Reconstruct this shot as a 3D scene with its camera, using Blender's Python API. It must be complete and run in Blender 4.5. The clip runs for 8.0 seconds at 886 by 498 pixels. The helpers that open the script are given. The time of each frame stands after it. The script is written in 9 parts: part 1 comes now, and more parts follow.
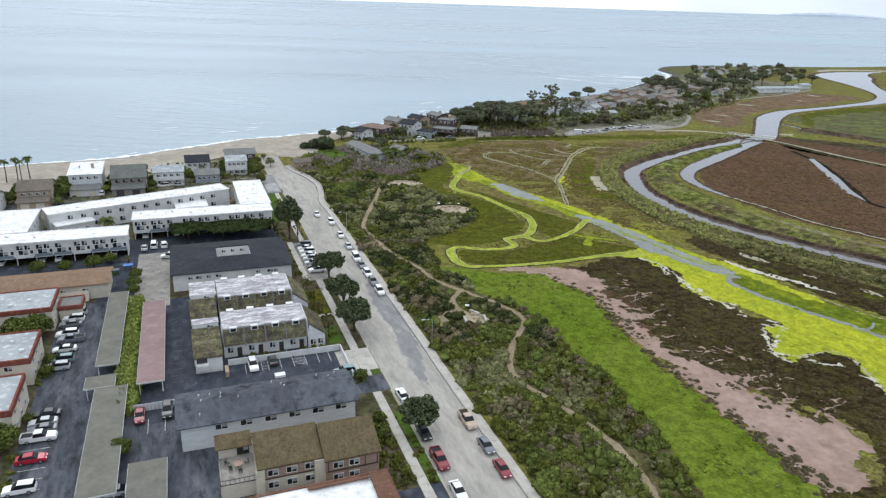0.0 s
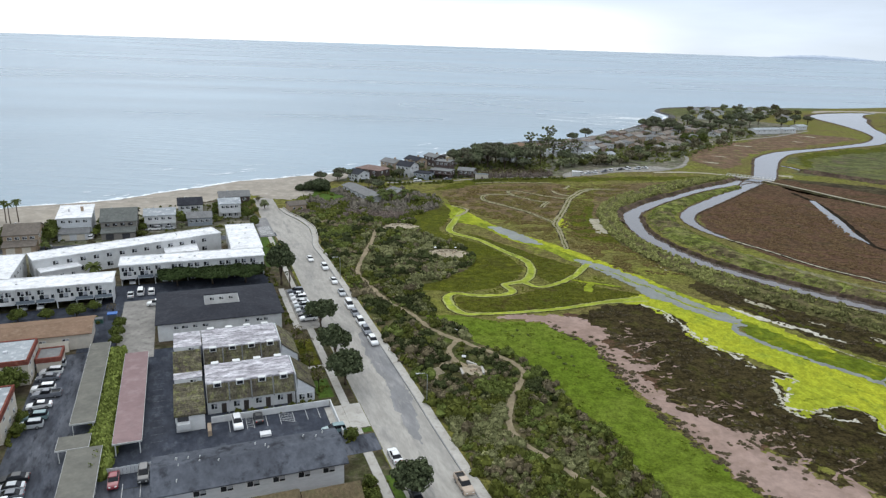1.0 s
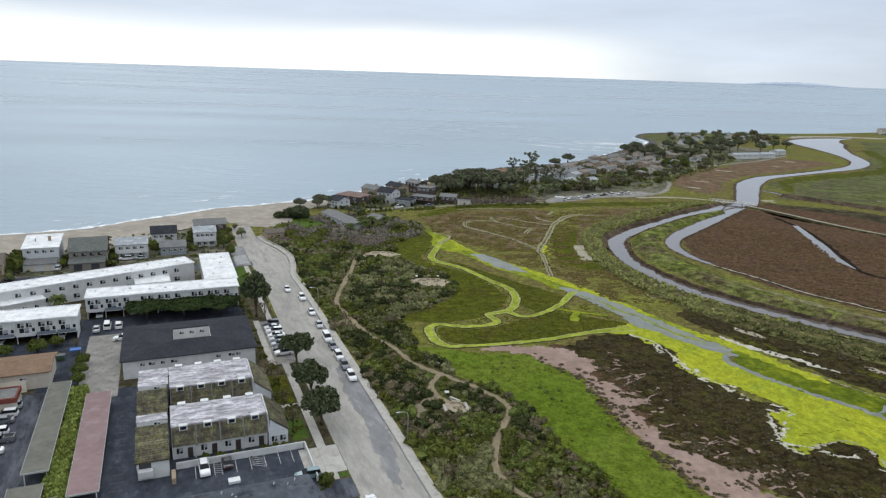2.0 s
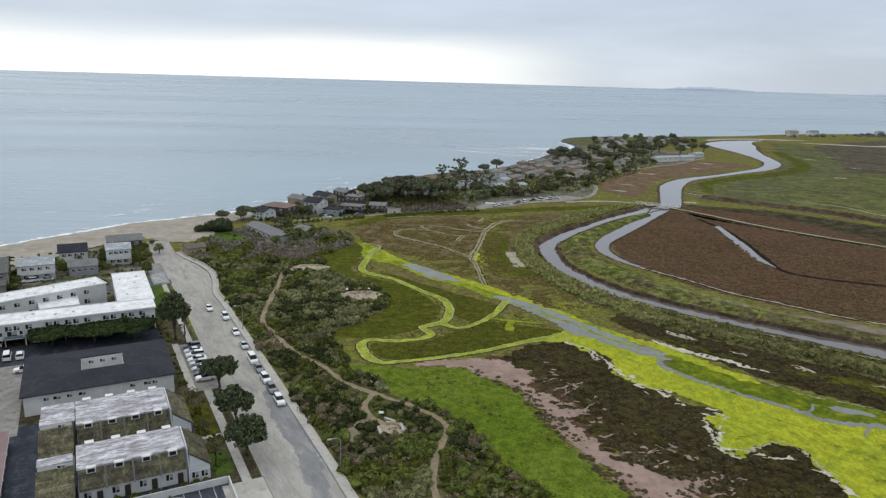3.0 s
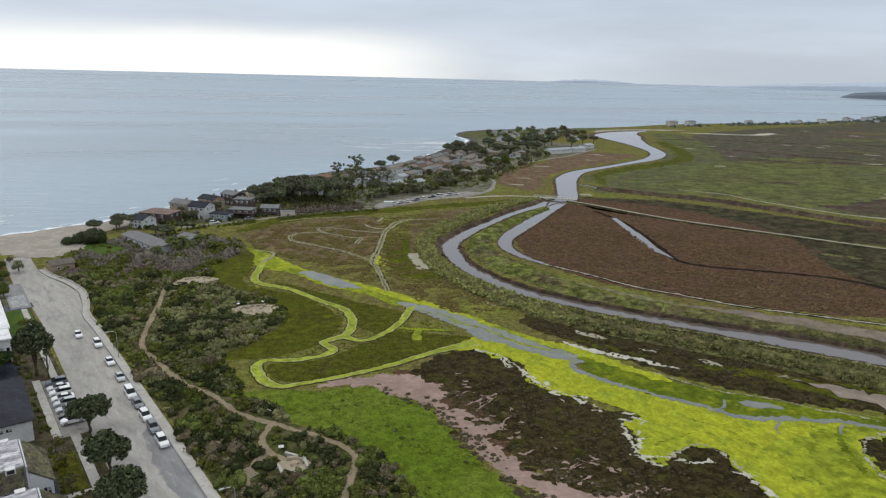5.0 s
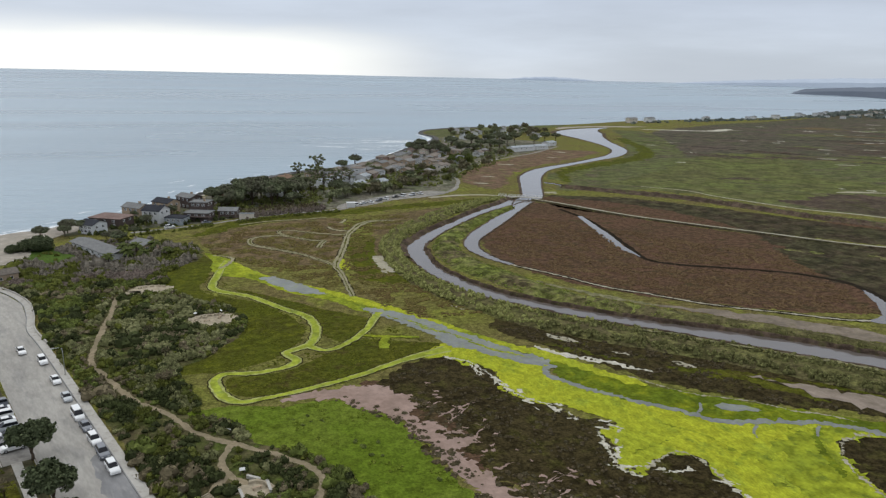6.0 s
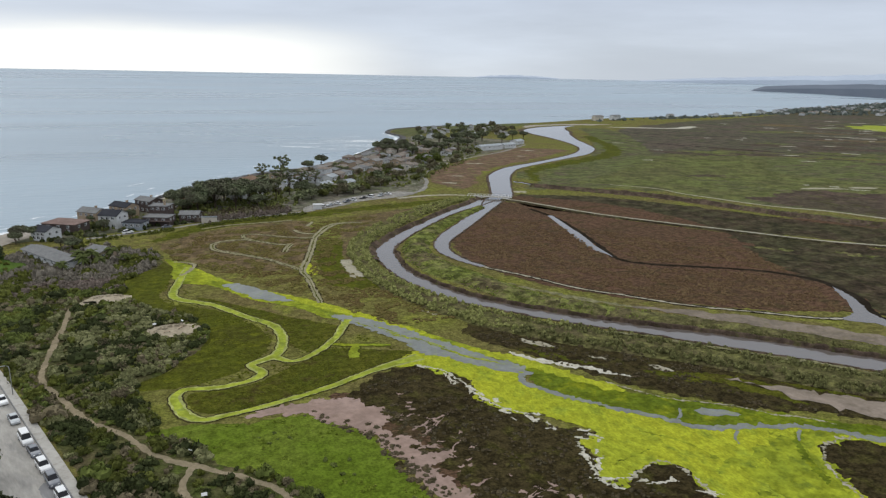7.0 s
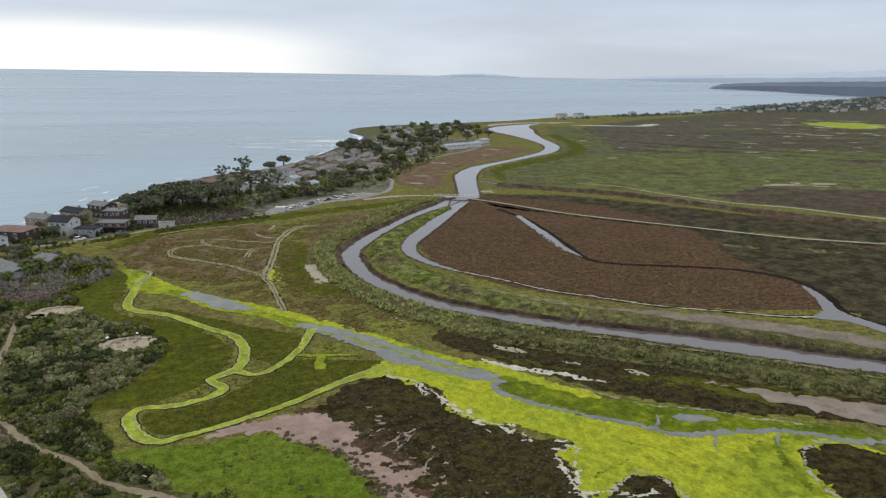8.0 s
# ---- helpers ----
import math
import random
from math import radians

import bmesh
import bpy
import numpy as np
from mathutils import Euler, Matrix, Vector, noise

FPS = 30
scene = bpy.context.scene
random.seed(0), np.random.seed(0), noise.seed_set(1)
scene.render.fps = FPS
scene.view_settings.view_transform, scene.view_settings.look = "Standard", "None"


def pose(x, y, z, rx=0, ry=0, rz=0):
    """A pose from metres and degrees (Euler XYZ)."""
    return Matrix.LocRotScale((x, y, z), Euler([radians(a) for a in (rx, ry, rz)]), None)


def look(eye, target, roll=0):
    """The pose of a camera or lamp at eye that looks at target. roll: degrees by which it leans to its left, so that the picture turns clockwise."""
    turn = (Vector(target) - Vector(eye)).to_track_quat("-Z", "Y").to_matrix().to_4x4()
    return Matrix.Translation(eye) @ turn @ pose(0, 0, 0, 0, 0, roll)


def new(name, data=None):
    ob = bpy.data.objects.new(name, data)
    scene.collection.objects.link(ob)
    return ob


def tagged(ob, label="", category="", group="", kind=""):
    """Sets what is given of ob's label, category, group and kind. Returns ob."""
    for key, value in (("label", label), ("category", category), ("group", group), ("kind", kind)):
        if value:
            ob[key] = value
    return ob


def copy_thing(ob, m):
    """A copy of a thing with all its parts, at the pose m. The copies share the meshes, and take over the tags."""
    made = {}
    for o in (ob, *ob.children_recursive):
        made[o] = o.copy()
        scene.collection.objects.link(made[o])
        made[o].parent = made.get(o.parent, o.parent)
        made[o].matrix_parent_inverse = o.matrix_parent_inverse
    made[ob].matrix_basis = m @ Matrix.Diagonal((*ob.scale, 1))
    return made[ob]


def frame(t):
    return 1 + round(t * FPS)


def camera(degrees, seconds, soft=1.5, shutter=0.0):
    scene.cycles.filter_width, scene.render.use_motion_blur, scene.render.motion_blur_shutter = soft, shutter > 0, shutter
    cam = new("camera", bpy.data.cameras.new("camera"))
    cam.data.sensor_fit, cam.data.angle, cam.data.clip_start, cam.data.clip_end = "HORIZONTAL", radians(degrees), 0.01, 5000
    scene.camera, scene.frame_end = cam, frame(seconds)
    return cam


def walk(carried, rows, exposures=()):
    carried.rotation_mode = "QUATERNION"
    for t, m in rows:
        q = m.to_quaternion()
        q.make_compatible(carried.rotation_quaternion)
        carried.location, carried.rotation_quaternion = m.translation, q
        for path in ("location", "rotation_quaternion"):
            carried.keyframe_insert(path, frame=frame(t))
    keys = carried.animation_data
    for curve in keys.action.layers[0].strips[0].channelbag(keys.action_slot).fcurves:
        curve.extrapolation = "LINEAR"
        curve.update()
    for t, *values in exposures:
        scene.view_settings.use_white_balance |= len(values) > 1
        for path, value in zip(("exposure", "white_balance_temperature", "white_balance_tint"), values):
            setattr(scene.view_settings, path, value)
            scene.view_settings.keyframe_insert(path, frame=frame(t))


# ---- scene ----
# camera: t, x, y, z, yaw, pitch, lean
cam = camera(65.42, 8.0, 1.3)
ROWS = [
    (0.0, 0.00, 0.00, 72.00, -0.00, -19.88, -1.84),
    (0.5, 0.25, 3.10, 71.79, -0.03, -18.01, -1.83),
    (1.0, 0.49, 6.34, 72.23, -0.05, -16.68, -1.84),
    (2.3, 1.14, 14.83, 71.37, -2.96, -14.18, -1.80),
    (2.5, 1.30, 16.01, 71.53, -4.33, -14.05, -1.75),
    (3.0, 1.39, 19.10, 71.51, -7.28, -13.88, -1.66),
    (3.5, 1.77, 22.27, 71.69, -9.67, -13.98, -1.56),
    (4.0, 1.84, 25.47, 71.65, -11.97, -14.00, -1.51),
    (4.5, 2.21, 28.44, 71.86, -14.10, -14.07, -1.49),
    (6.0, 3.45, 38.44, 71.78, -19.15, -14.27, -1.28),
    (6.5, 4.22, 41.61, 71.68, -20.54, -14.28, -1.20),
    (7.0, 4.86, 44.61, 71.78, -21.87, -14.34, -1.16),
    (7.5, 5.59, 47.66, 71.86, -23.33, -14.38, -1.11),
    (8.0, 6.67, 50.93, 71.70, -24.80, -14.39, -1.03),
]
EXPOSURES = [(0.0, 0.28, 6150, 8), (0.5, 0.25, 6150, 8), (1.0, 0.16, 6150, 8), (2.5, -0.1, 6250, 8), (3.5, -0.19, 6300, 8), (6.0, -0.19, 6350, 9), (8.0, -0.13, 6350, 9)]
walk(cam, [(t, pose(x, y, z, 0, 0, yaw) @ pose(0, 0, 0, 90 + pitch) @ pose(0, 0, 0, 0, 0, -lean)) for t, x, y, z, yaw, pitch, lean in ROWS], EXPOSURES)

# ---- sky and sun ----
world = bpy.data.worlds.new("overcast_sky")
scene.world = world
world.use_nodes = True
wn, wl = world.node_tree.nodes, world.node_tree.links
wn.clear()


def wnode(kind, **inputs):
    n = wn.new(kind)
    for k, v in inputs.items():
        n.inputs[k.replace("_", " ")].default_value = v
    return n


w_out = wnode("ShaderNodeOutputWorld")
w_bg = wnode("ShaderNodeBackground", Strength=1.0)
w_co = wnode("ShaderNodeTexCoord")
w_sep = wnode("ShaderNodeSeparateXYZ")
wl.new(w_co.outputs["Generated"], w_sep.inputs[0])
# height gradient: pale at the horizon, blue-grey above it, bright overhead
w_ramp = wnode("ShaderNodeValToRGB")
w_ramp.color_ramp.elements[0].position, w_ramp.color_ramp.elements[0].color = 0.0, (0.74, 0.79, 0.85, 1)
w_ramp.color_ramp.elements[1].position, w_ramp.color_ramp.elements[1].color = 1.0, (1.22, 1.24, 1.28, 1)
for pos, col in ((0.03, (0.70, 0.76, 0.85, 1)), (0.10, (0.64, 0.70, 0.81, 1)), (0.25, (0.74, 0.80, 0.90, 1)), (0.6, (1.04, 1.08, 1.14, 1))):
    e = w_ramp.color_ramp.elements.new(pos)
    e.color = col
wl.new(w_sep.outputs["Z"], w_ramp.inputs["Fac"])
# cloud streaks, drawn out along the horizon
w_map = wn.new("ShaderNodeMapping")
w_map.inputs["Scale"].default_value = (2.0, 2.0, 13.0)
wl.new(w_co.outputs["Generated"], w_map.inputs["Vector"])
w_noise = wnode("ShaderNodeTexNoise", Scale=1.3, Detail=6.0, Roughness=0.55)
wl.new(w_map.outputs[0], w_noise.inputs["Vector"])
w_cl = wnode("ShaderNodeMapRange", From_Min=0.3, From_Max=0.7, To_Min=0.88, To_Max=1.10)
wl.new(w_noise.outputs["Fac"], w_cl.inputs["Value"])
w_mul = wn.new("ShaderNodeVectorMath")
w_mul.operation = "SCALE"
wl.new(w_ramp.outputs["Color"], w_mul.inputs[0])
wl.new(w_cl.outputs[0], w_mul.inputs["Scale"])
# the bright gap under the cloud deck, out over the sea
w_dot = wn.new("ShaderNodeVectorMath")
w_dot.operation = "DOT_PRODUCT"
w_dot.inputs[1].default_value = Vector((-0.40, 0.92, 0.0)).normalized()
wl.new(w_co.outputs["Generated"], w_dot.inputs[0])
w_az = wnode("ShaderNodeMapRange", From_Min=0.71, From_Max=0.88, To_Min=0.0, To_Max=1.0)
w_az.interpolation_type = "SMOOTHSTEP"
wl.new(w_dot.outputs["Value"], w_az.inputs["Value"])
w_wob = wn.new("ShaderNodeMath")
w_wob.operation = "MULTIPLY_ADD"
w_wob.inputs[1].default_value = 0.05
wl.new(w_noise.outputs["Fac"], w_wob.inputs[0])
wl.new(w_sep.outputs["Z"], w_wob.inputs[2])
w_el = wnode("ShaderNodeMapRange", From_Min=0.095, From_Max=0.045, To_Min=0.0, To_Max=1.0)
w_el.interpolation_type = "SMOOTHSTEP"
wl.new(w_wob.outputs[0], w_el.inputs["Value"])
w_band = wn.new("ShaderNodeMath")
w_band.operation = "MULTIPLY"
wl.new(w_az.outputs[0], w_band.inputs[0])
wl.new(w_el.outputs[0], w_band.inputs[1])
w_mix = wn.new("ShaderNodeMix")
w_mix.data_type = "RGBA"
w_mix.inputs["B"].default_value = (1.22, 1.21, 1.15, 1)
wl.new(w_band.outputs[0], w_mix.inputs["Factor"])
wl.new(w_mul.outputs[0], w_mix.inputs["A"])
# grey mist over the land at the head of the bay
w_dot2 = wn.new("ShaderNodeVectorMath")
w_dot2.operation = "DOT_PRODUCT"
w_dot2.inputs[1].default_value = Vector((0.80, 0.60, 0.0)).normalized()
wl.new(w_co.outputs["Generated"], w_dot2.inputs[0])
w_az2 = wnode("ShaderNodeMapRange", From_Min=0.84, From_Max=0.985, To_Min=0.0, To_Max=0.85)
w_az2.interpolation_type = "SMOOTHSTEP"
wl.new(w_dot2.outputs["Value"], w_az2.inputs["Value"])
w_el2 = wnode("ShaderNodeMapRange", From_Min=0.085, From_Max=0.03, To_Min=0.0, To_Max=1.0)
w_el2.interpolation_type = "SMOOTHSTEP"
wl.new(w_wob.outputs[0], w_el2.inputs["Value"])
w_mist = wn.new("ShaderNodeMath")
w_mist.operation = "MULTIPLY"
wl.new(w_az2.outputs[0], w_mist.inputs[0])
wl.new(w_el2.outputs[0], w_mist.inputs[1])
w_mix2 = wn.new("ShaderNodeMix")
w_mix2.data_type = "RGBA"
w_mix2.inputs["B"].default_value = (0.56, 0.61, 0.68, 1)
wl.new(w_mist.outputs[0], w_mix2.inputs["Factor"])
wl.new(w_mix.outputs["Result"], w_mix2.inputs["A"])
# clear air above the clouds
w_sky = wn.new("ShaderNodeTexSky")
w_sky.sky_type, w_sky.sun_disc = "NISHITA", False
w_sky.sun_elevation, w_sky.sun_rotation = radians(38), radians(-24)
w_skys = wn.new("ShaderNodeVectorMath")
w_skys.operation = "SCALE"
w_skys.inputs["Scale"].default_value = 0.006
wl.new(w_sky.outputs[0], w_skys.inputs[0])
w_sum = wn.new("ShaderNodeVectorMath")
w_sum.operation = "ADD"
wl.new(w_mix2.outputs["Result"], w_sum.inputs[0])
wl.new(w_skys.outputs[0], w_sum.inputs[1])
wl.new(w_sum.outputs[0], w_bg.inputs["Color"])
wl.new(w_bg.outputs[0], w_out.inputs["Surface"])

sun = new("sun", bpy.data.lights.new("sun", "SUN"))
sun.data.energy, sun.data.angle, sun.data.color = 0.9, radians(22), (1.0, 0.96, 0.9)
sun.matrix_world = look((-40, 92, 85), (0, 0, 0))

# ---- materials ----


def mat(name, c1, c2, fine=2.0, big=0.06, c3=None, rough=0.85, bump=0.3, spec=0.02, mid=0.0, metal=0.0, vary=0.0, island=0.0, stretch=(1, 1, 1), cut=0.5, grain=0.15, turn=0.0):
    """Two colours mixed by coarse noise, a third by another, fine grain in value, relief by the fine noise."""
    m = bpy.data.materials.new(name)
    m.use_nodes = True
    n, l = m.node_tree.nodes, m.node_tree.links
    b = n["Principled BSDF"]
    b.inputs["Roughness"].default_value, b.inputs["Metallic"].default_value = rough, metal
    b.inputs["Specular IOR Level"].default_value = spec
    geo = n.new("ShaderNodeNewGeometry")
    mp = n.new("ShaderNodeMapping")
    # turned first, then stretched
    mp.vector_type = "TEXTURE"
    mp.inputs["Rotation"].default_value = (0, 0, radians(turn))
    mp.inputs["Scale"].default_value = tuple(1 / v for v in stretch)
    l.new(geo.outputs["Position"], mp.inputs["Vector"])

    def tex(scale, detail):
        t = n.new("ShaderNodeTexNoise")
        t.inputs["Scale"].default_value, t.inputs["Detail"].default_value, t.inputs["Roughness"].default_value = scale, detail, 0.62
        l.new(mp.outputs[0], t.inputs["Vector"])
        return t

    def ramp(sock, lo, hi, to0=0.0, to1=1.0):
        r = n.new("ShaderNodeMapRange")
        for k, v in zip(("From Min", "From Max", "To Min", "To Max"), (lo, hi, to0, to1)):
            r.inputs[k].default_value = v
        l.new(sock, r.inputs["Value"])
        return r.outputs[0]

    def mix(fac, a, bcol, mode="MIX"):
        x = n.new("ShaderNodeMix")
        x.data_type, x.blend_type = "RGBA", mode
        if isinstance(fac, float):
            x.inputs["Factor"].default_value = fac
        else:
            l.new(fac, x.inputs["Factor"])
        for sock, v in (("A", a), ("B", bcol)):
            if isinstance(v, tuple):
                x.inputs[sock].default_value = (*v, 1)
            else:
                l.new(v, x.inputs[sock])
        return x.outputs["Result"]

    f, g = tex(fine, 6), tex(big, 5)
    col = mix(ramp(g.outputs["Fac"], cut - 0.1, cut + 0.1), c1, c2)
    if c3:
        h = tex(big * 3.7, 6)
        col = mix(ramp(h.outputs["Fac"], 0.52, 0.66), col, c3)
    val = ramp(f.outputs["Fac"], 0.3, 0.7, 1 - grain, 1 + grain)
    if mid:
        k = tex(fine * 0.28, 6)
        r = ramp(k.outputs["Fac"], 0.41, 0.59, 1 - mid, 1 + mid)
        mu = n.new("ShaderNodeMath")
        mu.operation = "MULTIPLY"
        l.new(val, mu.inputs[0]), l.new(r, mu.inputs[1])
        val = mu.outputs[0]
    for sock, amount in (("Random Per Island", island),):
        if amount:
            r = ramp(geo.outputs[sock], 0, 1, 1 - amount, 1 + amount)
            mu = n.new("ShaderNodeMath")
            mu.operation = "MULTIPLY"
            l.new(val, mu.inputs[0]), l.new(r, mu.inputs[1])
            val = mu.outputs[0]
    if vary:
        oi = n.new("ShaderNodeObjectInfo")
        r = ramp(oi.outputs["Random"], 0, 1, 1 - vary, 1 + vary)
        mu = n.new("ShaderNodeMath")
        mu.operation = "MULTIPLY"
        l.new(val, mu.inputs[0]), l.new(r, mu.inputs[1])
        val = mu.outputs[0]
    sc = n.new("ShaderNodeVectorMath")
    sc.operation = "SCALE"
    l.new(col, sc.inputs[0]), l.new(val, sc.inputs["Scale"])
    l.new(sc.outputs[0], b.inputs["Base Color"])
    if bump:
        bp = n.new("ShaderNodeBump")
        bp.inputs["Strength"].default_value, bp.inputs["Distance"].default_value = bump, 0.6 / fine
        l.new(f.outputs["Fac"], bp.inputs["Height"])
        l.new(bp.outputs[0], b.inputs["Normal"])
    return m


def plain(name, c, rough=0.5, metal=0.0, spec=0.4):
    return mat(name, c, tuple(min(1, v * 0.88) for v in c), fine=6.0, big=0.6, rough=rough, metal=metal, spec=spec, bump=0.02, grain=0.05)


M_MARSH = mat("marsh_pickleweed", (0.130, 0.130, 0.030), (0.124, 0.102, 0.038), 1.6, 0.022, (0.155, 0.160, 0.030), bump=1.0, grain=0.5, mid=0.28)
M_DARK = mat("marsh_dark", (0.031, 0.024, 0.010), (0.043, 0.034, 0.014), 1.8, 0.05, (0.052, 0.048, 0.013), bump=1.0, grain=0.6, mid=0.4)
M_BROWN = mat("marsh_brown", (0.098, 0.057, 0.035), (0.083, 0.052, 0.030), 1.3, 0.02, (0.069, 0.051, 0.024), bump=1.0, grain=0.55, mid=0.30, stretch=(1, 1.7, 1))
M_BROWNGREEN = mat("marsh_brown_green", (0.134, 0.096, 0.051), (0.114, 0.085, 0.042), 0.8, 0.035, (0.128, 0.114, 0.040), bump=1.0, grain=0.45, mid=0.3)
M_OLIVE = mat("marsh_olive", (0.060, 0.068, 0.008), (0.078, 0.079, 0.010), 1.6, 0.05, (0.060, 0.050, 0.013), bump=1.0, grain=0.45, mid=0.26)
M_GREEN = mat("marsh_green", (0.070, 0.079, 0.008), (0.059, 0.060, 0.009), 1.6, 0.05, (0.094, 0.101, 0.009), bump=0.9, grain=0.4, mid=0.22)
M_MEADOW = mat("meadow_grass", (0.092, 0.132, 0.012), (0.118, 0.151, 0.020), 1.8, 0.05, (0.077, 0.104, 0.010), bump=0.9, grain=0.4, mid=0.2)
# these two carry extra blue in the colour for distance haze
M_FARGREEN = mat("hazed_marsh_green", (0.093, 0.094, 0.043), (0.100, 0.113, 0.038), 0.30, 0.012, (0.093, 0.073, 0.052), bump=0.6, grain=0.4, mid=0.25, stretch=(1, 1.6, 1))
M_FARBROWN = mat("hazed_marsh_brown", (0.090, 0.071, 0.054), (0.076, 0.071, 0.046), 0.25, 0.008, (0.083, 0.090, 0.043), bump=0.6, grain=0.45, mid=0.25, stretch=(1, 1.6, 1))
M_FLATMUD = mat("grey_flat_mud", (0.203, 0.166, 0.128), (0.163, 0.135, 0.103), 0.7, 0.08, (0.139, 0.116, 0.071), rough=0.7, bump=0.3, grain=0.18, mid=0.12)
M_GREYGREEN = mat("grey_green_shrubs", (0.050, 0.046, 0.023), (0.053, 0.040, 0.025), 0.5, 0.05, (0.061, 0.057, 0.026), bump=1.0, grain=0.5, mid=0.4)
M_DRYGRASS = mat("dry_levee_grass", (0.190, 0.176, 0.098), (0.140, 0.134, 0.066), 1.4, 0.2, (0.110, 0.112, 0.046), bump=0.6, grain=0.35, mid=0.2)
M_FARDRIFT = mat("far_marsh_drift", (0.079, 0.056, 0.043), (0.066, 0.054, 0.035), 0.3, 0.02, (0.075, 0.069, 0.030), bump=0.6, grain=0.4, mid=0.2)
M_CRUST = mat("white_salt_crust", (0.52, 0.49, 0.41), (0.40, 0.38, 0.30), 1.5, 0.3, (0.30, 0.28, 0.20), bump=0.3, grain=0.2)
M_DRIVE = mat("stained_concrete", (0.270, 0.255, 0.230), (0.220, 0.208, 0.190), 1.0, 0.15, (0.175, 0.165, 0.150), rough=0.9, bump=0.08, grain=0.1, mid=0.08)
M_DITCH = mat("wet_ditch_mud", (0.020, 0.016, 0.012), (0.028, 0.023, 0.017), 0.8, 0.1, rough=0.95, bump=0.5, grain=0.3, spec=0.0)
M_CLEARING = mat("pale_sandy_soil", (0.370, 0.318, 0.232), (0.300, 0.255, 0.182), 1.0, 0.2, (0.235, 0.20, 0.14), bump=0.4, grain=0.18)
M_LEVEEIN = mat("fresh_levee_grass", (0.108, 0.124, 0.030), (0.106, 0.088, 0.044), 0.9, 0.05, (0.146, 0.165, 0.036), bump=0.9, grain=0.5, mid=0.5)
M_SPITMARSH = mat("red_brown_spit_marsh", (0.150, 0.098, 0.064), (0.128, 0.086, 0.054), 0.6, 0.03, (0.130, 0.118, 0.050), bump=0.8, grain=0.4, mid=0.25)
M_FARBRIGHT = mat("bright_far_marsh", (0.101, 0.113, 0.035), (0.091, 0.089, 0.037), 0.3, 0.02, (0.118, 0.121, 0.040), bump=0.6, grain=0.4, mid=0.25)
M_TANMUD = mat("tan_flat_mud", (0.245, 0.200, 0.160), (0.205, 0.168, 0.132), 0.7, 0.06, (0.17, 0.14, 0.105), rough=0.8, bump=0.3, grain=0.14, mid=0.1)
M_SCRUBSOIL = mat("scrub_soil", (0.055, 0.062, 0.019), (0.093, 0.077, 0.040), 1.6, 0.07, (0.072, 0.095, 0.019), bump=0.9, grain=0.45, mid=0.3)
M_MUD = mat("pink_mud", (0.296, 0.216, 0.180), (0.264, 0.188, 0.152), 0.7, 0.05, (0.228, 0.164, 0.128), rough=0.85, bump=0.35, grain=0.14, mid=0.1)
M_PALE = mat("dry_salt_mud", (0.357, 0.332, 0.255), (0.289, 0.264, 0.187), 1.2, 0.2, (0.230, 0.204, 0.136), bump=0.3, grain=0.15)
M_BANK = mat("channel_bank_mud", (0.073, 0.052, 0.039), (0.090, 0.065, 0.046), 0.8, 0.12, (0.077, 0.070, 0.030), rough=0.8, bump=0.6, grain=0.35, mid=0.3)
M_CREEK = mat("creek_bed_mud", (0.265, 0.237, 0.148), (0.218, 0.203, 0.120), 0.9, 0.1, rough=0.7, bump=0.3, grain=0.2)
M_ALGAE = mat("yellow_algae", (0.325, 0.342, 0.024), (0.278, 0.312, 0.024), 1.6, 0.05, (0.215, 0.258, 0.026), rough=0.8, bump=0.9, grain=0.3, mid=0.17, stretch=(1.3, 0.8, 1))
M_ALGAESOFT = mat("olive_yellow_algae", (0.245, 0.275, 0.020), (0.190, 0.225, 0.020), 0.9, 0.06, (0.125, 0.155, 0.018), rough=0.85, bump=0.6, grain=0.28, mid=0.24)
M_ALGAEPALE = mat("pale_algae", (0.285, 0.320, 0.040), (0.235, 0.275, 0.032), 0.8, 0.08, (0.200, 0.240, 0.050), rough=0.85, bump=0.4, grain=0.25, mid=0.2)
M_RIM = mat("pale_creek_rim", (0.320, 0.335, 0.115), (0.265, 0.280, 0.090), 0.9, 0.1, (0.215, 0.225, 0.078), rough=0.85, bump=0.3, grain=0.25, mid=0.15)
M_ALGAEGREEN = mat("green_algae", (0.117, 0.147, 0.010), (0.083, 0.111, 0.010), 1.0, 0.06, (0.187, 0.208, 0.012), rough=0.8, bump=0.5, grain=0.3, mid=0.2)
M_SAND = mat("beach_sand", (0.330, 0.295, 0.245), (0.285, 0.255, 0.212), 0.6, 0.06, (0.370, 0.335, 0.285), rough=0.9, bump=0.3, grain=0.1, mid=0.08)
M_TRAIL = mat("trail_dirt", (0.271, 0.220, 0.145), (0.213, 0.176, 0.114), 1.2, 0.2, (0.176, 0.151, 0.092), bump=0.4, grain=0.15)
M_LEVEE = mat("levee_grass", (0.096, 0.094, 0.034), (0.086, 0.073, 0.036), 1.4, 0.06, (0.132, 0.130, 0.044), bump=0.9, grain=0.45, mid=0.35)
M_ROAD = mat("road_concrete", (0.348, 0.329, 0.294), (0.310, 0.294, 0.265), 1.5, 0.07, (0.261, 0.250, 0.230), rough=0.9, bump=0.06, grain=0.10, mid=0.08, stretch=(1.5, 0.35, 1), turn=20.97)
M_PATCHED = mat("road_patch", (0.232, 0.228, 0.224), (0.200, 0.198, 0.198), 1.2, 0.15, (0.270, 0.262, 0.252), rough=0.85, bump=0.08, grain=0.10, mid=0.1, stretch=(1.4, 0.4, 1), turn=20.97)
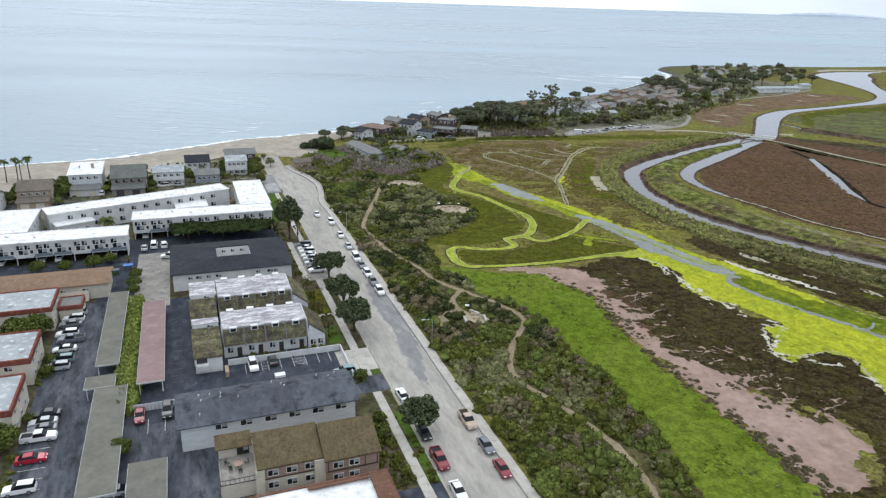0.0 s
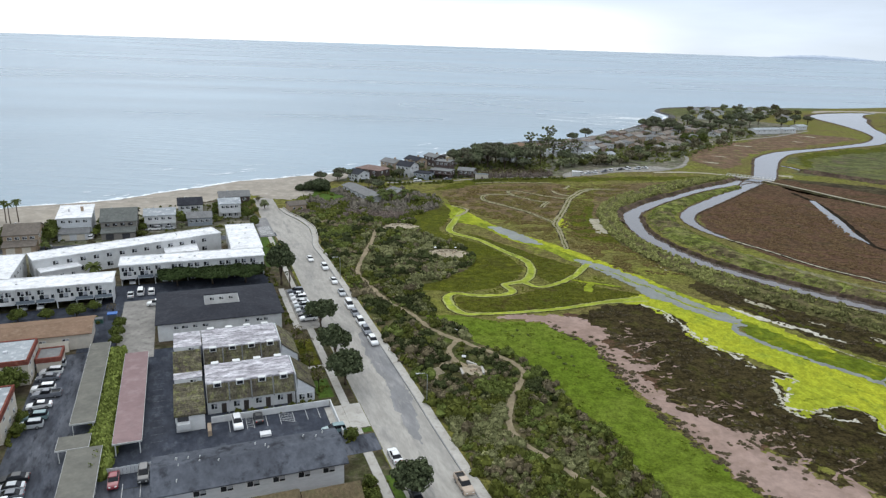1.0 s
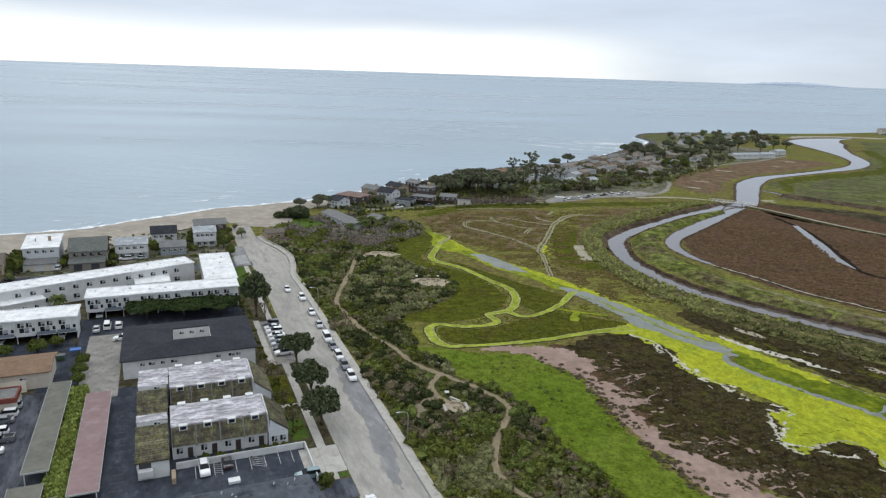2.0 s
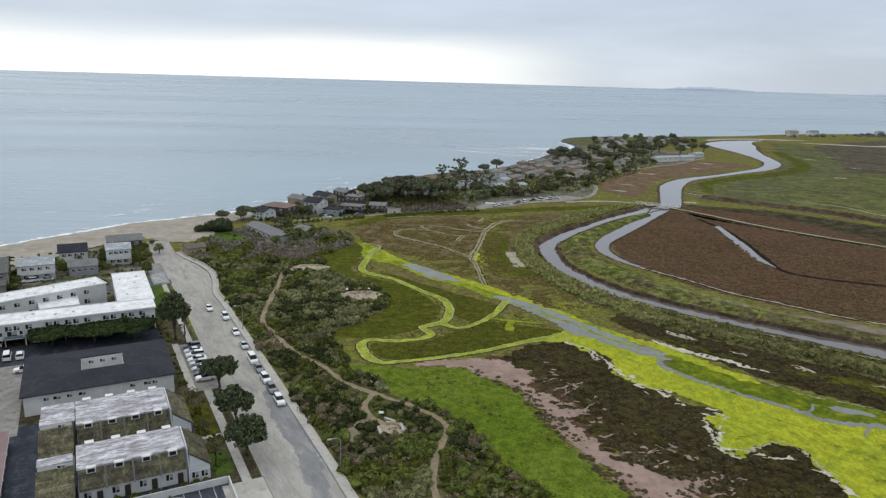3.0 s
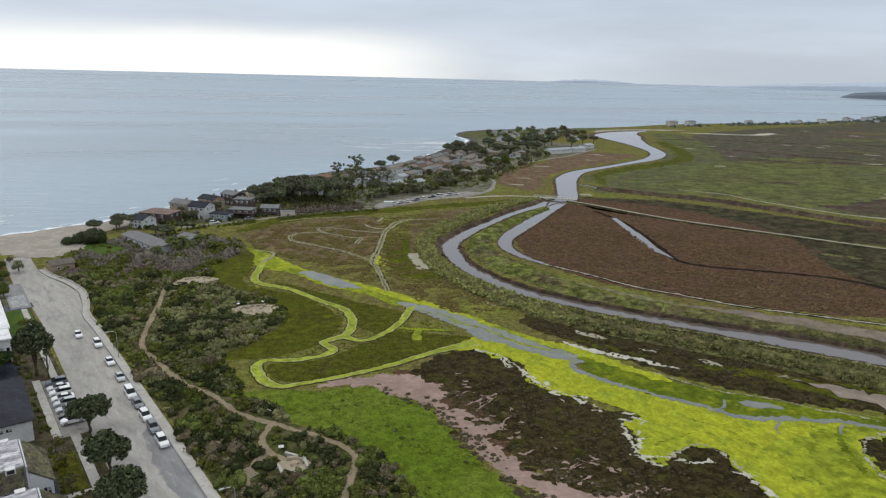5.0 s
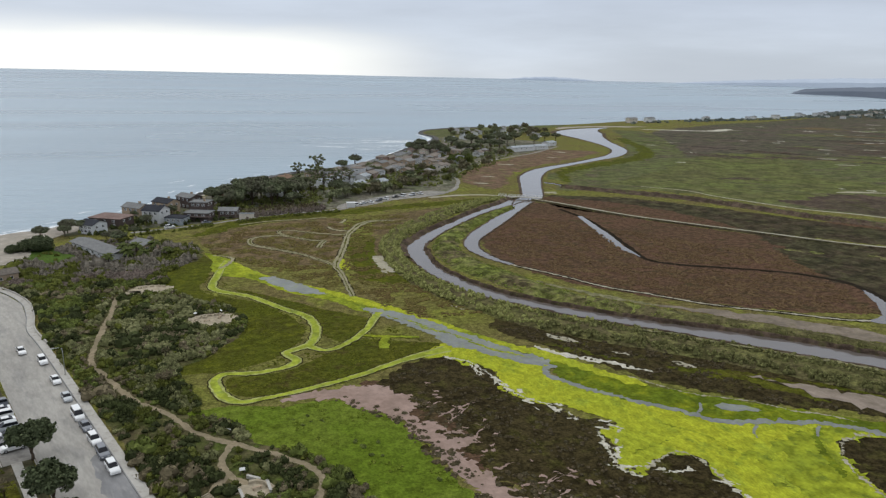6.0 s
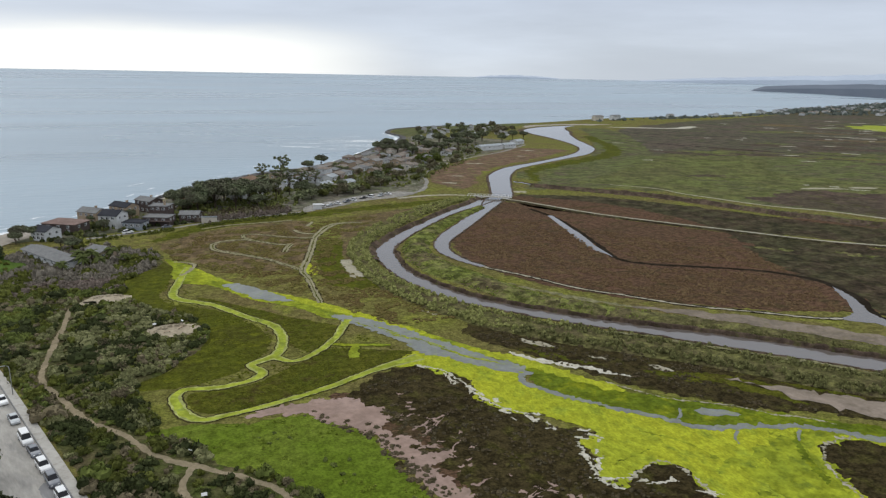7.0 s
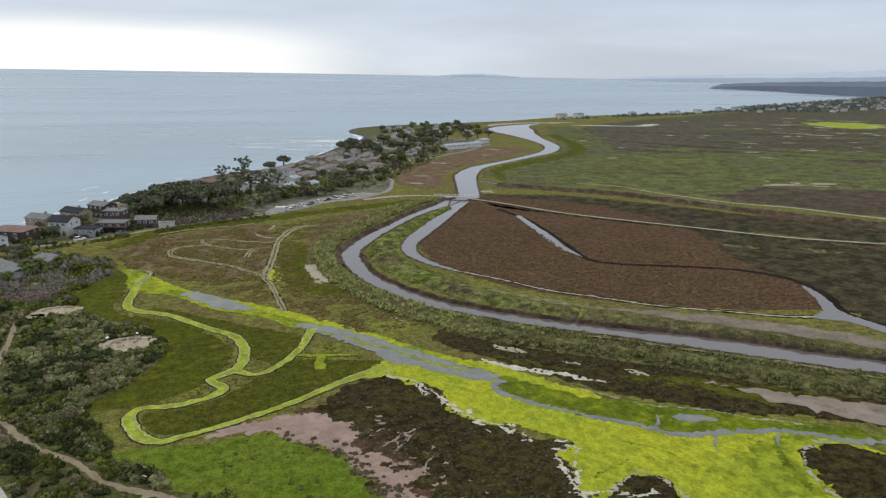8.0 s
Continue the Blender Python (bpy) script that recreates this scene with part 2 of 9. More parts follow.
M_WALK = mat("pavement_concrete", (0.43, 0.41, 0.37), (0.37, 0.35, 0.31), 1.5, 0.2, (0.31, 0.29, 0.26), rough=0.85, bump=0.08, grain=0.08)
M_ASPHALT = mat("lot_asphalt", (0.042, 0.047, 0.060), (0.054, 0.059, 0.073), 0.9, 0.10, (0.076, 0.082, 0.096), rough=0.9, bump=0.1, grain=0.18, mid=0.14, stretch=(1.2, 0.7, 1), turn=20.97)
M_ASPHALT2 = mat("worn_asphalt", (0.064, 0.069, 0.082), (0.092, 0.097, 0.110), 0.8, 0.16, (0.044, 0.047, 0.056), rough=0.9, bump=0.1, grain=0.2, mid=0.26, stretch=(1.5, 0.45, 1), turn=20.97)
M_LAWN = mat("lawn", (0.075, 0.120, 0.020), (0.055, 0.088, 0.020), 1.5, 0.2, bump=0.6, grain=0.3)
M_SOIL = mat("garden_soil", (0.082, 0.064, 0.042), (0.060, 0.062, 0.028), 1.0, 0.12, (0.10, 0.085, 0.06), bump=0.7, grain=0.35, mid=0.3)
M_SPIT = mat("spit_yards", (0.138, 0.125, 0.093), (0.084, 0.090, 0.049), 0.5, 0.06, (0.217, 0.200, 0.162), bump=0.5, grain=0.3, mid=0.3)
M_ROCK = mat("shore_rocks", (0.115, 0.110, 0.105), (0.085, 0.080, 0.075), 0.6, 0.15, (0.15, 0.14, 0.13), bump=1.0, grain=0.5, mid=0.3)
M_FOAM = mat("sea_foam", (0.80, 0.82, 0.82), (0.62, 0.66, 0.68), 0.8, 0.15, rough=0.7, bump=0.3, grain=0.15)


def water_mat(name, c, rough, wave, strength, calm=0.0, ior=1.33):
    m = bpy.data.materials.new(name)
    m.use_nodes = True
    n, l = m.node_tree.nodes, m.node_tree.links
    b = n["Principled BSDF"]
    b.inputs["Roughness"].default_value, b.inputs["IOR"].default_value = rough, ior
    geo = n.new("ShaderNodeNewGeometry")
    big = n.new("ShaderNodeTexNoise")
    big.inputs["Scale"].default_value, big.inputs["Detail"].default_value = 0.006, 4
    mp = n.new("ShaderNodeMapping")
    mp.inputs["Scale"].default_value, mp.inputs["Rotation"].default_value = (0.35, 1.4, 1), (0, 0, radians(28))
    l.new(geo.outputs["Position"], mp.inputs["Vector"])
    l.new(mp.outputs[0], big.inputs["Vector"])
    mx = n.new("ShaderNodeMix")
    mx.data_type = "RGBA"
    mx.inputs["A"].default_value = (*[v * 0.85 for v in c], 1)
    mx.inputs["B"].default_value = (*[v * 1.18 for v in c], 1)
    l.new(big.outputs["Fac"], mx.inputs["Factor"])
    l.new(mx.outputs["Result"], b.inputs["Base Color"])
    if calm:
        # slicks and wind lanes, drawn out across the bay; base colour also imitates reflected sky
        mp2 = n.new("ShaderNodeMapping")
        mp2.inputs["Scale"].default_value, mp2.inputs["Rotation"].default_value = (0.22, 1.0, 1), (0, 0, radians(8))
        l.new(geo.outputs["Position"], mp2.inputs["Vector"])
        lane = n.new("ShaderNodeTexNoise")
        lane.inputs["Scale"].default_value, lane.inputs["Detail"].default_value, lane.inputs["Distortion"].default_value = 0.0036, 4, 0.6
        l.new(mp2.outputs[0], lane.inputs["Vector"])
        lr = n.new("ShaderNodeMapRange")
        for k_, v_ in zip(("From Min", "From Max", "To Min", "To Max"), (0.36, 0.64, rough - calm, rough + calm)):
            lr.inputs[k_].default_value = v_
        l.new(lane.outputs["Fac"], lr.inputs["Value"])
        l.new(lr.outputs[0], b.inputs["Roughness"])
        # lanes lighten and darken the base colour in place of sky reflections
        lc = n.new("ShaderNodeMapRange")
        for k_, v_ in zip(("From Min", "From Max", "To Min", "To Max"), (0.36, 0.64, 0.86, 1.16)):
            lc.inputs[k_].default_value = v_
        l.new(lane.outputs["Fac"], lc.inputs["Value"])
        sc = n.new("ShaderNodeVectorMath")
        sc.operation = "SCALE"
        l.new(mx.outputs["Result"], sc.inputs[0]), l.new(lc.outputs[0], sc.inputs["Scale"])
        l.new(sc.outputs[0], b.inputs["Base Color"])
    h1 = n.new("ShaderNodeTexNoise")
    h1.inputs["Scale"].default_value, h1.inputs["Detail"].default_value = wave, 7
    l.new(mp.outputs[0], h1.inputs["Vector"])
    bp = n.new("ShaderNodeBump")
    bp.inputs["Strength"].default_value, bp.inputs["Distance"].default_value = strength, 0.5 / wave
    l.new(h1.outputs["Fac"], bp.inputs["Height"])
    l.new(bp.outputs[0], b.inputs["Normal"])
    return m


M_SEA = water_mat("sea_water", (0.240, 0.302, 0.344), 0.30, 0.10, 0.26, 0.05)
M_SEA.node_tree.nodes["Principled BSDF"].inputs["Specular IOR Level"].default_value = 0.3
M_CHANNEL = water_mat("channel_water", (0.105, 0.090, 0.080), 0.05, 0.6, 0.03, 0.0, 1.45)
M_GREYWATER = mat("shallow_grey_water", (0.151, 0.157, 0.138), (0.122, 0.128, 0.112), 0.7, 0.12, (0.149, 0.171, 0.063), rough=0.3, bump=0.06, spec=0.35, grain=0.2, mid=0.12)

# ---- ground sheets ----
rng = np.random.default_rng(7)
ROT = radians(20.97)
TOWN = Matrix.Rotation(ROT, 4, "Z")


def town(a, b, z=0.0, turn=0.0):
    """A pose from metres across (a) and along (b) the street."""
    return TOWN @ pose(a, b, z, 0, 0, turn)


def tw(a, b):
    v = TOWN @ Vector((a, b, 0))
    return (v.x, v.y)


def mesh_ob(name, verts, faces, material, parent=None):
    me = bpy.data.meshes.new(name)
    me.from_pydata([tuple(v) for v in verts], [], faces)
    me.materials.append(material)
    me.update()
    ob = new(name, me)
    if parent:
        ob.parent = parent
    return ob


def spline(pts, step=1.5, closed=False):
    """Smooth curve through points of two or more columns, evenly sampled."""
    p = np.array(pts, float)
    if closed:
        p = np.vstack([p, p[0]])
    k = np.concatenate([[0], np.cumsum(np.sqrt(np.linalg.norm(np.diff(p[:, :2], axis=0), axis=1)) + 1e-6)])
    slope = np.diff(p, axis=0) / np.diff(k)[:, None]
    tang = np.zeros_like(p)
    w = np.diff(k)
    tang[1:-1] = (slope[:-1] * w[1:, None] + slope[1:] * w[:-1, None]) / (w[1:] + w[:-1])[:, None]
    tang[0], tang[-1] = slope[0], slope[-1]
    if closed:
        tang[0] = tang[-1] = (slope[-1] * w[0] + slope[0] * w[-1]) / (w[0] + w[-1])
    out = []
    for i in range(len(p) - 1):
        n = max(2, int(np.hypot(*(p[i + 1] - p[i])[:2]) / step))
        t = np.arange(n)[:, None] / n
        h = w[i]
        out.append((2 * t ** 3 - 3 * t ** 2 + 1) * p[i] + (t ** 3 - 2 * t ** 2 + t) * h * tang[i] + (3 * t ** 2 - 2 * t ** 3) * p[i + 1] + (t ** 3 - t ** 2) * h * tang[i + 1])
    if not closed:
        out.append(p[-1][None])
    return np.vstack(out)


def wob(x, y, s, seed=0.0):
    return noise.fractal(Vector((x / s, y / s, seed)), 0.35, 2.1, 6)


def sheet(name, material, label, category):
    return lambda verts, faces: tagged(mesh_ob(name, verts, faces, material), label, category, "", "structure")


def ribbon(name, pts, material, label, category="ground", z=0.1, step=1.5, rough=0.0, scale=8.0, profile=None, seed=0.0):
    """A band along a curve of (x, y, width); profile gives (share of the half width, height) across it."""
    c = spline(pts, step)
    d = np.gradient(c[:, :2], axis=0)
    d /= np.linalg.norm(d, axis=1)[:, None] + 1e-9
    nrm = np.stack([-d[:, 1], d[:, 0]], 1)
    profile = profile or [(-1, 0), (-0.33, 0), (0.33, 0), (1, 0)]
    verts, faces, k = [], [], len(profile)
    for i, (q, n2) in enumerate(zip(c, nrm)):
        wl_, wr_ = [q[2] / 2 + (rough * wob(q[0] + o * 40, q[1], scale, seed + o) if rough else 0) for o in (1, 2)]
        for s, h in profile:
            w = wr_ if s > 0 else wl_
            hh = h * (1 + 0.25 * wob(q[0] + s * 9, q[1], 6.0, 5.0)) if h else 0
            verts.append((q[0] + n2[0] * s * w, q[1] + n2[1] * s * w, z + hh))
        if i:
            for j in range(k - 1):
                faces.append(((i - 1) * k + j, i * k + j, i * k + j + 1, (i - 1) * k + j + 1))
    ob = sheet(name, material, label, category)(verts, [f[::-1] for f in faces])
    return ob


def fill(loop):
    from mathutils.geometry import delaunay_2d_cdt
    n = len(loop)
    v, e, f, *_ = delaunay_2d_cdt([Vector(p) for p in loop], [(i, (i + 1) % n) for i in range(n)], [], 1, 1e-4)
    return v, f


def patch(name, pts, material, label, category="ground", z=0.05, rough=1.5, scale=7.0, step=0.8, seed=0.0, smooth=True):
    """A flat area with an uneven border."""
    c = spline(pts, step, True) if smooth else np.array(pts, float)
    if rough:
        c = np.array([(x + rough * (wob(x, y, scale, seed + 1) + 0.35 * wob(x, y, scale * 0.22, seed + 3)), y + rough * (wob(x, y, scale, seed + 9) + 0.35 * wob(x, y, scale * 0.22, seed + 5))) for x, y in c])
    v, f = fill([tuple(p) for p in c])
    vv = [(p.x, p.y, z) for p in v]
    ff = []
    for g in f:
        a, b, c3 = (Vector(vv[i]) for i in g[:3])
        ff.append(tuple(g) if (b - a).cross(c3 - a).z > 0 else tuple(g)[::-1])
    return sheet(name, material, label, category)(vv, ff)


# sea: rings out to the horizon, lifted at the rim to where the curved sea's horizon lies
SEA_Z = -0.45
radii = [0, 150, 300, 500, 800, 1200, 1800, 2600, 3300, 4000, 4500, 4850]
sv, sf, SEG = [], [], 128
for r in radii:
    lift = 47.5 * max(0.0, (r - 2000) / 2850) ** 2
    for i in range(SEG):
        an = 2 * math.pi * i / SEG
        away_from_land = min(1.0, max(0.0, (an - radians(37)) / radians(6))) if an < math.pi * 1.3 else 0.0
        sv.append((r * math.cos(an), r * math.sin(an), SEA_Z + lift * away_from_land))
for k in range(len(radii) - 1):
    for i in range(SEG):
        j = (i + 1) % SEG
        sf.append((k * SEG + i, (k + 1) * SEG + i, (k + 1) * SEG + j, k * SEG + j))
sea = tagged(mesh_ob("sea", sv, sf, M_SEA), "calm grey-blue sea under an overcast sky", "sea", "", "structure")

COAST = [(-900, -560), (-400, 60), (-230, 248), (-187, 279), (-168, 292), (-146, 305), (-132.5, 322), (-117, 341), (-104, 355), (-88, 367), (-72, 378), (-40, 405), (-8, 444), (13, 483), (29, 502), (68, 542), (111, 566), (150, 618), (208, 713), (240, 756), (258, 800), (256, 855), (283, 905), (369, 945), (557, 1000), (705, 1071), (1024, 1143), (1427, 1323), (2300, 1720)]
land = [tuple(p) for p in spline(COAST, 12)] + [(3600, 2250), (4300, 1500), (4300, -2500), (-900, -2500)]
patch("ground", land, M_MARSH, "flat coastal ground of olive marsh plants", z=0.0, rough=0, smooth=False)
# beach
BEACH = [(-900, -575, 40), (-400, 45, 34), (-220, 238, 30), (-178, 270, 30), (-159, 283, 30), (-137, 296, 30), (-123.5, 313, 30), (-108, 332, 30), (-95, 346, 32), (-79, 358, 28), (-44, 390, 22), (-14, 430, 12), (2, 462, 3)]
ROCKS = [(-20, 428, 3), (10, 478, 6), (26, 500, 7), (66, 541, 7), (109, 565, 7), (148, 616, 7), (206, 711, 8), (238, 756, 9), (257, 802, 9), (256, 856, 8), (283, 904, 8), (369, 944, 8)]
ribbon("beach", BEACH, M_SAND, "pale sandy beach along the sea", "beach", 0.03, 4, 2.0, 20, [(-1.25, -0.9), (-0.8, -0.35), (-0.35, 0.05), (0.3, 0.1), (1, 0.0)][::1])
ribbon("revetment", ROCKS, M_ROCK, "dark rock revetment along the spit", "rocks", 0.0, 2, 1.2, 4, [(-1, -0.9), (-0.5, 0.2), (0, 0.9), (0.6, 1.0), (1, 0.0)])
patch("spit_ground", [(-60, 368), (-34, 398), (-6, 440), (16, 482), (70, 538), (112, 562), (152, 612), (210, 706), (246, 752), (262, 800), (300, 790), (360, 745), (352, 692), (296, 638), (238, 592), (178, 520), (164, 478), (150, 448), (120, 430), (96, 424), (66, 402), (30, 394), (-8, 378)], M_SPIT, "sandy gardens and paving between the houses", "ground", 0.045, 2, 8)
patch("sand", [(-98, 335), (-86, 322), (-74, 318), (-66, 322), (-63, 345), (-60, 372), (-80, 372), (-100, 352)], M_SAND, "sandy beach access at the end of the street", "sand", 0.16, 2.5)
SURF = [(-902, -558, 4.5), (-402, 62, 4.5), (-233, 251, 4.5), (-190, 282, 4.5), (-171, 295, 4.2), (-149, 308, 3.9), (-135.5, 325, 3.6), (-120, 344, 3.3), (-107, 358, 3.0), (-91, 370, 2.8), (-75, 381, 2.7), (-43, 408, 2.4), (-12, 446, 2.4), (9, 490, 2.4), (62, 543, 2.2), (105, 569, 2.2), (144, 621, 2.2), (203, 716, 3.0), (233, 762, 4.5), (247, 800, 4.5), (246, 850, 3.0)]
ribbon("surf", SURF, M_FOAM, "white foam where small waves reach the sand", "surf", -0.30, 1.5, 2.2, 7)
surf_line = spline(SURF, 2.0)
surf_dir = np.gradient(surf_line[:, :2], axis=0)
surf_dir /= np.linalg.norm(surf_dir, axis=1)[:, None]
surf_out = np.stack([-surf_dir[:, 1], surf_dir[:, 0]], 1)
SURF_END = len(surf_line) - 1
# small broken waves: thin crests that follow the shore, more of them off the point
r_surf = np.random.default_rng(51)
at_near = int(np.argmin(np.linalg.norm(surf_line[:, :2] - (-230, 252), axis=1)))
at_point = int(np.argmin(np.linalg.norm(surf_line[:, :2] - (100, 568), axis=1)))
for k in range(30):
    point = False
    c0 = int(r_surf.integers(at_point, SURF_END - 2) if point else r_surf.integers(at_near, at_point))
    off = 3 + r_surf.exponential(16 if point else 18)
    ln = int(r_surf.uniform(8, 24) if point else r_surf.uniform(3, 8))
    idx = np.clip(np.arange(c0 - ln // 2, c0 + ln // 2 + 2), 0, SURF_END)
    q = surf_line[idx, :2] + surf_out[idx] * off
    w = (0.35 + r_surf.uniform(0.3, 1.2) * (3.2 if point else 1.0)) * np.sin(np.linspace(0.1, 3.0, len(q)))
    q = q[np.concatenate([[True], np.linalg.norm(np.diff(q, axis=0), axis=1) > 0.5])]
    if len(q) < 3:
        continue
    ribbon("breaker", [(x, y, w_) for (x, y), w_ in zip(q, w)], M_FOAM, "small white breaker off the beach", "wave", -0.385 + 0.001 * k, 0.9, 1.3 if point else 0.8, 3, None, k * 3.1)
for k in range(34):
    u_ = r_surf.uniform(0, 1)
    x, y = 139 + 70 * u_ + r_surf.normal(0, 16), 722 + 52 * u_ + r_surf.normal(0, 26)
    ln, th = r_surf.uniform(10, 34), radians(-16 + r_surf.normal(0, 5))
    w = r_surf.uniform(1.2, 4.2)
    ribbon("breaker", [(x + u * ln * math.cos(th), y + u * ln * math.sin(th) + 1.2 * math.sin(3 * u + k), 0.2 + w * (1 - u * u)) for u in (-1, -0.6, -0.2, 0.2, 0.6, 1)], M_FOAM, "long white breaker off the point", "wave", -0.352 + 0.001 * k, 0.9, 1.6, 3, None, k * 3.1)


patch("sand", [(-200, 225), tw(-60, 288), tw(-28, 294), tw(0, 316), tw(14, 330), tw(30, 338), (-95, 346), (-123, 313), (-160, 283), (-205, 255)], M_SAND, "sand behind the beach houses", "sand", 0.026, 1.5, 6)
patch("yards", [tw(-90, 255), tw(28, 262), tw(30, 300), tw(20, 326), tw(-20, 304), tw(-60, 288), tw(-92, 280)], M_SPIT, "sandy yards between the beach houses", "ground", 0.032, 1.0, 6)

# town ground
patch("town_ground", [tw(*p) for p in ((-90, -60), (33, -60), (33, 262), (29, 300), (20, 332), (-30, 318), (-90, 285))], M_SOIL, "bare garden soil between the buildings", "ground", 0.02, 0, smooth=False)
ROAD = [(44.7, -60), (44.7, 120), (44.9, 128), (45.0, 140), (45.0, 232), (44.6, 246), (46.5, 258), (47.6, 272), (45.5, 284), (42.0, 296), (40.5, 306), (40.5, 330), (32.0, 330), (31.5, 300), (31.6, 284), (33.5, 262), (34.0, 240), (33.6, 200), (33.4, 130), (33.4, -60)]
patch("road", [tw(*p) for p in ROAD], M_ROAD, "pale worn concrete street that ends at the beach", "road", 0.05, 0, smooth=False)
patch("road_repair", [tw(*p) for p in ((39.6, 126), (41.0, 136), (40.4, 150), (42.6, 166), (44.4, 165), (44.4, 131), (42, 118), (40.5, 112))], M_PATCHED, "darker resurfaced strip of the street", "road", 0.056, 0.6, 4)


# ---- marsh ----
patch("brown_marsh", [(123, 326), (166, 379), (182, 397), (191, 390), (212, 347), (230, 322), (255, 290), (280, 262), (330, 215), (330, 150), (240, 165), (214, 186), (178, 202), (136, 233), (119, 260), (113, 296)], M_BROWN, "reddish brown pickleweed flat", z=0.03)
patch("olive_marsh", [(262, 330), (254, 316), (250, 295), (243, 274), (230, 252), (226, 238), (223, 222), (222, 208), (214, 190), (209, 176), (210, 150), (330, 150), (345, 195), (304, 236), (284, 263), (268, 296)], M_GREYGREEN, "dark grey-green marsh beyond the ditch", z=0.036, rough=3.5, scale=8, step=1.0)
patch("brown_marsh", [(190, 385), (213, 347), (250, 306), (300, 262), (370, 205), (420, 220), (340, 290), (280, 340), (240, 384), (216, 412), (196, 410)], M_BROWN, "brown pickleweed strip between two levees", z=0.03)
patch("far_olive_marsh", [(240, 480), (262, 515), (328, 552), (412, 594), (500, 560), (640, 480), (800, 330), (700, 170), (480, 215), (383, 285), (329, 343), (297, 405), (250, 437)], M_FARGREEN, "wide olive salt marsh", z=0.03, rough=6, scale=40, step=4)
patch("far_green_marsh", [(246, 500), (252.3, 452), (285.5, 421), (315.2, 375), (341.8, 356), (376.2, 342), (415, 330), (480, 372), (463.1, 413), (452, 451), (520, 540), (524, 575), (490, 604), (421, 560), (309.7, 528)], M_FARBRIGHT, "broad bright green drift of salt marsh", z=0.034, rough=9, scale=26, step=3)
patch("far_brown_marsh", [(412, 600), (420, 660), (470, 720), (600, 860), (760, 960), (1050, 1080), (1430, 1250), (2400, 1650), (3000, 900), (1800, 250), (900, 190), (800, 340), (640, 490), (500, 570)], M_FARBROWN, "wide brown salt marsh with haze in its colour", z=0.03, rough=8, scale=60, step=8)
patch("brown_marsh", [(-1, 346), (18, 366), (63, 378), (62, 345), (60, 331), (46, 294), (39, 293), (17, 305), (6, 322)], M_BROWNGREEN, "brown and olive pickleweed flat between creeks", z=0.03)
patch("brown_marsh", [(72, 335), (82, 366), (104, 386), (140, 396), (100, 362), (80, 330), (66, 290), (56, 292)], M_BROWNGREEN, "brown and olive pickleweed flat beside a levee", z=0.03)
patch("brown_marsh", [(178, 446), (200, 470), (214, 500), (250, 540), (330, 598), (372, 640), (330, 660), (250, 590), (185, 520), (170, 480)], M_SPITMARSH, "brown marsh between the lagoon and the spit", z=0.03, rough=4, scale=20)
patch("dark_marsh", [(60, 197), (66, 190), (68, 178), (76, 160), (84, 152), (78, 146), (76, 138), (84, 132), (92, 122), (96, 60), (60, 60), (62, 90), (74, 96), (78, 106), (66, 120), (54, 136), (50, 146), (52, 156), (44, 174), (40, 186), (50, 195)], M_DARK, "dark brown low marsh beside the mud flat", z=0.034)
patch("dark_marsh", [(92, 190), (99, 176), (107, 165), (120, 153), (142, 138), (170, 118), (172, 136), (146, 164), (124, 184), (104, 206), (88, 222), (80, 214)], M_DARK, "dark brown low marsh beside the levee", z=0.034)
patch("dark_marsh", [(139, 126), (134, 131), (126.5, 133.5), (121.6, 131.5), (118, 125.6), (115.6, 117), (112, 104), (126, 84), (170, 70), (176, 98), (152, 116)], M_DARK, "dark brown low marsh beyond the algae", z=0.0345, rough=1.0, scale=4)
patch("olive_marsh", [(10, 270), (22, 258), (34, 244), (42, 236), (48, 228), (42, 220), (37, 213), (32, 220), (30, 238), (20, 252)], M_OLIVE, "olive marsh island between creeks", z=0.034, rough=0.6)
patch("olive_marsh", [(5, 198), (20, 199), (30, 207), (40, 214), (50, 211), (62, 204), (50, 197), (32, 189), (12, 186), (6, 190)], M_OLIVE, "olive marsh island beside the mud flat", z=0.034, rough=0.6)
patch("olive_marsh", [(54, 288), (62, 332), (72, 334), (66, 300), (76, 262), (62, 262), (54, 270)], M_GREEN, "green marsh beside a creek", z=0.034, rough=1.0)
patch("green_marsh", [(-13, 295), (-1, 319), (4, 308), (2, 290), (0, 271), (14, 256), (24, 240), (27, 224), (18, 208), (4, 203), (-7, 205), (2, 215), (12, 234), (8, 250), (-8, 270)], M_GREEN, "green marsh grass beside the scrub", z=0.034, rough=1.0)
patch("meadow", [(-4, 182), (6, 183), (15, 181), (28, 179.5), (38.5, 167.5), (41, 150), (44, 140), (46.5, 130), (52.5, 117.5), (55, 109), (59, 100), (61, 90), (62, 60), (40, 60), (41.5, 88), (40.6, 97.5), (38.9, 109), (36, 118), (33, 127), (29, 136), (23.4, 153), (17, 161), (10, 166), (5.8, 173)], M_MEADOW, "lush bright green meadow", "meadow", 0.05, 1.2, 5)
patch("brown_marsh", [(36, 188), (48, 181), (48, 172), (55, 160), (54, 148), (58, 137), (66, 126), (60, 121), (52, 140), (46, 150), (43, 162), (38, 174)], M_BROWN, "low brown plants along the edge of the mud", z=0.0338, rough=1.2, scale=4)
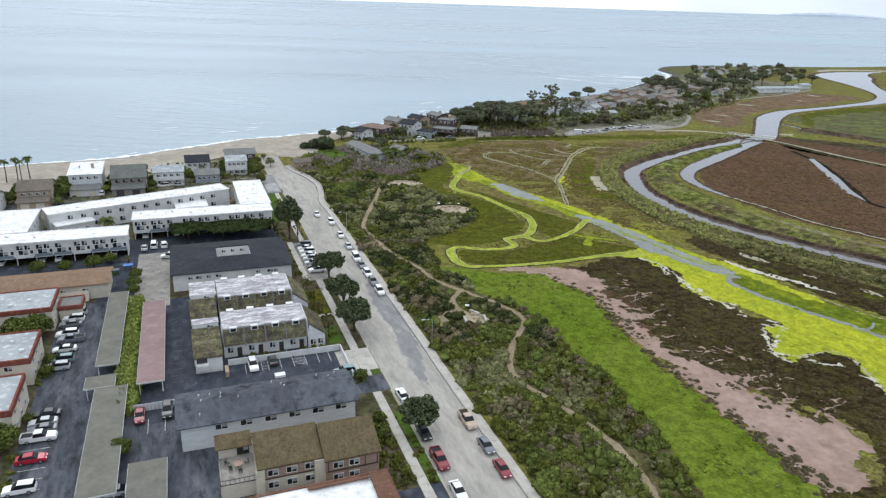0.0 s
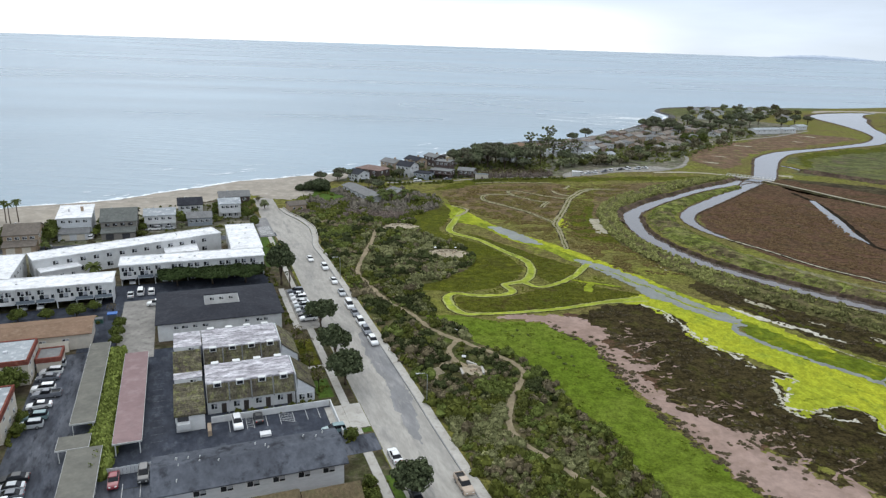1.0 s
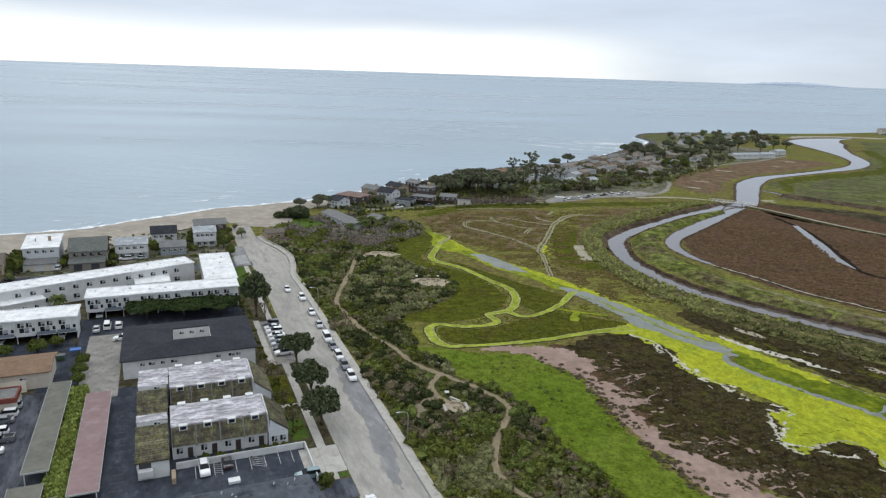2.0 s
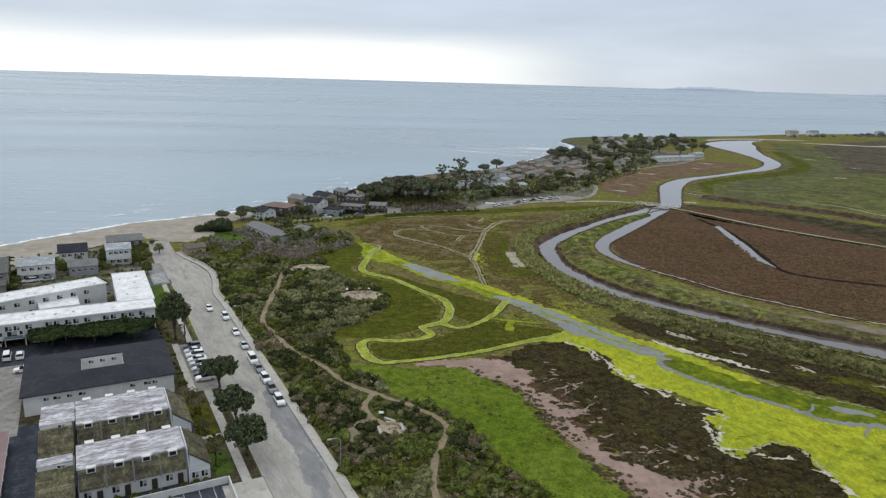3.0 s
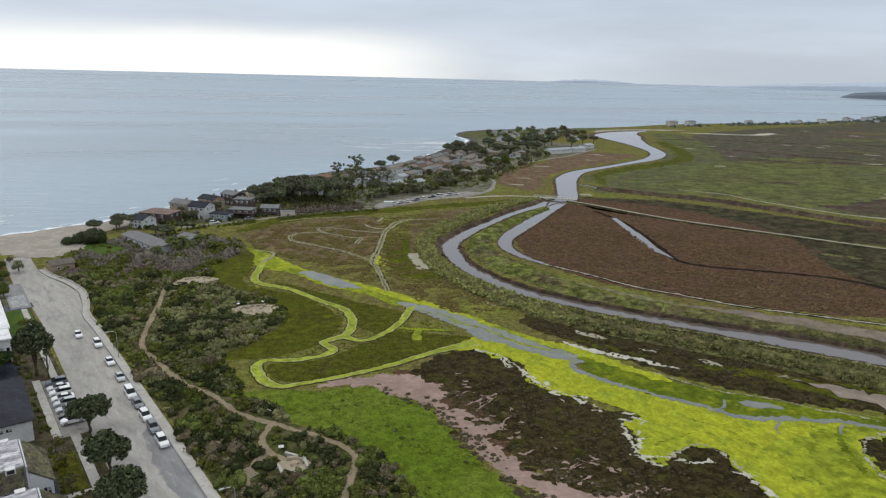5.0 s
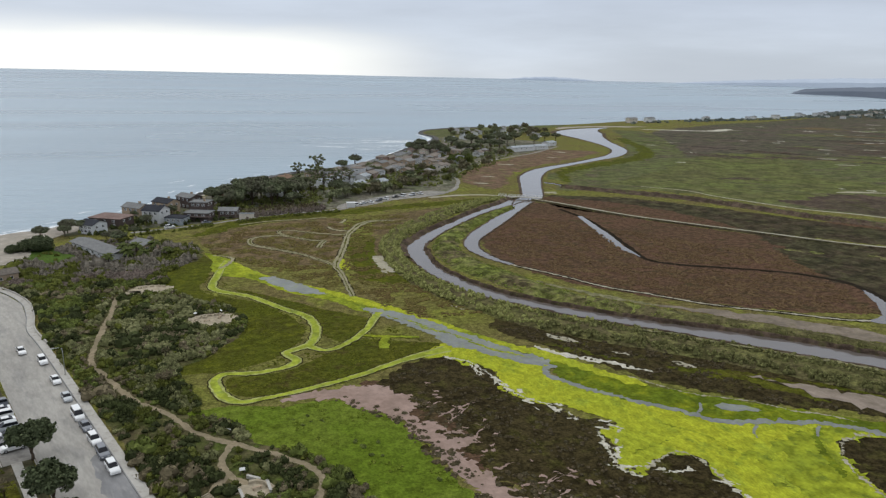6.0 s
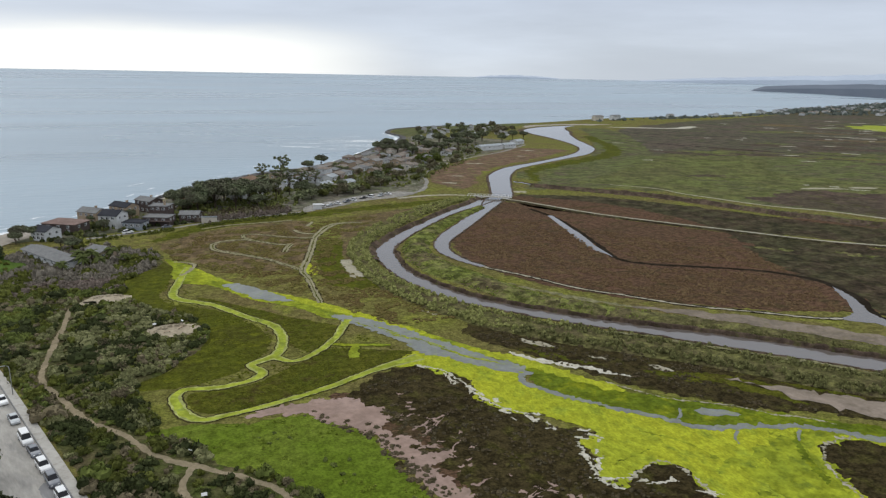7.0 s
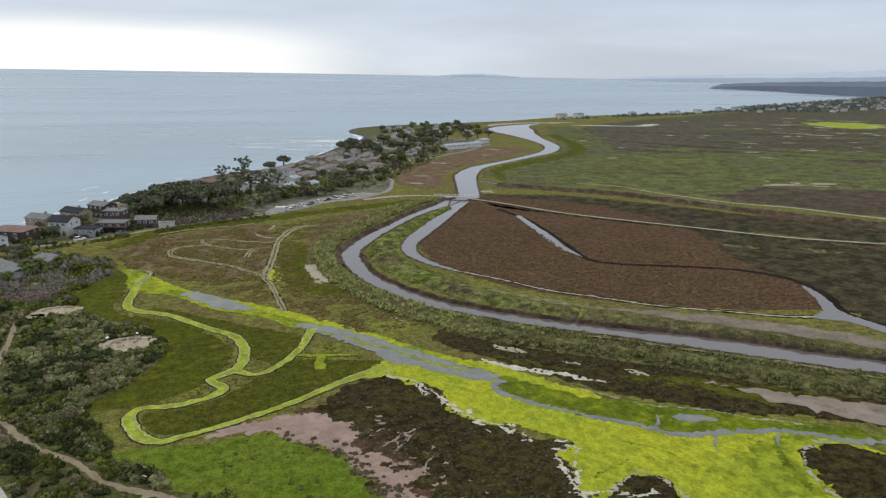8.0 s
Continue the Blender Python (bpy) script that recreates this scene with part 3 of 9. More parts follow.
patch("mud_flat", [(17, 184), (29, 186.5), (38, 185), (45, 173), (42, 169), (49.6, 159), (51.6, 155.5), (48, 152), (49.6, 143.5), (53, 137), (60.5, 127.5), (65, 127), (61, 122), (68, 116.5), (69.5, 111.5), (72.6, 110), (75, 113), (76, 108), (75, 102), (70.5, 98.3), (71.7, 94.7), (67.8, 91.5), (60.5, 91.5), (60, 98.5), (55.2, 111), (49.7, 127), (44.3, 143), (41, 158), (38.6, 168.6), (33.5, 174), (28, 180)], M_MUD, "bare pinkish dried mud flat", "mud flat", 0.06, 1.7, 5, 0.4)
MUD_EDGE = spline([(44, 182), (46, 172), (50, 160), (50, 148), (54, 137), (62, 127), (66, 119), (72, 112)], 1.0)
for k in range(70):
    q = MUD_EDGE[int(rng.integers(0, len(MUD_EDGE)))]
    dark = k % 4 == 0
    d = rng.uniform(-2.4, 0.5) if dark else rng.uniform(1, 11)
    ln, th = rng.uniform(0.5, 2.6) if dark else rng.uniform(0.25, 1.0), rng.uniform(-1.4, -0.2)
    x, y = q[0] + d * 0.82, q[1] + d * 0.55
    loop = [(x + ln * f * math.cos(a) * math.cos(th) - 0.5 * ln * f * math.sin(a) * math.sin(th), y + ln * f * math.cos(a) * math.sin(th) + 0.5 * ln * f * math.sin(a) * math.cos(th)) for a, f in zip(np.linspace(0, 5.6, 9), rng.uniform(0.45, 1.3, 9))]
    patch("dark_marsh" if dark else "mud_patch", loop, M_DARK if dark else M_MUD, "small dark plant island on the mud" if dark else "small patch of bare mud in the dark marsh", "ground" if dark else "mud flat", 0.069 + 0.0004 * k, 0.7, 1.6, 0.35, k + 200)

# fine bare runnels that reach from the mud into the dark marsh
for k in range(16):
    q = MUD_EDGE[int(rng.integers(0, len(MUD_EDGE)))]
    th, ln = rng.uniform(0.1, 0.9), rng.uniform(4, 11)
    ribbon("runnel", [(q[0] + ln * u * math.cos(th) + 0.5 * math.sin(9 * u + k), q[1] + ln * u * math.sin(th) + 0.5 * math.cos(7 * u + k), 0.5 * (1 - u) + 0.12) for u in (0, 0.25, 0.5, 0.75, 1)], M_MUD, "fine bare runnel in the dark marsh", "mud flat", 0.104 + 0.0004 * k, 0.4, 0.3, 1.4, None, k * 1.9)

# creeks and algae
patch("algae_stream", [(1.0, 321.5), (6.2, 315.6), (11.2, 306), (15.1, 296.5), (21.1, 284.6), (31.8, 270.3), (43.5, 256.8), (51.5, 245.9), (58.9, 235.2), (64.5, 226.1), (69.5, 216.8), (75.4, 207.1), (79, 200.8), (72.6, 200.7), (67, 210.1), (63.5, 218.3), (56.8, 228.3), (51.7, 233.2), (45.5, 237.6), (40.1, 247.8), (34.6, 254.3), (27.2, 261), (21.6, 270.7), (17.2, 279.7), (10.6, 284.8), (5.4, 288), (3, 300), (3.6, 308), (2, 315)], M_ALGAESOFT, "bright yellow-green algae over a shallow stream", "algae", 0.085, 0.6, 4, 0.8)
patch("algae_stream", [(12, 304), (21.1, 284.6), (31.8, 270.3), (43.5, 256.8), (51.5, 245.9), (58.9, 235.2), (64.5, 226.1), (69.5, 216.8), (66.5, 217.2), (60.5, 227.2), (54, 236.2), (47, 244.5), (40, 256), (31, 267), (22, 281), (14, 292)], M_ALGAE, "yellow rim of algae along the stream", "algae", 0.0895, 0.8, 3, 0.8, 2)
patch("stream", [(19.4, 281.4), (23.4, 281.1), (29.6, 273.6), (35.3, 264.1), (38.6, 256.5), (33.6, 258.5), (28.2, 262.3), (23.3, 271.2)], M_GREYWATER, "shallow grey pool among the algae", "stream", 0.113, 0.8, 3, 0.6, 5)
patch("stream", [(46.8, 240), (53, 237), (57.8, 231.7), (63.6, 223.6), (68.6, 214.5), (73.3, 205.9), (77.7, 197.8), (82.3, 191.1), (84.6, 186), (82, 183.4), (76.5, 188.9), (72.5, 193.3), (68.6, 198.6), (62.8, 204.2), (61.5, 210.2), (58.1, 218.3), (54, 226.1), (49.7, 233)], M_GREYWATER, "wide shallow grey stream through the algae", "stream", 0.1165, 1.1, 3, 0.6, 8)
for k in range(14):
    # thin tongues of algae lying along the shallow stream
    f = 0.12 + 0.8 * k / 14
    x, y = np.interp(f, (0, 0.45, 0.75, 1), (50, 64, 72, 82)) + rng.uniform(-1.3, 1.3), np.interp(f, (0, 0.45, 0.75, 1), (236, 215, 201, 187)) + rng.uniform(-1.3, 1.3)
    ribbon("algae_tongue", [(x, y, 0.1), (x + 1.2, y - 2.0, 0.7), (x + 2.6, y - 4.0, 0.4), (x + 3.8, y - 5.8, 0.1)], M_ALGAESOFT, "thin tongue of algae in the stream", "algae", 0.1205 + 0.0004 * k, 0.5, 0.5, 2, None, k * 1.7)
ribbon("algae_stream", [(76, 202, 4), (83, 193.5, 4.5), (91, 183, 3.6), (96, 174, 3.2), (101, 167, 2)], M_ALGAE, "yellow-green algae along the far bank of the stream", "algae", 0.099, 1.0, 1.6, 6)
patch("algae_sheet", [(53.7, 198.3), (66, 206.5), (72.3, 199.4), (77, 195), (81, 188.4), (84.4, 184.4), (81.3, 181.4), (81.4, 177.5), (84.4, 172.3), (90, 165), (98, 156), (102, 151.8), (106, 147), (117.1, 143.6), (128.2, 139), (136, 132), (138.1, 124.9), (134, 130.1), (131.8, 132.2), (126.5, 133.3), (122, 131.7), (118.4, 125.8), (116.1, 117.2), (110, 100), (92, 96), (86, 108), (90, 123), (90.4, 130.9), (90.6, 135.6), (88, 138.7), (82.3, 137.2), (78.1, 133.5), (74.8, 136.3), (75.2, 140.2), (78.2, 144.8), (78.3, 151.3), (83.8, 152.4), (78.9, 159.4), (77.2, 163.4), (71.6, 165.5), (65.7, 175.5), (68.6, 181.7), (66.6, 188.6), (62.3, 190.4), (61.3, 195.2)], M_ALGAE, "wide mat of bright yellow-green algae", "algae", 0.09, 0.9, 4, 0.5)
patch("green_algae", [(84.9, 190), (91.9, 180.2), (95.6, 173.7), (99.1, 167.5), (109.3, 160.3), (118.2, 152.2), (127.7, 145.4), (136.6, 138.5), (143.2, 134.2), (142.4, 127.8), (136, 131.6), (128.2, 138.7), (117.1, 143.3), (105.3, 147), (97.8, 155.8), (89.5, 164.8), (82, 176), (84, 184)], M_ALGAEGREEN, "green algae beside the stream", "algae", 0.096, 1.0, 5)
patch("dark_marsh", [(77.5, 133.2), (82.3, 137.4), (88, 138.9), (91, 135.6), (90.8, 130.9), (89.9, 127.6), (83, 128)], M_DARK, "dark marsh island in the algae", z=0.098, rough=1.0, scale=4, step=0.5)
for k, (x, y, r_) in enumerate(((50.6, 152, 2.0), (53.8, 150, 1.6), (41.2, 155, 1.2), (51.6, 161, 1.3), (46, 160, 0.8), (45, 166, 0.9))):
    patch("dark_marsh", [(x + r_ * f * math.cos(a), y + 1.2 * r_ * f * math.sin(a)) for a, f in zip(np.linspace(0, 5.6, 8), rng.uniform(0.7, 1.25, 8))], M_DARK, "small dark plant island on the mud", z=0.068 + 0.001 * k, rough=0.6, scale=2, step=0.4, seed=k)
patch("green_algae", [(100, 122), (105, 131), (113, 138), (124, 139), (133, 133), (124, 133), (119, 127), (115, 116), (108, 106), (100, 108)], M_ALGAESOFT, "duller green part of the algae mat", "algae", 0.0935, 3.0, 6, 0.5, 4)
# runnels, a green vein and a duller swirl across the mat; pale rims where it dries out
for k, (run, m_, lab, z_) in enumerate((
        ([(124.7, 138.6, 1.2), (120.9, 135.8, 1.3), (118.4, 132.7, 1.5), (116.5, 129.6, 1.8), (115.2, 126.5, 1.6), (113, 121, 0.8)], M_ALGAEGREEN, "dark green vein in the algae mat", 0.0965),
        ([(112, 143.1, 0.7), (109.2, 140.9, 0.6), (108.2, 138.8, 0.2)], M_GREYWATER, "short runnel at the stream", 0.0972),
        ([(107.2, 155.6, 0.4), (105.1, 152.7, 0.6), (103.3, 151.7, 0.6)], M_GREYWATER, "short runnel at the stream", 0.0974),
        ([(125, 139, 0.7), (122.4, 137.2, 0.7), (121.0, 135.4, 0.2)], M_GREYWATER, "short runnel at the stream", 0.0976),
        ([(96.3, 131.6, 0.6), (101.5, 134.1, 2.4), (103.1, 132.6, 3.0), (103.2, 129.1, 3.2), (104.3, 126.2, 3.0), (106.8, 123.7, 2.8), (110.7, 121.9, 2.6), (114.7, 121.2, 1.6)], M_ALGAESOFT, "dull grey-green swirl in the algae mat", 0.0978),
        ([(79.4, 141.1, 0.2), (84.1, 142.2, 0.5), (89.6, 143.5, 0.3)], M_ALGAESOFT, "faint green line in the algae mat", 0.0981),
        ([(92, 150, 0.2), (96, 146, 0.5), (99, 141, 0.5), (100, 136, 0.3)], M_ALGAESOFT, "faint green line in the algae mat", 0.0983))):
    ribbon("runnel", run, m_, lab, "creek", z_, 0.4, 0.2 if m_ is M_GREYWATER else 0.7, 1.6, None, k * 2.3)
RIMS = (
    ([(132.9, 132.9), (128.5, 133.3), (123.9, 132.1), (120.4, 129.3), (117.8, 125.5), (116.4, 121.8), (115.6, 118.5), (113, 108)], 0.5),
    ([(79, 135.6), (82.5, 137.4), (88.4, 139.2), (90.9, 135.8), (91.1, 130.9), (90.6, 126)], 0.4),
    ([(77.6, 150.8), (76.6, 147), (75.2, 141.4), (74.5, 136.9), (76.5, 133.4)], 0.6),
    ([(99.5, 172.7), (102.6, 167.4), (107, 161.5), (113.5, 156.2), (119.7, 152.4), (124.8, 146.6), (130.6, 142.4), (134.6, 138.1)], 0.25),
    ([(60, 196.5), (64.8, 191), (66.6, 183), (67, 177), (71.6, 166.5), (76.6, 163)], 0.4),
)
for k, (rim_, w_) in enumerate(RIMS):
    ribbon("dry_rim", [(x, y, w_) for x, y in rim_], M_CRUST if k in (2, 4) else M_PALE, "pale dried rim of the algae mat", "mud flat", 0.1035 + 0.0007 * k, 0.35, 1.3 * w_ ** 0.5, 1.0, None, k * 4.1)
CRUST = [(58, 198), (64.6, 191.6), (67.3, 178.8), (71.1, 167.5), (74.5, 160.7), (78.3, 156), (83.3, 151.7), (77.1, 145.3), (75.7, 139.2), (80, 135), (90.5, 130), (90.5, 122)]
cr = spline(CRUST, 1.0)
tang = np.gradient(cr, axis=0)
tang /= np.linalg.norm(tang, axis=1)[:, None]
n_crust = 0
for c_ in np.linspace(3, len(cr) - 4, 19).astype(int):
    for i in range(int(rng.integers(1, 5))):
        k = int(np.clip(c_ + rng.normal(0, 2.4), 0, len(cr) - 1))
        q = cr[k] + rng.normal(0, 0.9, 2) + (-0.4, -0.4)
        ln, wd = rng.uniform(0.6, 2.2), rng.uniform(0.2, 0.6)
        ax = tang[k] * math.cos(0.5 * rng.normal()) + np.array([-tang[k][1], tang[k][0]]) * rng.normal(0, 0.4)
        ac = np.array([-ax[1], ax[0]])
        loop = [tuple(q + ax * ln * f * math.cos(a) + ac * wd * g * math.sin(a)) for a, f, g in zip(np.linspace(0, 5.6, 8), rng.uniform(0.5, 1.2, 8), rng.uniform(0.4, 1.5, 8))]
        patch("salt_crust", loop, M_CRUST, "pale dried crust at the edge of the algae", "mud flat", 0.1 + 0.0006 * n_crust, 0.5, 0.9, 0.25, n_crust)
        n_crust += 1
CREEK1 = [(8.8, 308, 2.2), (5, 288, 2.8), (3.4, 272, 3.0), (14.7, 260.4, 2.6), (23.1, 246.4, 2.6), (29.5, 236.5, 2.8), (30.6, 226.5, 2.8), (27.1, 214.8, 3.0), (20.6, 210.4, 2.4), (22.4, 204.5, 2.8), (18.5, 201, 2.2), (10.8, 200, 2.0), (4.5, 201, 2.2), (2.4, 198.5, 2.6), (3.2, 191.8, 3.0), (5, 187.5, 2.8), (7.5, 185, 2.4), (12.8, 185.4, 1.8), (32.5, 190.4, 2.0), (51, 198.4, 2.8), (62, 201.5, 4.5)]
CREEK2 = [(26.4, 213.4, 2.4), (30.7, 209.3, 1.8), (37.2, 213, 2.0), (44, 221, 2.2), (48.6, 230, 2.6), (51.2, 234.6, 3.4)]
SPUR = [(42.4, 217, 1.2), (47.0, 215.1, 1.7), (52.5, 213.2, 1.5), (57.2, 211.7, 1.2)]
SPUR2 = [(48.4, 214.2, 2.0), (46.9, 211.2, 2.2), (45.8, 206.4, 2.6)]
for c, lab in ((CREEK1, "winding tidal creek covered with pale algae"), (CREEK2, "short tidal creek covered with pale algae"), (SPUR, "narrow spur of algae in the marsh"), (SPUR2, "short spur of algae in the marsh")):
    ribbon("creek_bank", [(x, y, w + 0.7) for x, y, w in c], M_OLIVE if c in (SPUR, SPUR2) else M_DARK, "dark muddy bank of a creek", z=0.0725 + 0.0023 * (len(c) % 7), step=0.8, rough=0.5, scale=3)
    ribbon("creek", c, M_RIM if c in (CREEK1, CREEK2) else M_ALGAESOFT, lab, "creek", 0.102 + 0.0023 * (len(c) % 7), 0.8, 0.35, 3)
    if c in (CREEK1, CREEK2):
        ribbon("algae_bed", [(x, y, w * 0.66) for x, y, w in c], M_ALGAEPALE, "yellow-green algae along the bed of the creek", "algae", 0.119 + 0.0023 * (len(c) % 7), 0.8, 0.3, 2)
GREY = [(84.1, 184.4, 2.2), (80.9, 181.4, 1.7), (81, 177.5, 1.6), (84, 172.3, 1.6), (89.5, 164.8, 1.7), (97.8, 155.8, 1.8), (101.8, 151.5, 1.8), (105.3, 147, 2.0), (117.1, 143.3, 2.0), (128.2, 138.7, 2.0), (136, 131.6, 2.2), (142.4, 127.8, 2.4), (170, 104, 2.4)]
ribbon("stream", GREY, M_GREYWATER, "narrow grey stream through the algae", "stream", 0.1285, 0.6, 1.0, 2.2)
patch("pool", [(109.9, 153.7), (114.9, 152.2), (118.2, 148.6), (113.6, 149.2), (109.6, 151.7)], M_GREYWATER, "shallow grey pool in the algae", "water", 0.104, 0.5, 3)
LOOPS = [
    [(46.6, 252, 2.2), (47.4, 267.2, 2.2), (48.0, 280.1, 2.2), (47.8, 288.8, 2.6), (52.5, 305.1, 2.8), (57.7, 322.8, 2.8), (62.2, 339.3, 2.6), (66.3, 348.8, 3.4), (72.7, 360.7, 4.4), (78.4, 366.2, 3.6), (84.7, 366.5, 2.0), (90.8, 365.6, 1.2)],
    [(47.8, 289.5, 1.6), (45.9, 294.8, 1.8), (42.1, 302.5, 1.8), (37.2, 310.9, 2.0), (27.3, 322.4, 2.2), (20.3, 330.4, 2.6), (19.2, 336.4, 2.6), (21.2, 343.3, 2.2), (28.3, 345.7, 1.8), (35.3, 344.1, 1.8), (44.7, 333.5, 1.8), (50.7, 331.2, 2.2)],
    [(36.4, 341.6, 1.6), (32.9, 350.3, 2.0), (34.0, 355.0, 2.0), (38.5, 354.6, 1.6), (46.9, 348.2, 1.6), (57.5, 341.6, 1.8), (62.5, 341.4, 2.2)],
    [(50.7, 331.2, 2.4), (47.9, 325.5, 2.6), (46.1, 319.7, 2.0)],
    [(56.2, 358.3, 1.4), (58.8, 350.8, 2.0), (64.2, 347.4, 2.4)],
    [(68.1, 373.9, 1.2), (66.2, 369.4, 1.6), (63.8, 365.2, 1.8)],
    [(4, 317, 1.0), (11, 311, 1.4), (9.5, 303, 1.6), (6, 297, 1.4)],
    [(16.6, 371.8, 1.2), (28.7, 376.8, 1.5), (42.4, 378.1, 1.5), (59.4, 379.7, 1.3)],
]
for c in LOOPS:
    ribbon("creek_bank", [(x, y, w * 0.7 + 1.0) for x, y, w in c], M_DARK, "low muddy bank of a creek", z=0.0642 + 0.0021 * LOOPS.index(c), step=1, rough=0.6, scale=4)
    ribbon("creek", [(x, y, w * 0.9) for x, y, w in c], M_CREEK, "narrow drained creek with a pale mud bed", "creek", 0.118 + 0.0023 * LOOPS.index(c), 1.0, 0.5, 3)
    if LOOPS.index(c) < 4:
        ribbon("creek_thread", [(x, y, w * 0.16) for x, y, w in c], M_OLIVE, "thread of olive plants along a drained creek", "ground", 0.14 + 0.001 * LOOPS.index(c), 1.0, 0.4, 2)
patch("algae_patch", [(49, 300), (52, 300), (52, 284), (49.5, 284)], M_ALGAE, "small yellow algae patch in the creek", "algae", 0.112, 0.6, 3)

# channels with levees
CH_MAIN = [(178, 406, 10), (162.3, 391.9, 6.8), (149.7, 382.5, 5.5), (137.6, 371.9, 4.5), (126.3, 360.4, 4.5), (115.2, 348.7, 5), (104.3, 336.9, 5.5), (94.3, 324.2, 6.5), (85.5, 310, 7.1), (82.2, 292.5, 7.3), (82, 276.5, 6.4), (85.3, 260.1, 6.7), (91.2, 243.4, 7.4), (100.4, 230.6, 6), (110.4, 218.6, 6.5), (122.4, 206.8, 6.8), (134.3, 196, 7.2), (145.7, 185.4, 9.3), (157.3, 174.6, 10), (168.3, 163.1, 9.7), (179.7, 152.5, 9.4), (222, 115, 10), (260, 85, 11)]
CH_EAST = [(181, 404, 12), (163.3, 378.8, 6.6), (153.1, 366.3, 7.4), (142.8, 353.9, 8.1), (132.8, 341.8, 8.1), (122.5, 329.4, 8), (113.9, 317.1, 6.9), (108.9, 303.2, 6.1), (109.7, 288.4, 4.1), (114.2, 275.2, 2.8)]
LAGOON = [(176, 402, 9), (187.6, 410.3, 13), (208.3, 451.9, 15), (228.3, 493.3, 17), (255.4, 527, 12), (292.7, 552.1, 9), (331.3, 577.7, 10), (367.8, 604, 14), (399.9, 643.3, 17), (417.8, 686, 19), (430.5, 729.8, 26), (441.8, 767.8, 39), (452.3, 806.9, 56), (466, 842, 70), (492, 880, 52), (530, 912, 22), (560, 926, 6)]
INLET = [(224.5, 464.5, 3.4), (228.3, 458.8, 3), (232.3, 444.9, 2)]
for k, (c, lab) in enumerate(((CH_MAIN, "broad calm tidal channel"), (CH_EAST, "tidal channel narrowing to a ditch"), (LAGOON, "wide calm lagoon channel"), (INLET, "small inlet of the lagoon"))):
    if k == 0:
        ribbon("channel_bank", [(x, y, w + 3.2) for x, y, w in c[:10]], M_BANK, "steep dark muddy bank below the levee", z=0.055, rough=0.7, scale=5, profile=[(-1.5, 0), (-1.3, 1.3), (-1.1, 1.1), (-0.75, 0), (0.66, 0), (0.7, 0.25), (0.78, 0.2), (0.82, 0)])
        ribbon("channel_bank", [(x, y, w + 2.0) for x, y, w in c[8:]], M_BANK, "dark muddy channel bank", z=0.057, rough=1.0, scale=4, profile=[(-0.98, 0), (-0.93, 0.2), (-0.88, 0.1), (-0.84, 0), (0.84, 0), (0.9, 0.8), (0.95, 1.1), (1.02, 1.1), (1.12, 0)])
    else:
        ribbon("channel_bank", [(x, y, w + 0.9) for x, y, w in c], M_BANK, "low muddy channel bank", z=0.055 + 0.004 * k, rough=0.6, scale=5, profile=[(-1, 0.12), (-0.9, 0.1), (-0.8, 0), (0.8, 0), (0.9, 0.3), (1, 0.3), (1.04, 0)])
    ribbon("channel", [(x, y, w * 0.92) for x, y, w in c], M_CHANNEL, lab, "water", 0.10 + 0.009 * k, 0.8, 0.8, 3)
DITCH = [(114, 274.8), (120.5, 264.4), (126.6, 254.4), (131.8, 243.9), (137.7, 235.5), (144.5, 228.9), (150.3, 221.5), (156.4, 214.9), (163, 209.3), (176.7, 199.2), (190, 189.4), (198.4, 186)]
ribbon("ditch_bank", [(x, y, 2.6) for x, y in DITCH], M_DITCH, "dark muddy bank of a ditch", z=0.060, step=1, rough=0.6, scale=4)
ribbon("ditch", [(x, y, 1.0) for x, y in DITCH], M_PALE, "narrow pale ditch along the levee", "creek", 0.076, 0.8, 0.6, 3)
ribbon("dry_bank", [(113.1, 252.3, 1.2), (120.6, 241.1, 2.2), (128.8, 230.3, 2.8), (137.8, 219.6, 2.4), (146, 213, 1.5)], M_DRYGRASS, "strip of dry grass beside the levee", "grass", 0.086, 0.8, 1.6, 4)
ribbon("mud_strip", [(140, 217.6, 0.8), (148.9, 211.2, 3.4), (158.9, 202, 7.2), (168.5, 192.9, 8.8), (178.8, 182.7, 8.5), (186.2, 174, 9), (195.6, 163, 9.7), (225, 132, 10), (255, 104, 9)], M_FLATMUD, "strip of bare greyish mud beside the levee", "mud flat", 0.09, 1.5, 1.5, 8)
TRIB = [(188.2, 374.2, 1.6), (188.8, 348.5, 1.8), (184.8, 323.4, 1.8), (177.6, 293.9, 1.8), (172.1, 266.2, 1.6), (179.5, 258, 1.6), (198.3, 247.3, 1.6), (215.6, 235.6, 1.7), (224.4, 222.4, 2.2), (224.2, 212.7, 2.4), (220.5, 200.8, 2.4), (209.3, 184.5, 2.2), (208.9, 171.8, 1.8)]
ribbon("ditch_bank", [(x, y, w + 1.0) for x, y, w in TRIB], M_DITCH, "dark muddy ditch through the brown marsh", z=0.066, rough=0.7, scale=5)
ribbon("channel", [(189.3, 354.4, 2.6), (185.4, 338.3, 3.4), (181.3, 321.8, 4.2), (177.1, 305.7, 5.0), (172.7, 289.3, 4.2), (171.6, 273, 0.5)], M_CHANNEL, "narrow pool of a ditch in the brown marsh", "water", 0.085, 1.5, 0.3, 5)
patch("channel", [(223, 212.4), (219.8, 202.5), (211.5, 190), (208.8, 184.1), (209.1, 176.9), (208.9, 171.8), (204.2, 168.7), (203.7, 174.9), (202.5, 179.5), (199, 182.6), (195.8, 186), (204.6, 189.8), (209.9, 194.8), (217.8, 205.3)], M_CHANNEL, "bent pool in the brown marsh", "water", 0.087, 0.5, 4)
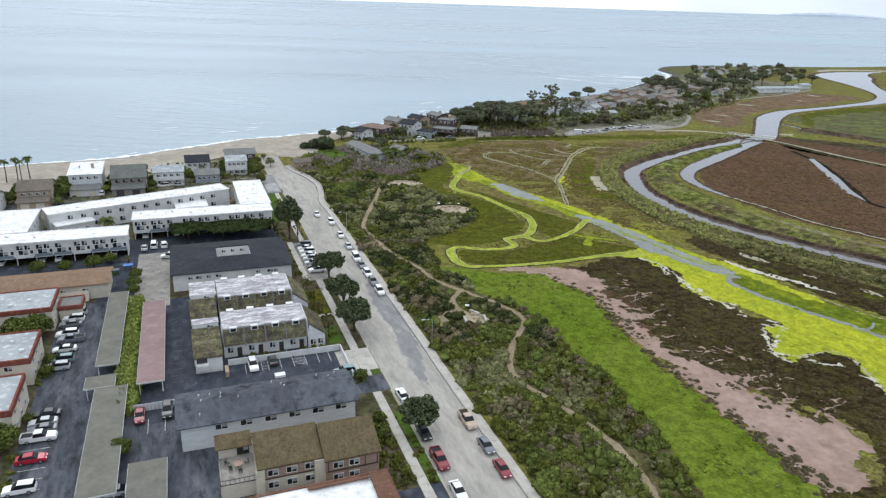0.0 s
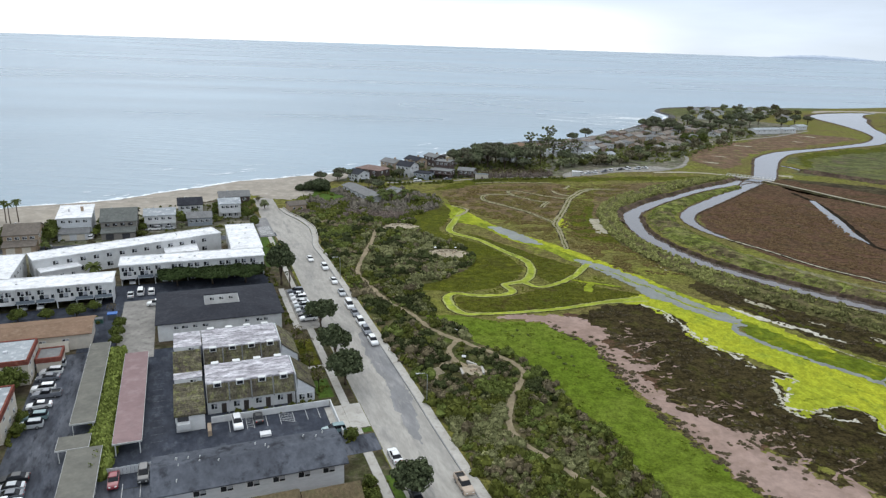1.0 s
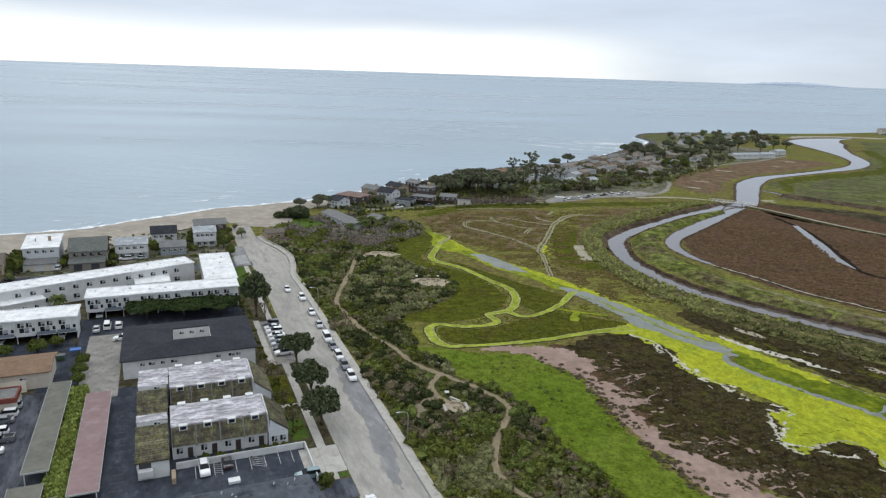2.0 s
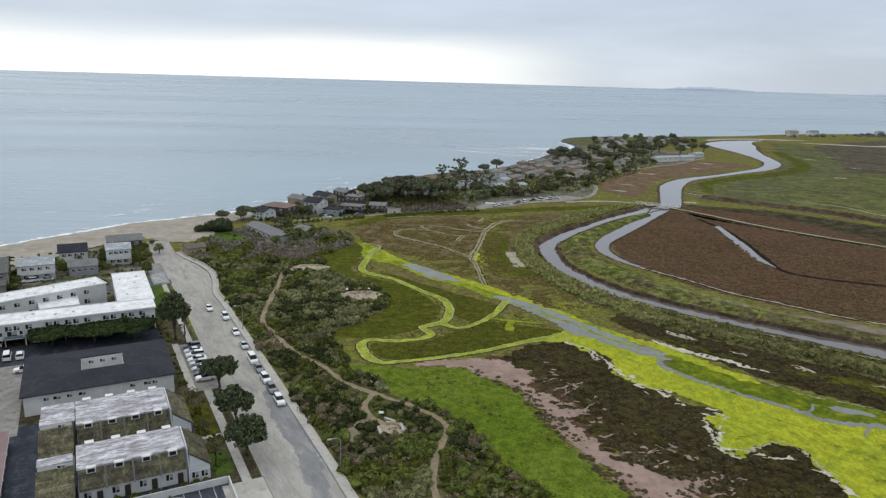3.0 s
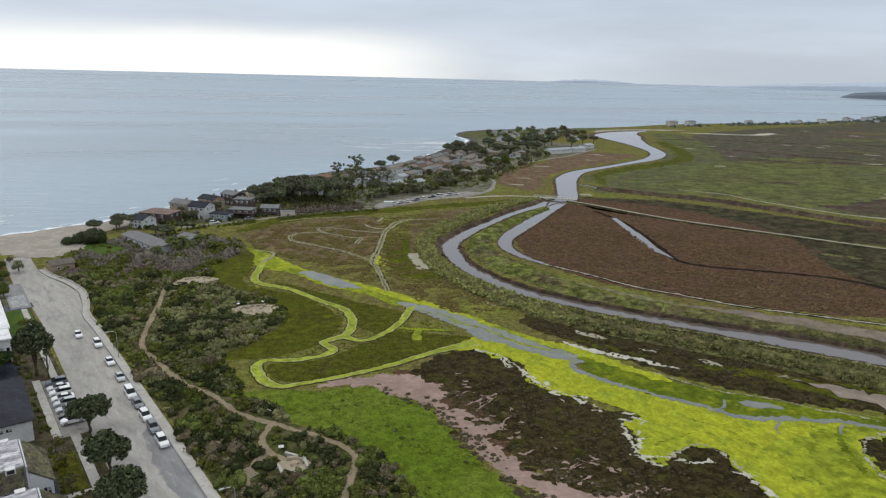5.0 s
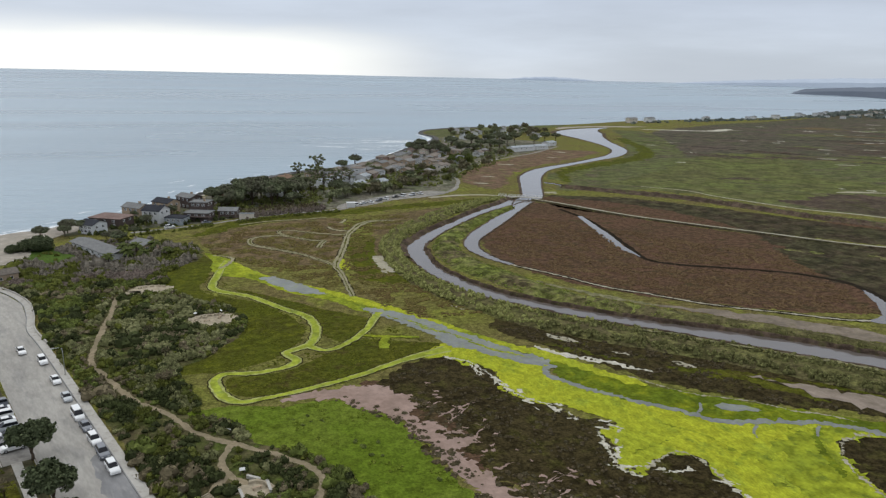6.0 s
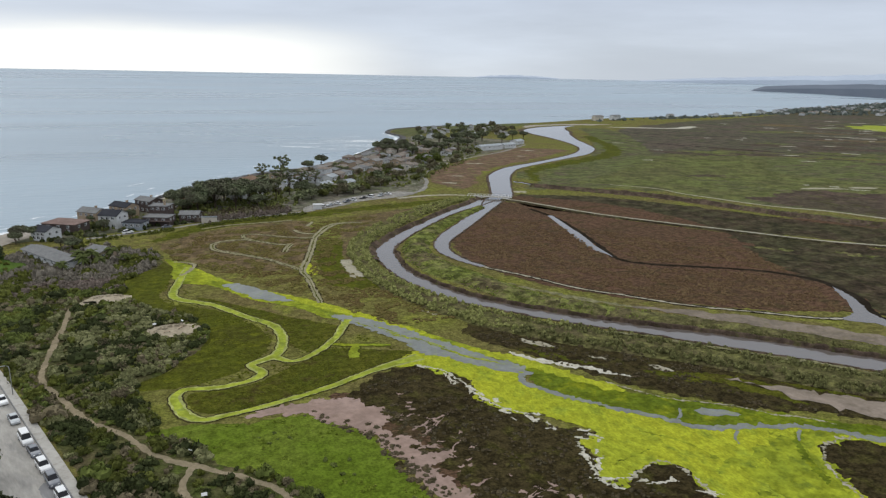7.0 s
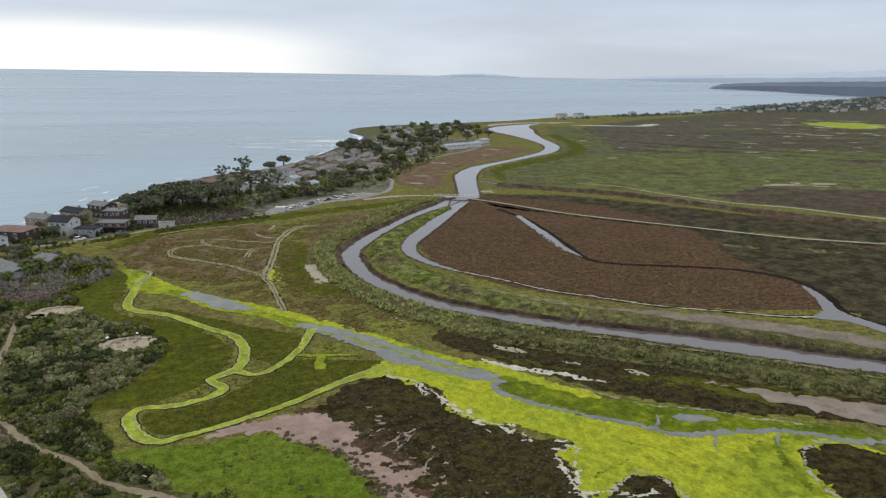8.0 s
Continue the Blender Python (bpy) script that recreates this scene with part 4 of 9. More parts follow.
LEVEE_OUT = [(240, 84, 15), (206, 110, 15), (167.4, 144.4, 15), (152.6, 157.4, 15.4), (137.4, 173.7, 14.2), (122.8, 187.8, 14), (105.2, 204.8, 14.4), (91.3, 221.9, 13.4), (80.4, 242.8, 11.8), (74.1, 264.3, 9.6), (71.8, 286.3, 8.8), (74.2, 308.3, 9), (81.7, 329.9, 10.6), (95.5, 348.9, 12), (109.7, 365, 12), (126, 381, 11), (142, 395.3, 10), (150.1, 402.5, 9), (169, 411, 8)]
LEVEE_IN = [(260, 98, 6), (222, 130, 6), (187.6, 158.3, 6), (175.3, 172.9, 7), (160.8, 187.5, 8), (146.3, 201.3, 10), (131.3, 214.5, 11.5), (118.5, 228.1, 12.5), (109, 243.1, 13.5), (102.6, 262.3, 15.5), (97.3, 279.2, 15), (96.5, 298.1, 13.1), (101, 314.6, 11.4), (110.3, 329.9, 10.2), (122.4, 344.7, 8.8), (136.5, 359.3, 8), (150.4, 372.9, 6.6), (163.3, 384.7, 5.2)]
HUMP = [(-1, 0), (-0.7, 0.5), (-0.35, 1.1), (0.35, 1.15), (0.7, 0.5), (1, 0)]
ribbon("levee", LEVEE_OUT, M_LEVEE, "overgrown green levee along the channel", "levee", 0.05, 1.5, 1.0, 8, HUMP)
ribbon("levee", LEVEE_IN[:8], M_LEVEE, "olive levee between the channel and the mud", "levee", 0.05, 1.5, 1.0, 8, HUMP)
ribbon("levee", LEVEE_IN[6:], M_LEVEEIN, "green levee between two channels", "levee", 0.053, 1.5, 1.0, 8, HUMP)
ribbon("levee_crest", [(x, y, 1.0) for x, y in ((113.9, 200.6), (126.6, 191.8), (136.7, 180.9), (146.8, 171.1), (156.4, 161.8), (164.9, 152.4), (170.7, 146.6))], M_DRYGRASS, "strip of dry pale grass along the levee", "grass", 1.32, 1.0, 0.8, 3)
LEVEE_PATH = [(186, 404, 6), (193, 393, 6), (214.5, 349.4, 6), (232, 324.9, 6), (257.6, 293.5, 6), (281, 265, 6), (312, 240, 6), (380, 180, 6), (500, 80, 6)]
ribbon("levee", LEVEE_PATH, M_GREYGREEN, "low levee that carries a track", "levee", 0.05, 2, 0.8, 8, [(-1, 0), (-0.6, 0.5), (0.6, 0.5), (1, 0)])
ribbon("track", [(x, y, 2.2) for x, y, w in LEVEE_PATH], M_PALE, "pale dirt track on the levee", "track", 0.75, 2, 0.3, 5)
patch("shrubby_marsh", [(200, 417), (247.6, 396.7), (289.3, 345.5), (319.4, 295.4), (345.1, 261.9), (317.6, 243.7), (287.3, 269.2), (255.1, 308.6), (252.3, 335), (235.6, 379), (211.7, 402.9)], M_GREYGREEN, "grey-green low shrubs between two levees", z=0.037, rough=2, scale=9, step=1.5)
LEVEE_FAR = [(229, 444, 6), (259.6, 414.4, 9), (283.8, 388.5, 9), (301.1, 358.2, 9), (314.1, 328, 9), (329.8, 304, 9), (344.4, 281.9, 9), (354.4, 268.1, 9), (430, 196, 10), (560, 90, 11)]
# dark mud colour on the near face stands for its shade
ribbon("levee_foot", [(x - 3.4, y - 1.7, w * 0.75) for x, y, w in LEVEE_FAR], M_BANK, "near face of the far levee, its shade in dark mud colour", z=0.06, step=2, rough=1.2, scale=8, profile=[(-1, 0), (-0.4, 0.5), (0.3, 1.7), (0.7, 1.9), (1, 0)])
ribbon("levee", LEVEE_FAR, M_FARGREEN, "far levee with low shrubs", "levee", 0.05, 2, 1.5, 8, [(-1, 0), (-0.5, 1.3), (0.5, 1.5), (1, 0)])
ribbon("track", [(283.2, 435.5, 1.5), (303.9, 413.7, 1.6), (308.3, 391.1, 2), (315.3, 373.5, 2.4), (329.6, 342.5, 2.6), (350, 320.6, 3), (363.2, 295.3, 3.2), (371.7, 279.5, 3.4), (440, 212, 4), (570, 102, 4)], M_PALE, "pale dirt track beside the far levee", "track", 0.12, 2, 0.4, 5)
ribbon("track", [(128, 424, 4), (150, 428, 4), (168, 424, 3.5), (178, 412, 3)], M_PALE, "pale dirt track to the footbridge", "track", 0.16, 1.5, 0.4, 5)
ribbon("mud_strip", [(128.6, 164.5, 1), (132.7, 159.3, 2.1), (136.5, 155.7, 4.3), (140.7, 149.1, 5.7), (143.9, 146.2, 7), (149.9, 138.4, 10), (153.8, 135.4, 10.3), (175, 116, 10), (200, 95, 10)], M_TANMUD, "strip of bare tan mud below the levee", "mud flat", 0.088, 1.2, 1.8, 6)
ribbon("dry_strip", [(85.2, 196.7, 0.8), (87.9, 192.5, 1.8), (90.8, 189.1, 2.0), (95, 185.2, 2.2), (100.2, 180.5, 1.8), (103, 177.3, 1.6), (107, 172.6, 0.6)], M_CRUST, "dry pale edge of the algae", "mud flat", 0.094, 0.7, 1.3, 2.5)
for k, pan in enumerate(([(64.7, 300.4), (69, 300.5), (67.2, 276.2), (63.7, 276.1), (63.5, 291.1)], [(92.4, 204), (96.1, 201.2), (99.1, 195.8), (96.8, 196.4), (93.7, 200.1)], [(115.9, 177.3), (118.7, 175.4), (119.4, 172.6), (116.9, 173.3)], [(402, 386), (420, 380), (436, 376), (428, 383), (414, 388)], [(440, 380), (452, 373), (462, 374), (452, 381)])):
    patch("salt_pan", pan, M_PALE, "pale salt pan in the marsh", "salt pan", 0.082 + 0.002 * k, 0.7, 3, 0.7, k + 40)

for k in range(14):
    u = rng.uniform(0, 1)
    x, y, ln, wd, th = 90 + 52 * u + rng.normal(0, 3), 206 - 58 * u + rng.normal(0, 3), rng.uniform(4, 10), rng.uniform(0.8, 2.2), rng.uniform(-1.05, -0.7)
    loop = [(x + ln * r * math.cos(a) * math.cos(th) - wd * r * math.sin(a) * math.sin(th), y + ln * r * math.cos(a) * math.sin(th) + wd * r * math.sin(a) * math.cos(th)) for a, r in zip(np.linspace(0, 5.6, 9), rng.uniform(0.5, 1.2, 9))]
    patch("marsh_drift", loop, M_OLIVE, "drift of olive plants below the levee", z=0.0375 + 0.0006 * k, rough=1.2, scale=3, step=0.6, seed=k + 300)
# small bare spots in the marsh
spots = [(77, 232, 5, 1.6), (84, 232, 4, 1.6), (106, 186, 4, 1.2), (208, 426, 12, 5), (222, 585, 12, 4), (180, 470, 10, 4), (196, 500, 8, 3), (240, 560, 12, 4), (330, 640, 14, 5), (300, 600, 8, 3)]
FARPANS = [(690, 857), (737, 870), (514, 713), (467, 618), (675, 712), (855, 846), (844, 783), (944, 828), (833, 674), (729, 546), (570, 547), (546, 506), (435, 386), (440, 371), (421, 398), (649, 694), (1121, 959), (847, 934), (626, 723), (1129, 912), (1169, 876), (1092, 763), (470, 690), (402, 548)]
for x, y in FARPANS:
    spots.append((x, y, rng.uniform(8, 24) * (x / 700), rng.uniform(2.5, 5) * (x / 700)))
for i in range(75):
    s, d = rng.uniform(0.0, 1.0), rng.uniform(0, 1)
    spots.append((480 + 620 * s + 120 * d, 540 + 400 * s - 330 * d, rng.uniform(4, 17) * (0.7 + s), rng.uniform(1.5, 4.5) * (0.7 + s)))
for k, (x, y, lx, ly) in enumerate(spots):
    th = rng.uniform(-0.5, 0.3) - 0.6
    loop = []
    for i in range(10):
        an = 2 * math.pi * i / 10
        r = rng.uniform(0.55, 1.15)
        px, py = lx * r * math.cos(an) / 1.4, ly * r * math.sin(an) / 1.4
        loop.append((x + px * math.cos(th) - py * math.sin(th), y + px * math.sin(th) + py * math.cos(th)))
    patch("salt_pan", loop, M_CRUST if k > 12 else M_PALE, "small pale salt pan in the marsh", "salt pan", 0.075 + 0.0002 * k, min(lx, ly) * 0.35, 2.5, 1.0, k)
ribbon("creek", [(463.9, 761.6, 2), (494.9, 702.9, 3), (529.6, 647.9, 3), (578.5, 575.9, 3), (631.6, 518.9, 3), (662.3, 476.3, 3), (760, 380, 3)], M_DITCH, "dark tidal ditch across the far marsh", "creek", 0.078, 3, 1.4, 14)
ribbon("creek", [(470, 800, 2), (560, 790, 3), (660, 740, 3), (780, 700, 4), (900, 640, 4)], M_DITCH, "dark tidal ditch across the far marsh", "creek", 0.0785, 3, 2.0, 20)
patch("salt_pan", [(598, 897), (650, 868), (698, 855), (735, 872), (752, 890), (725, 885), (690, 868), (640, 886)], M_CRUST, "long pale pond in the far marsh", "salt pan", 0.079, 3, 12, 2)
patch("far_algae", [(1021, 849), (1080, 868), (1150, 830), (1120, 780), (1038, 735), (990, 764), (995, 800)], M_ALGAEPALE, "distant yellow-green algae pond", "algae", 0.081, 12, 40, 6)

patch("marsh_drift", [(338, 366), (372, 372), (405, 380), (440, 352), (520, 300), (620, 240), (560, 190), (440, 240), (376, 292), (350, 318)], M_FARDRIFT, "brown drift beyond the far track", z=0.0355, rough=9, scale=22, step=2)
for k in range(16):
    s, d = rng.uniform(0, 1), rng.normal(0, 1)
    x, y = 470 + 420 * s + 26 * d, 590 - 230 * s + 46 * d + 40
    lx, ly, th = rng.uniform(30, 80), rng.uniform(8, 20), rng.uniform(-0.7, -0.3)
    loop = [(x + lx * r * math.cos(a) * math.cos(th) - ly * r * math.sin(a) * math.sin(th), y + lx * r * math.cos(a) * math.sin(th) + ly * r * math.sin(a) * math.cos(th)) for a, r in zip(np.linspace(0, 5.6, 9), rng.uniform(0.4, 1.25, 9))]
    patch("marsh_drift", loop, M_FARBRIGHT if k % 3 == 0 else M_FARDRIFT, "drift of bright green marsh plants" if k % 3 == 0 else "drift of brown marsh plants", z=0.066 + 0.0005 * k, rough=8, scale=16, step=2.5, seed=k + 90)
# drifts of other plants over the wide marsh
for k in range(46):
    s, d = rng.uniform(0, 1), rng.uniform(0, 1)
    x, y = 330 + 700 * s + 160 * d, 420 + 560 * s - 300 * d
    lx, ly = rng.uniform(20, 70) * (0.6 + s), rng.uniform(6, 18) * (0.6 + s)
    th = rng.uniform(-0.9, -0.2)
    loop = []
    for i in range(9):
        an, r = 2 * math.pi * i / 9, rng.uniform(0.5, 1.2)
        px_, py_ = lx * r * math.cos(an), ly * r * math.sin(an)
        loop.append((x + px_ * math.cos(th) - py_ * math.sin(th), y + px_ * math.sin(th) + py_ * math.cos(th)))
    brown = k % 3 != 0 if y > 600 else k % 2
    patch("marsh_drift", loop, M_FARDRIFT if brown and k % 2 else M_BROWNGREEN if brown else M_FARGREEN, "drift of brown marsh plants" if brown else "drift of green marsh plants", z=0.036 + 0.0006 * k, rough=5, scale=14, step=2.5, seed=k)
for k, (x, y, lx, ly, th) in enumerate(((248, 262, 12, 3, -0.8), (272, 246, 10, 3, -0.75))):
    loop = [(x + lx * r * math.cos(a) * math.cos(th) - ly * r * math.sin(a) * math.sin(th), y + lx * r * math.cos(a) * math.sin(th) + ly * r * math.sin(a) * math.cos(th)) for a, r in zip(np.linspace(0, 5.6, 9), rng.uniform(0.5, 1.2, 9))]
    patch("marsh_drift", loop, M_LEVEEIN, "small bright drift of marsh plants in the dark flat", z=0.04 + 0.001 * k, rough=3, scale=7, step=1.2, seed=k + 60)

patch("sand", [(470, 905), (500, 925), (545, 940), (600, 935), (640, 945), (590, 958), (520, 950), (480, 930)], M_SAND, "pale sand bar at the mouth of the lagoon", "sand", 0.05, 5, 18, 3)
patch("grass", [(262, 806), (262, 856), (288, 900), (372, 938), (520, 984), (480, 935), (400, 905), (330, 880), (300, 830)], M_FARGREEN, "low dull green turf on the tip of the spit", "grass", 0.047, 5, 20, 3)
# green fringe on the far bank of the lagoon, and the grassy bank below the spit's road
ribbon("green_fringe", [(222, 432, 10), (268, 470, 30), (330, 520, 46), (400, 585, 54), (445, 650, 54), (486, 720, 50), (530, 800, 46), (560, 880, 40)], M_FARGREEN, "dull green marsh along the lagoon", z=0.0365, step=2, rough=4, scale=14)
ribbon("green_fringe", [(243, 462, 5), (262, 508, 10), (300, 536, 16), (342, 560, 18), (388, 588, 18), (424, 632, 16), (446, 676, 14), (462, 720, 14), (486, 770, 12)], M_GREEN, "bright green fringe along the lagoon", z=0.062, step=2, rough=4, scale=14)
ribbon("grass_bank", [(-4, 352, 8), (14, 372, 9), (40, 384, 11), (70, 391, 11), (104, 400, 11), (140, 408, 10), (164, 414, 8)], M_GREEN, "green grassy bank below the road", z=0.048, step=1.5, rough=2.5, scale=8)

# ---- building blocks ----


class Geo:
    def __init__(self):
        self.v, self.f = [], []

    def add(self, verts, faces):
        k = len(self.v)
        self.v += [tuple(p) for p in verts]
        self.f += [tuple(i + k for i in f) for f in faces]
        return self

    def box(self, x0, x1, y0, y1, z0, z1):
        return self.add([(x, y, z) for z in (z0, z1) for x, y in ((x0, y0), (x1, y0), (x1, y1), (x0, y1))],
                        [(3, 2, 1, 0), (4, 5, 6, 7), (0, 1, 5, 4), (1, 2, 6, 5), (2, 3, 7, 6), (3, 0, 4, 7)])

    def prism(self, outline, x0, x1):
        """An outline in (y, z) drawn out along x."""
        n = len(outline)
        v = [(x, y, z) for x in (x0, x1) for y, z in outline]
        return self.add(v, [tuple(range(n))[::-1], tuple(range(n, 2 * n))] + [(i, (i + 1) % n, n + (i + 1) % n, n + i) for i in range(n)])

    def tube(self, path, r0, r1, n=7):
        p = [Vector(q) for q in path]
        k = len(self.v)
        for i, q in enumerate(p):
            d = (p[min(i + 1, len(p) - 1)] - p[max(i - 1, 0)]).normalized()
            x = d.orthogonal().normalized()
            y = d.cross(x)
            r = r0 + (r1 - r0) * i / (len(p) - 1)
            self.v += [tuple(q + (x * math.cos(2 * math.pi * j / n) + y * math.sin(2 * math.pi * j / n)) * r) for j in range(n)]
        for i in range(len(p) - 1):
            for j in range(n):
                self.f.append((k + i * n + j, k + i * n + (j + 1) % n, k + (i + 1) * n + (j + 1) % n, k + (i + 1) * n + j))
        self.f.append(tuple(k + j for j in range(n))[::-1])
        self.f.append(tuple(k + (len(p) - 1) * n + j for j in range(n)))
        return self


def mesh_of(name, g, material, smooth=False):
    me = bpy.data.meshes.new(name)
    me.from_pydata(g.v, [], g.f)
    me.materials.append(material)
    if smooth:
        me.shade_smooth()
    me.update()
    return me


def part(name, g, material, parent, label="", m=None, smooth=False):
    """Links a mesh as one part under a thing or a part."""
    ob = new(name, g if isinstance(g, bpy.types.Mesh) else mesh_of(name, g, material, smooth))
    ob.parent = parent
    if m is not None:
        ob.matrix_local = m
    return tagged(ob, label)


def thing(name, label, category, m, group=""):
    ob = new(name)
    ob.empty_display_size = 0.5
    ob.matrix_world = m
    return tagged(ob, label, category, group)


# ---- plants ----


def soup(name, parts_v, quads, material, label, category):
    """One mesh from arrays of corners, four to a face."""
    v = np.concatenate(parts_v)
    n = len(v) // quads
    me = bpy.data.meshes.new(name)
    me.vertices.add(len(v))
    me.vertices.foreach_set("co", v.astype(np.float32).ravel())
    me.loops.add(len(v))
    me.loops.foreach_set("vertex_index", np.arange(len(v), dtype=np.int32))
    me.polygons.add(n)
    me.polygons.foreach_set("loop_start", np.arange(0, len(v), quads, dtype=np.int32))
    me.update(calc_edges=True)
    me.materials.append(material)
    return tagged(new(name, me), label, category, "", "stuff") if label else me


def leaves(centres, normals, size, r):
    """Small four-cornered leaf clumps, roughly facing along the normals."""
    n = len(centres)
    nn = normals + r.normal(0, 0.55, (n, 3))
    nn /= np.linalg.norm(nn, axis=1)[:, None] + 1e-9
    a = np.cross(nn, r.normal(0, 1, (n, 3)))
    a /= np.linalg.norm(a, axis=1)[:, None] + 1e-9
    b = np.cross(nn, a)
    s = (size * r.uniform(0.6, 1.4, n))[:, None]
    e = r.uniform(0.55, 1.0, n)[:, None]
    return np.stack([centres + a * s, centres + b * s * e + nn * s * 0.25, centres - a * s, centres - b * s * e + nn * s * 0.1], 1).reshape(-1, 3)


def bush_template(r, n):
    """Corners of an uneven unit bush: lobes closed by small facets, with loose leaf clumps over them."""
    k = int(r.integers(3, 6)) if n > 80 else 3 if n > 30 else 2 if n > 14 else 1
    lob = np.c_[r.uniform(-0.55, 0.55, (k, 2)), r.uniform(0.08, 0.44, k)]
    rad = r.uniform(0.34, 0.60, k)
    if k == 1:
        lob, rad = np.array([[0, 0, 0.1]]), np.array([0.85])
    out = []
    nu, nv = (6, 3) if n > 14 else (5, 2)
    for c, R in zip(lob, rad):
        u = np.linspace(0, 2 * math.pi, nu + 1) + r.uniform(0, 1)
        v = np.linspace(-0.25, 1.45, nv + 1)
        wob_ = r.uniform(0.72, 1.15, (nv + 1, nu))
        wob_ = np.c_[wob_, wob_[:, :1]]
        P = np.stack([np.cos(v)[:, None] * np.cos(u)[None], np.cos(v)[:, None] * np.sin(u)[None], np.repeat(np.sin(v)[:, None], nu + 1, 1)], -1) * (R * wob_)[..., None] + c
        P[..., 2] = np.maximum(P[..., 2], 0)
        out.append(np.stack([P[:-1, :-1], P[:-1, 1:], P[1:, 1:], P[1:, :-1]], 2).reshape(-1, 3))
    m = max(4, n - 18 * k) if n > 14 else max(0, n - 6)
    if m:
        i = r.integers(0, k, m)
        d = r.normal(0, 1, (m, 3))
        d[:, 2] = np.abs(d[:, 2]) * 1.3
        d /= np.linalg.norm(d, axis=1)[:, None]
        c = lob[i] + d * (rad[i] * r.uniform(0.95, 1.22, m))[:, None]
        c[:, 2] = np.maximum(c[:, 2], 0.02)
        # sprigs stand up and outwards, longer than wide
        side = np.cross(d, r.normal(0, 1, (m, 3)))
        side /= np.linalg.norm(side, axis=1)[:, None] + 1e-9
        up = d * 0.7 + np.array([0, 0, 0.75]) + r.normal(0, 0.35, (m, 3))
        up /= np.linalg.norm(up, axis=1)[:, None]
        ln = ((0.13 if n > 60 else 0.17) * r.uniform(0.6, 1.5, m))[:, None]
        wd = ln * r.uniform(0.35, 0.75, m)[:, None]
        out.append(np.stack([c - up * ln * 0.6, c + side * wd, c + up * ln, c - side * wd], 1).reshape(-1, 3))
    return np.concatenate(out)


def bushes(name, xy, size, tall, material, label, z=None, n=70, category="shrubs", seed=1):
    r = np.random.default_rng(seed)
    temp = [bush_template(r, n) for _ in range(9)]
    out = []
    z = np.zeros(len(xy)) if z is None else z
    for k, (x, y) in enumerate(xy):
        t = temp[k % 9]
        an = r.uniform(0, 6.28)
        c, s = math.cos(an), math.sin(an)
        q = t * (size[k], size[k], tall[k])
        out.append(np.stack([q[:, 0] * c - q[:, 1] * s + x, q[:, 0] * s + q[:, 1] * c + y, q[:, 2] + z[k] - 0.05], 1))
    return soup(name, out, 4, material, label, category)


def inside(p, poly):
    x, y, ok = p[:, 0], p[:, 1], np.zeros(len(p), bool)
    for (x0, y0), (x1, y1) in zip(poly, poly[1:] + poly[:1]):
        c = (y0 > y) != (y1 > y)
        ok ^= c & (x < (x1 - x0) * (y - y0) / (y1 - y0 + 1e-12) + x0)
    return ok


def away(p, line):
    """Distance of points from a polyline."""
    d = np.full(len(p), 1e9)
    q = np.array([w[:2] for w in line], float)
    for a, b in zip(q[:-1], q[1:]):
        t = np.clip(((p - a) @ (b - a)) / ((b - a) @ (b - a)), 0, 1)
        d = np.minimum(d, np.linalg.norm(p - a - t[:, None] * (b - a), axis=1))
    return d


def field(p, s, seed):
    return np.array([noise.noise(Vector((x / s, y / s, seed))) for x, y in p])


def leaf_mat(name, c1, c2, c3, big=0.15):
    return mat(name, c1, c2, 1.5, big, c3, rough=0.8, bump=0.0, spec=0.02, island=0.42, grain=0.25)


L_SCRUB = leaf_mat("scrub_leaves", (0.083, 0.091, 0.020), (0.059, 0.065, 0.017), (0.117, 0.125, 0.027))
L_SAGE = leaf_mat("sage_leaves", (0.158, 0.160, 0.072), (0.117, 0.119, 0.052), (0.208, 0.202, 0.098))
L_DRY = leaf_mat("dry_twigs", (0.130, 0.108, 0.064), (0.100, 0.084, 0.050), (0.165, 0.138, 0.086))
L_FRESH = leaf_mat("fresh_leaves", (0.100, 0.120, 0.030), (0.076, 0.092, 0.025), (0.130, 0.150, 0.040))
L_GREY = leaf_mat("bare_grey_twigs", (0.178, 0.156, 0.124), (0.138, 0.122, 0.096), (0.214, 0.188, 0.152))
L_GRASS = leaf_mat("meadow_blades", (0.121, 0.156, 0.019), (0.095, 0.123, 0.014), (0.158, 0.184, 0.032))
L_GROVE = leaf_mat("grove_leaves", (0.121, 0.139, 0.075), (0.103, 0.098, 0.067), (0.166, 0.177, 0.101), 0.12)
L_BROWNWEED = leaf_mat("pickleweed_brown", (0.113, 0.075, 0.039), (0.094, 0.060, 0.032), (0.131, 0.091, 0.047), 0.04)
L_OLIVEWEED = leaf_mat("pickleweed_olive", (0.110, 0.095, 0.028), (0.100, 0.073, 0.028), (0.125, 0.116, 0.030), 0.04)
L_THICK = leaf_mat("dark_shrub_leaves", (0.122, 0.131, 0.040), (0.092, 0.100, 0.034), (0.174, 0.182, 0.051))
L_LEVEE = leaf_mat("levee_shrub_leaves", (0.212, 0.215, 0.075), (0.150, 0.156, 0.050), (0.285, 0.280, 0.108), 0.25)
L_LEVEEDARK = leaf_mat("dull_levee_shrub_leaves", (0.122, 0.122, 0.046), (0.088, 0.086, 0.034), (0.168, 0.164, 0.066), 0.25)
L_LEVEEGREEN = leaf_mat("green_levee_leaves", (0.150, 0.178, 0.036), (0.108, 0.122, 0.030), (0.200, 0.222, 0.056), 0.2)
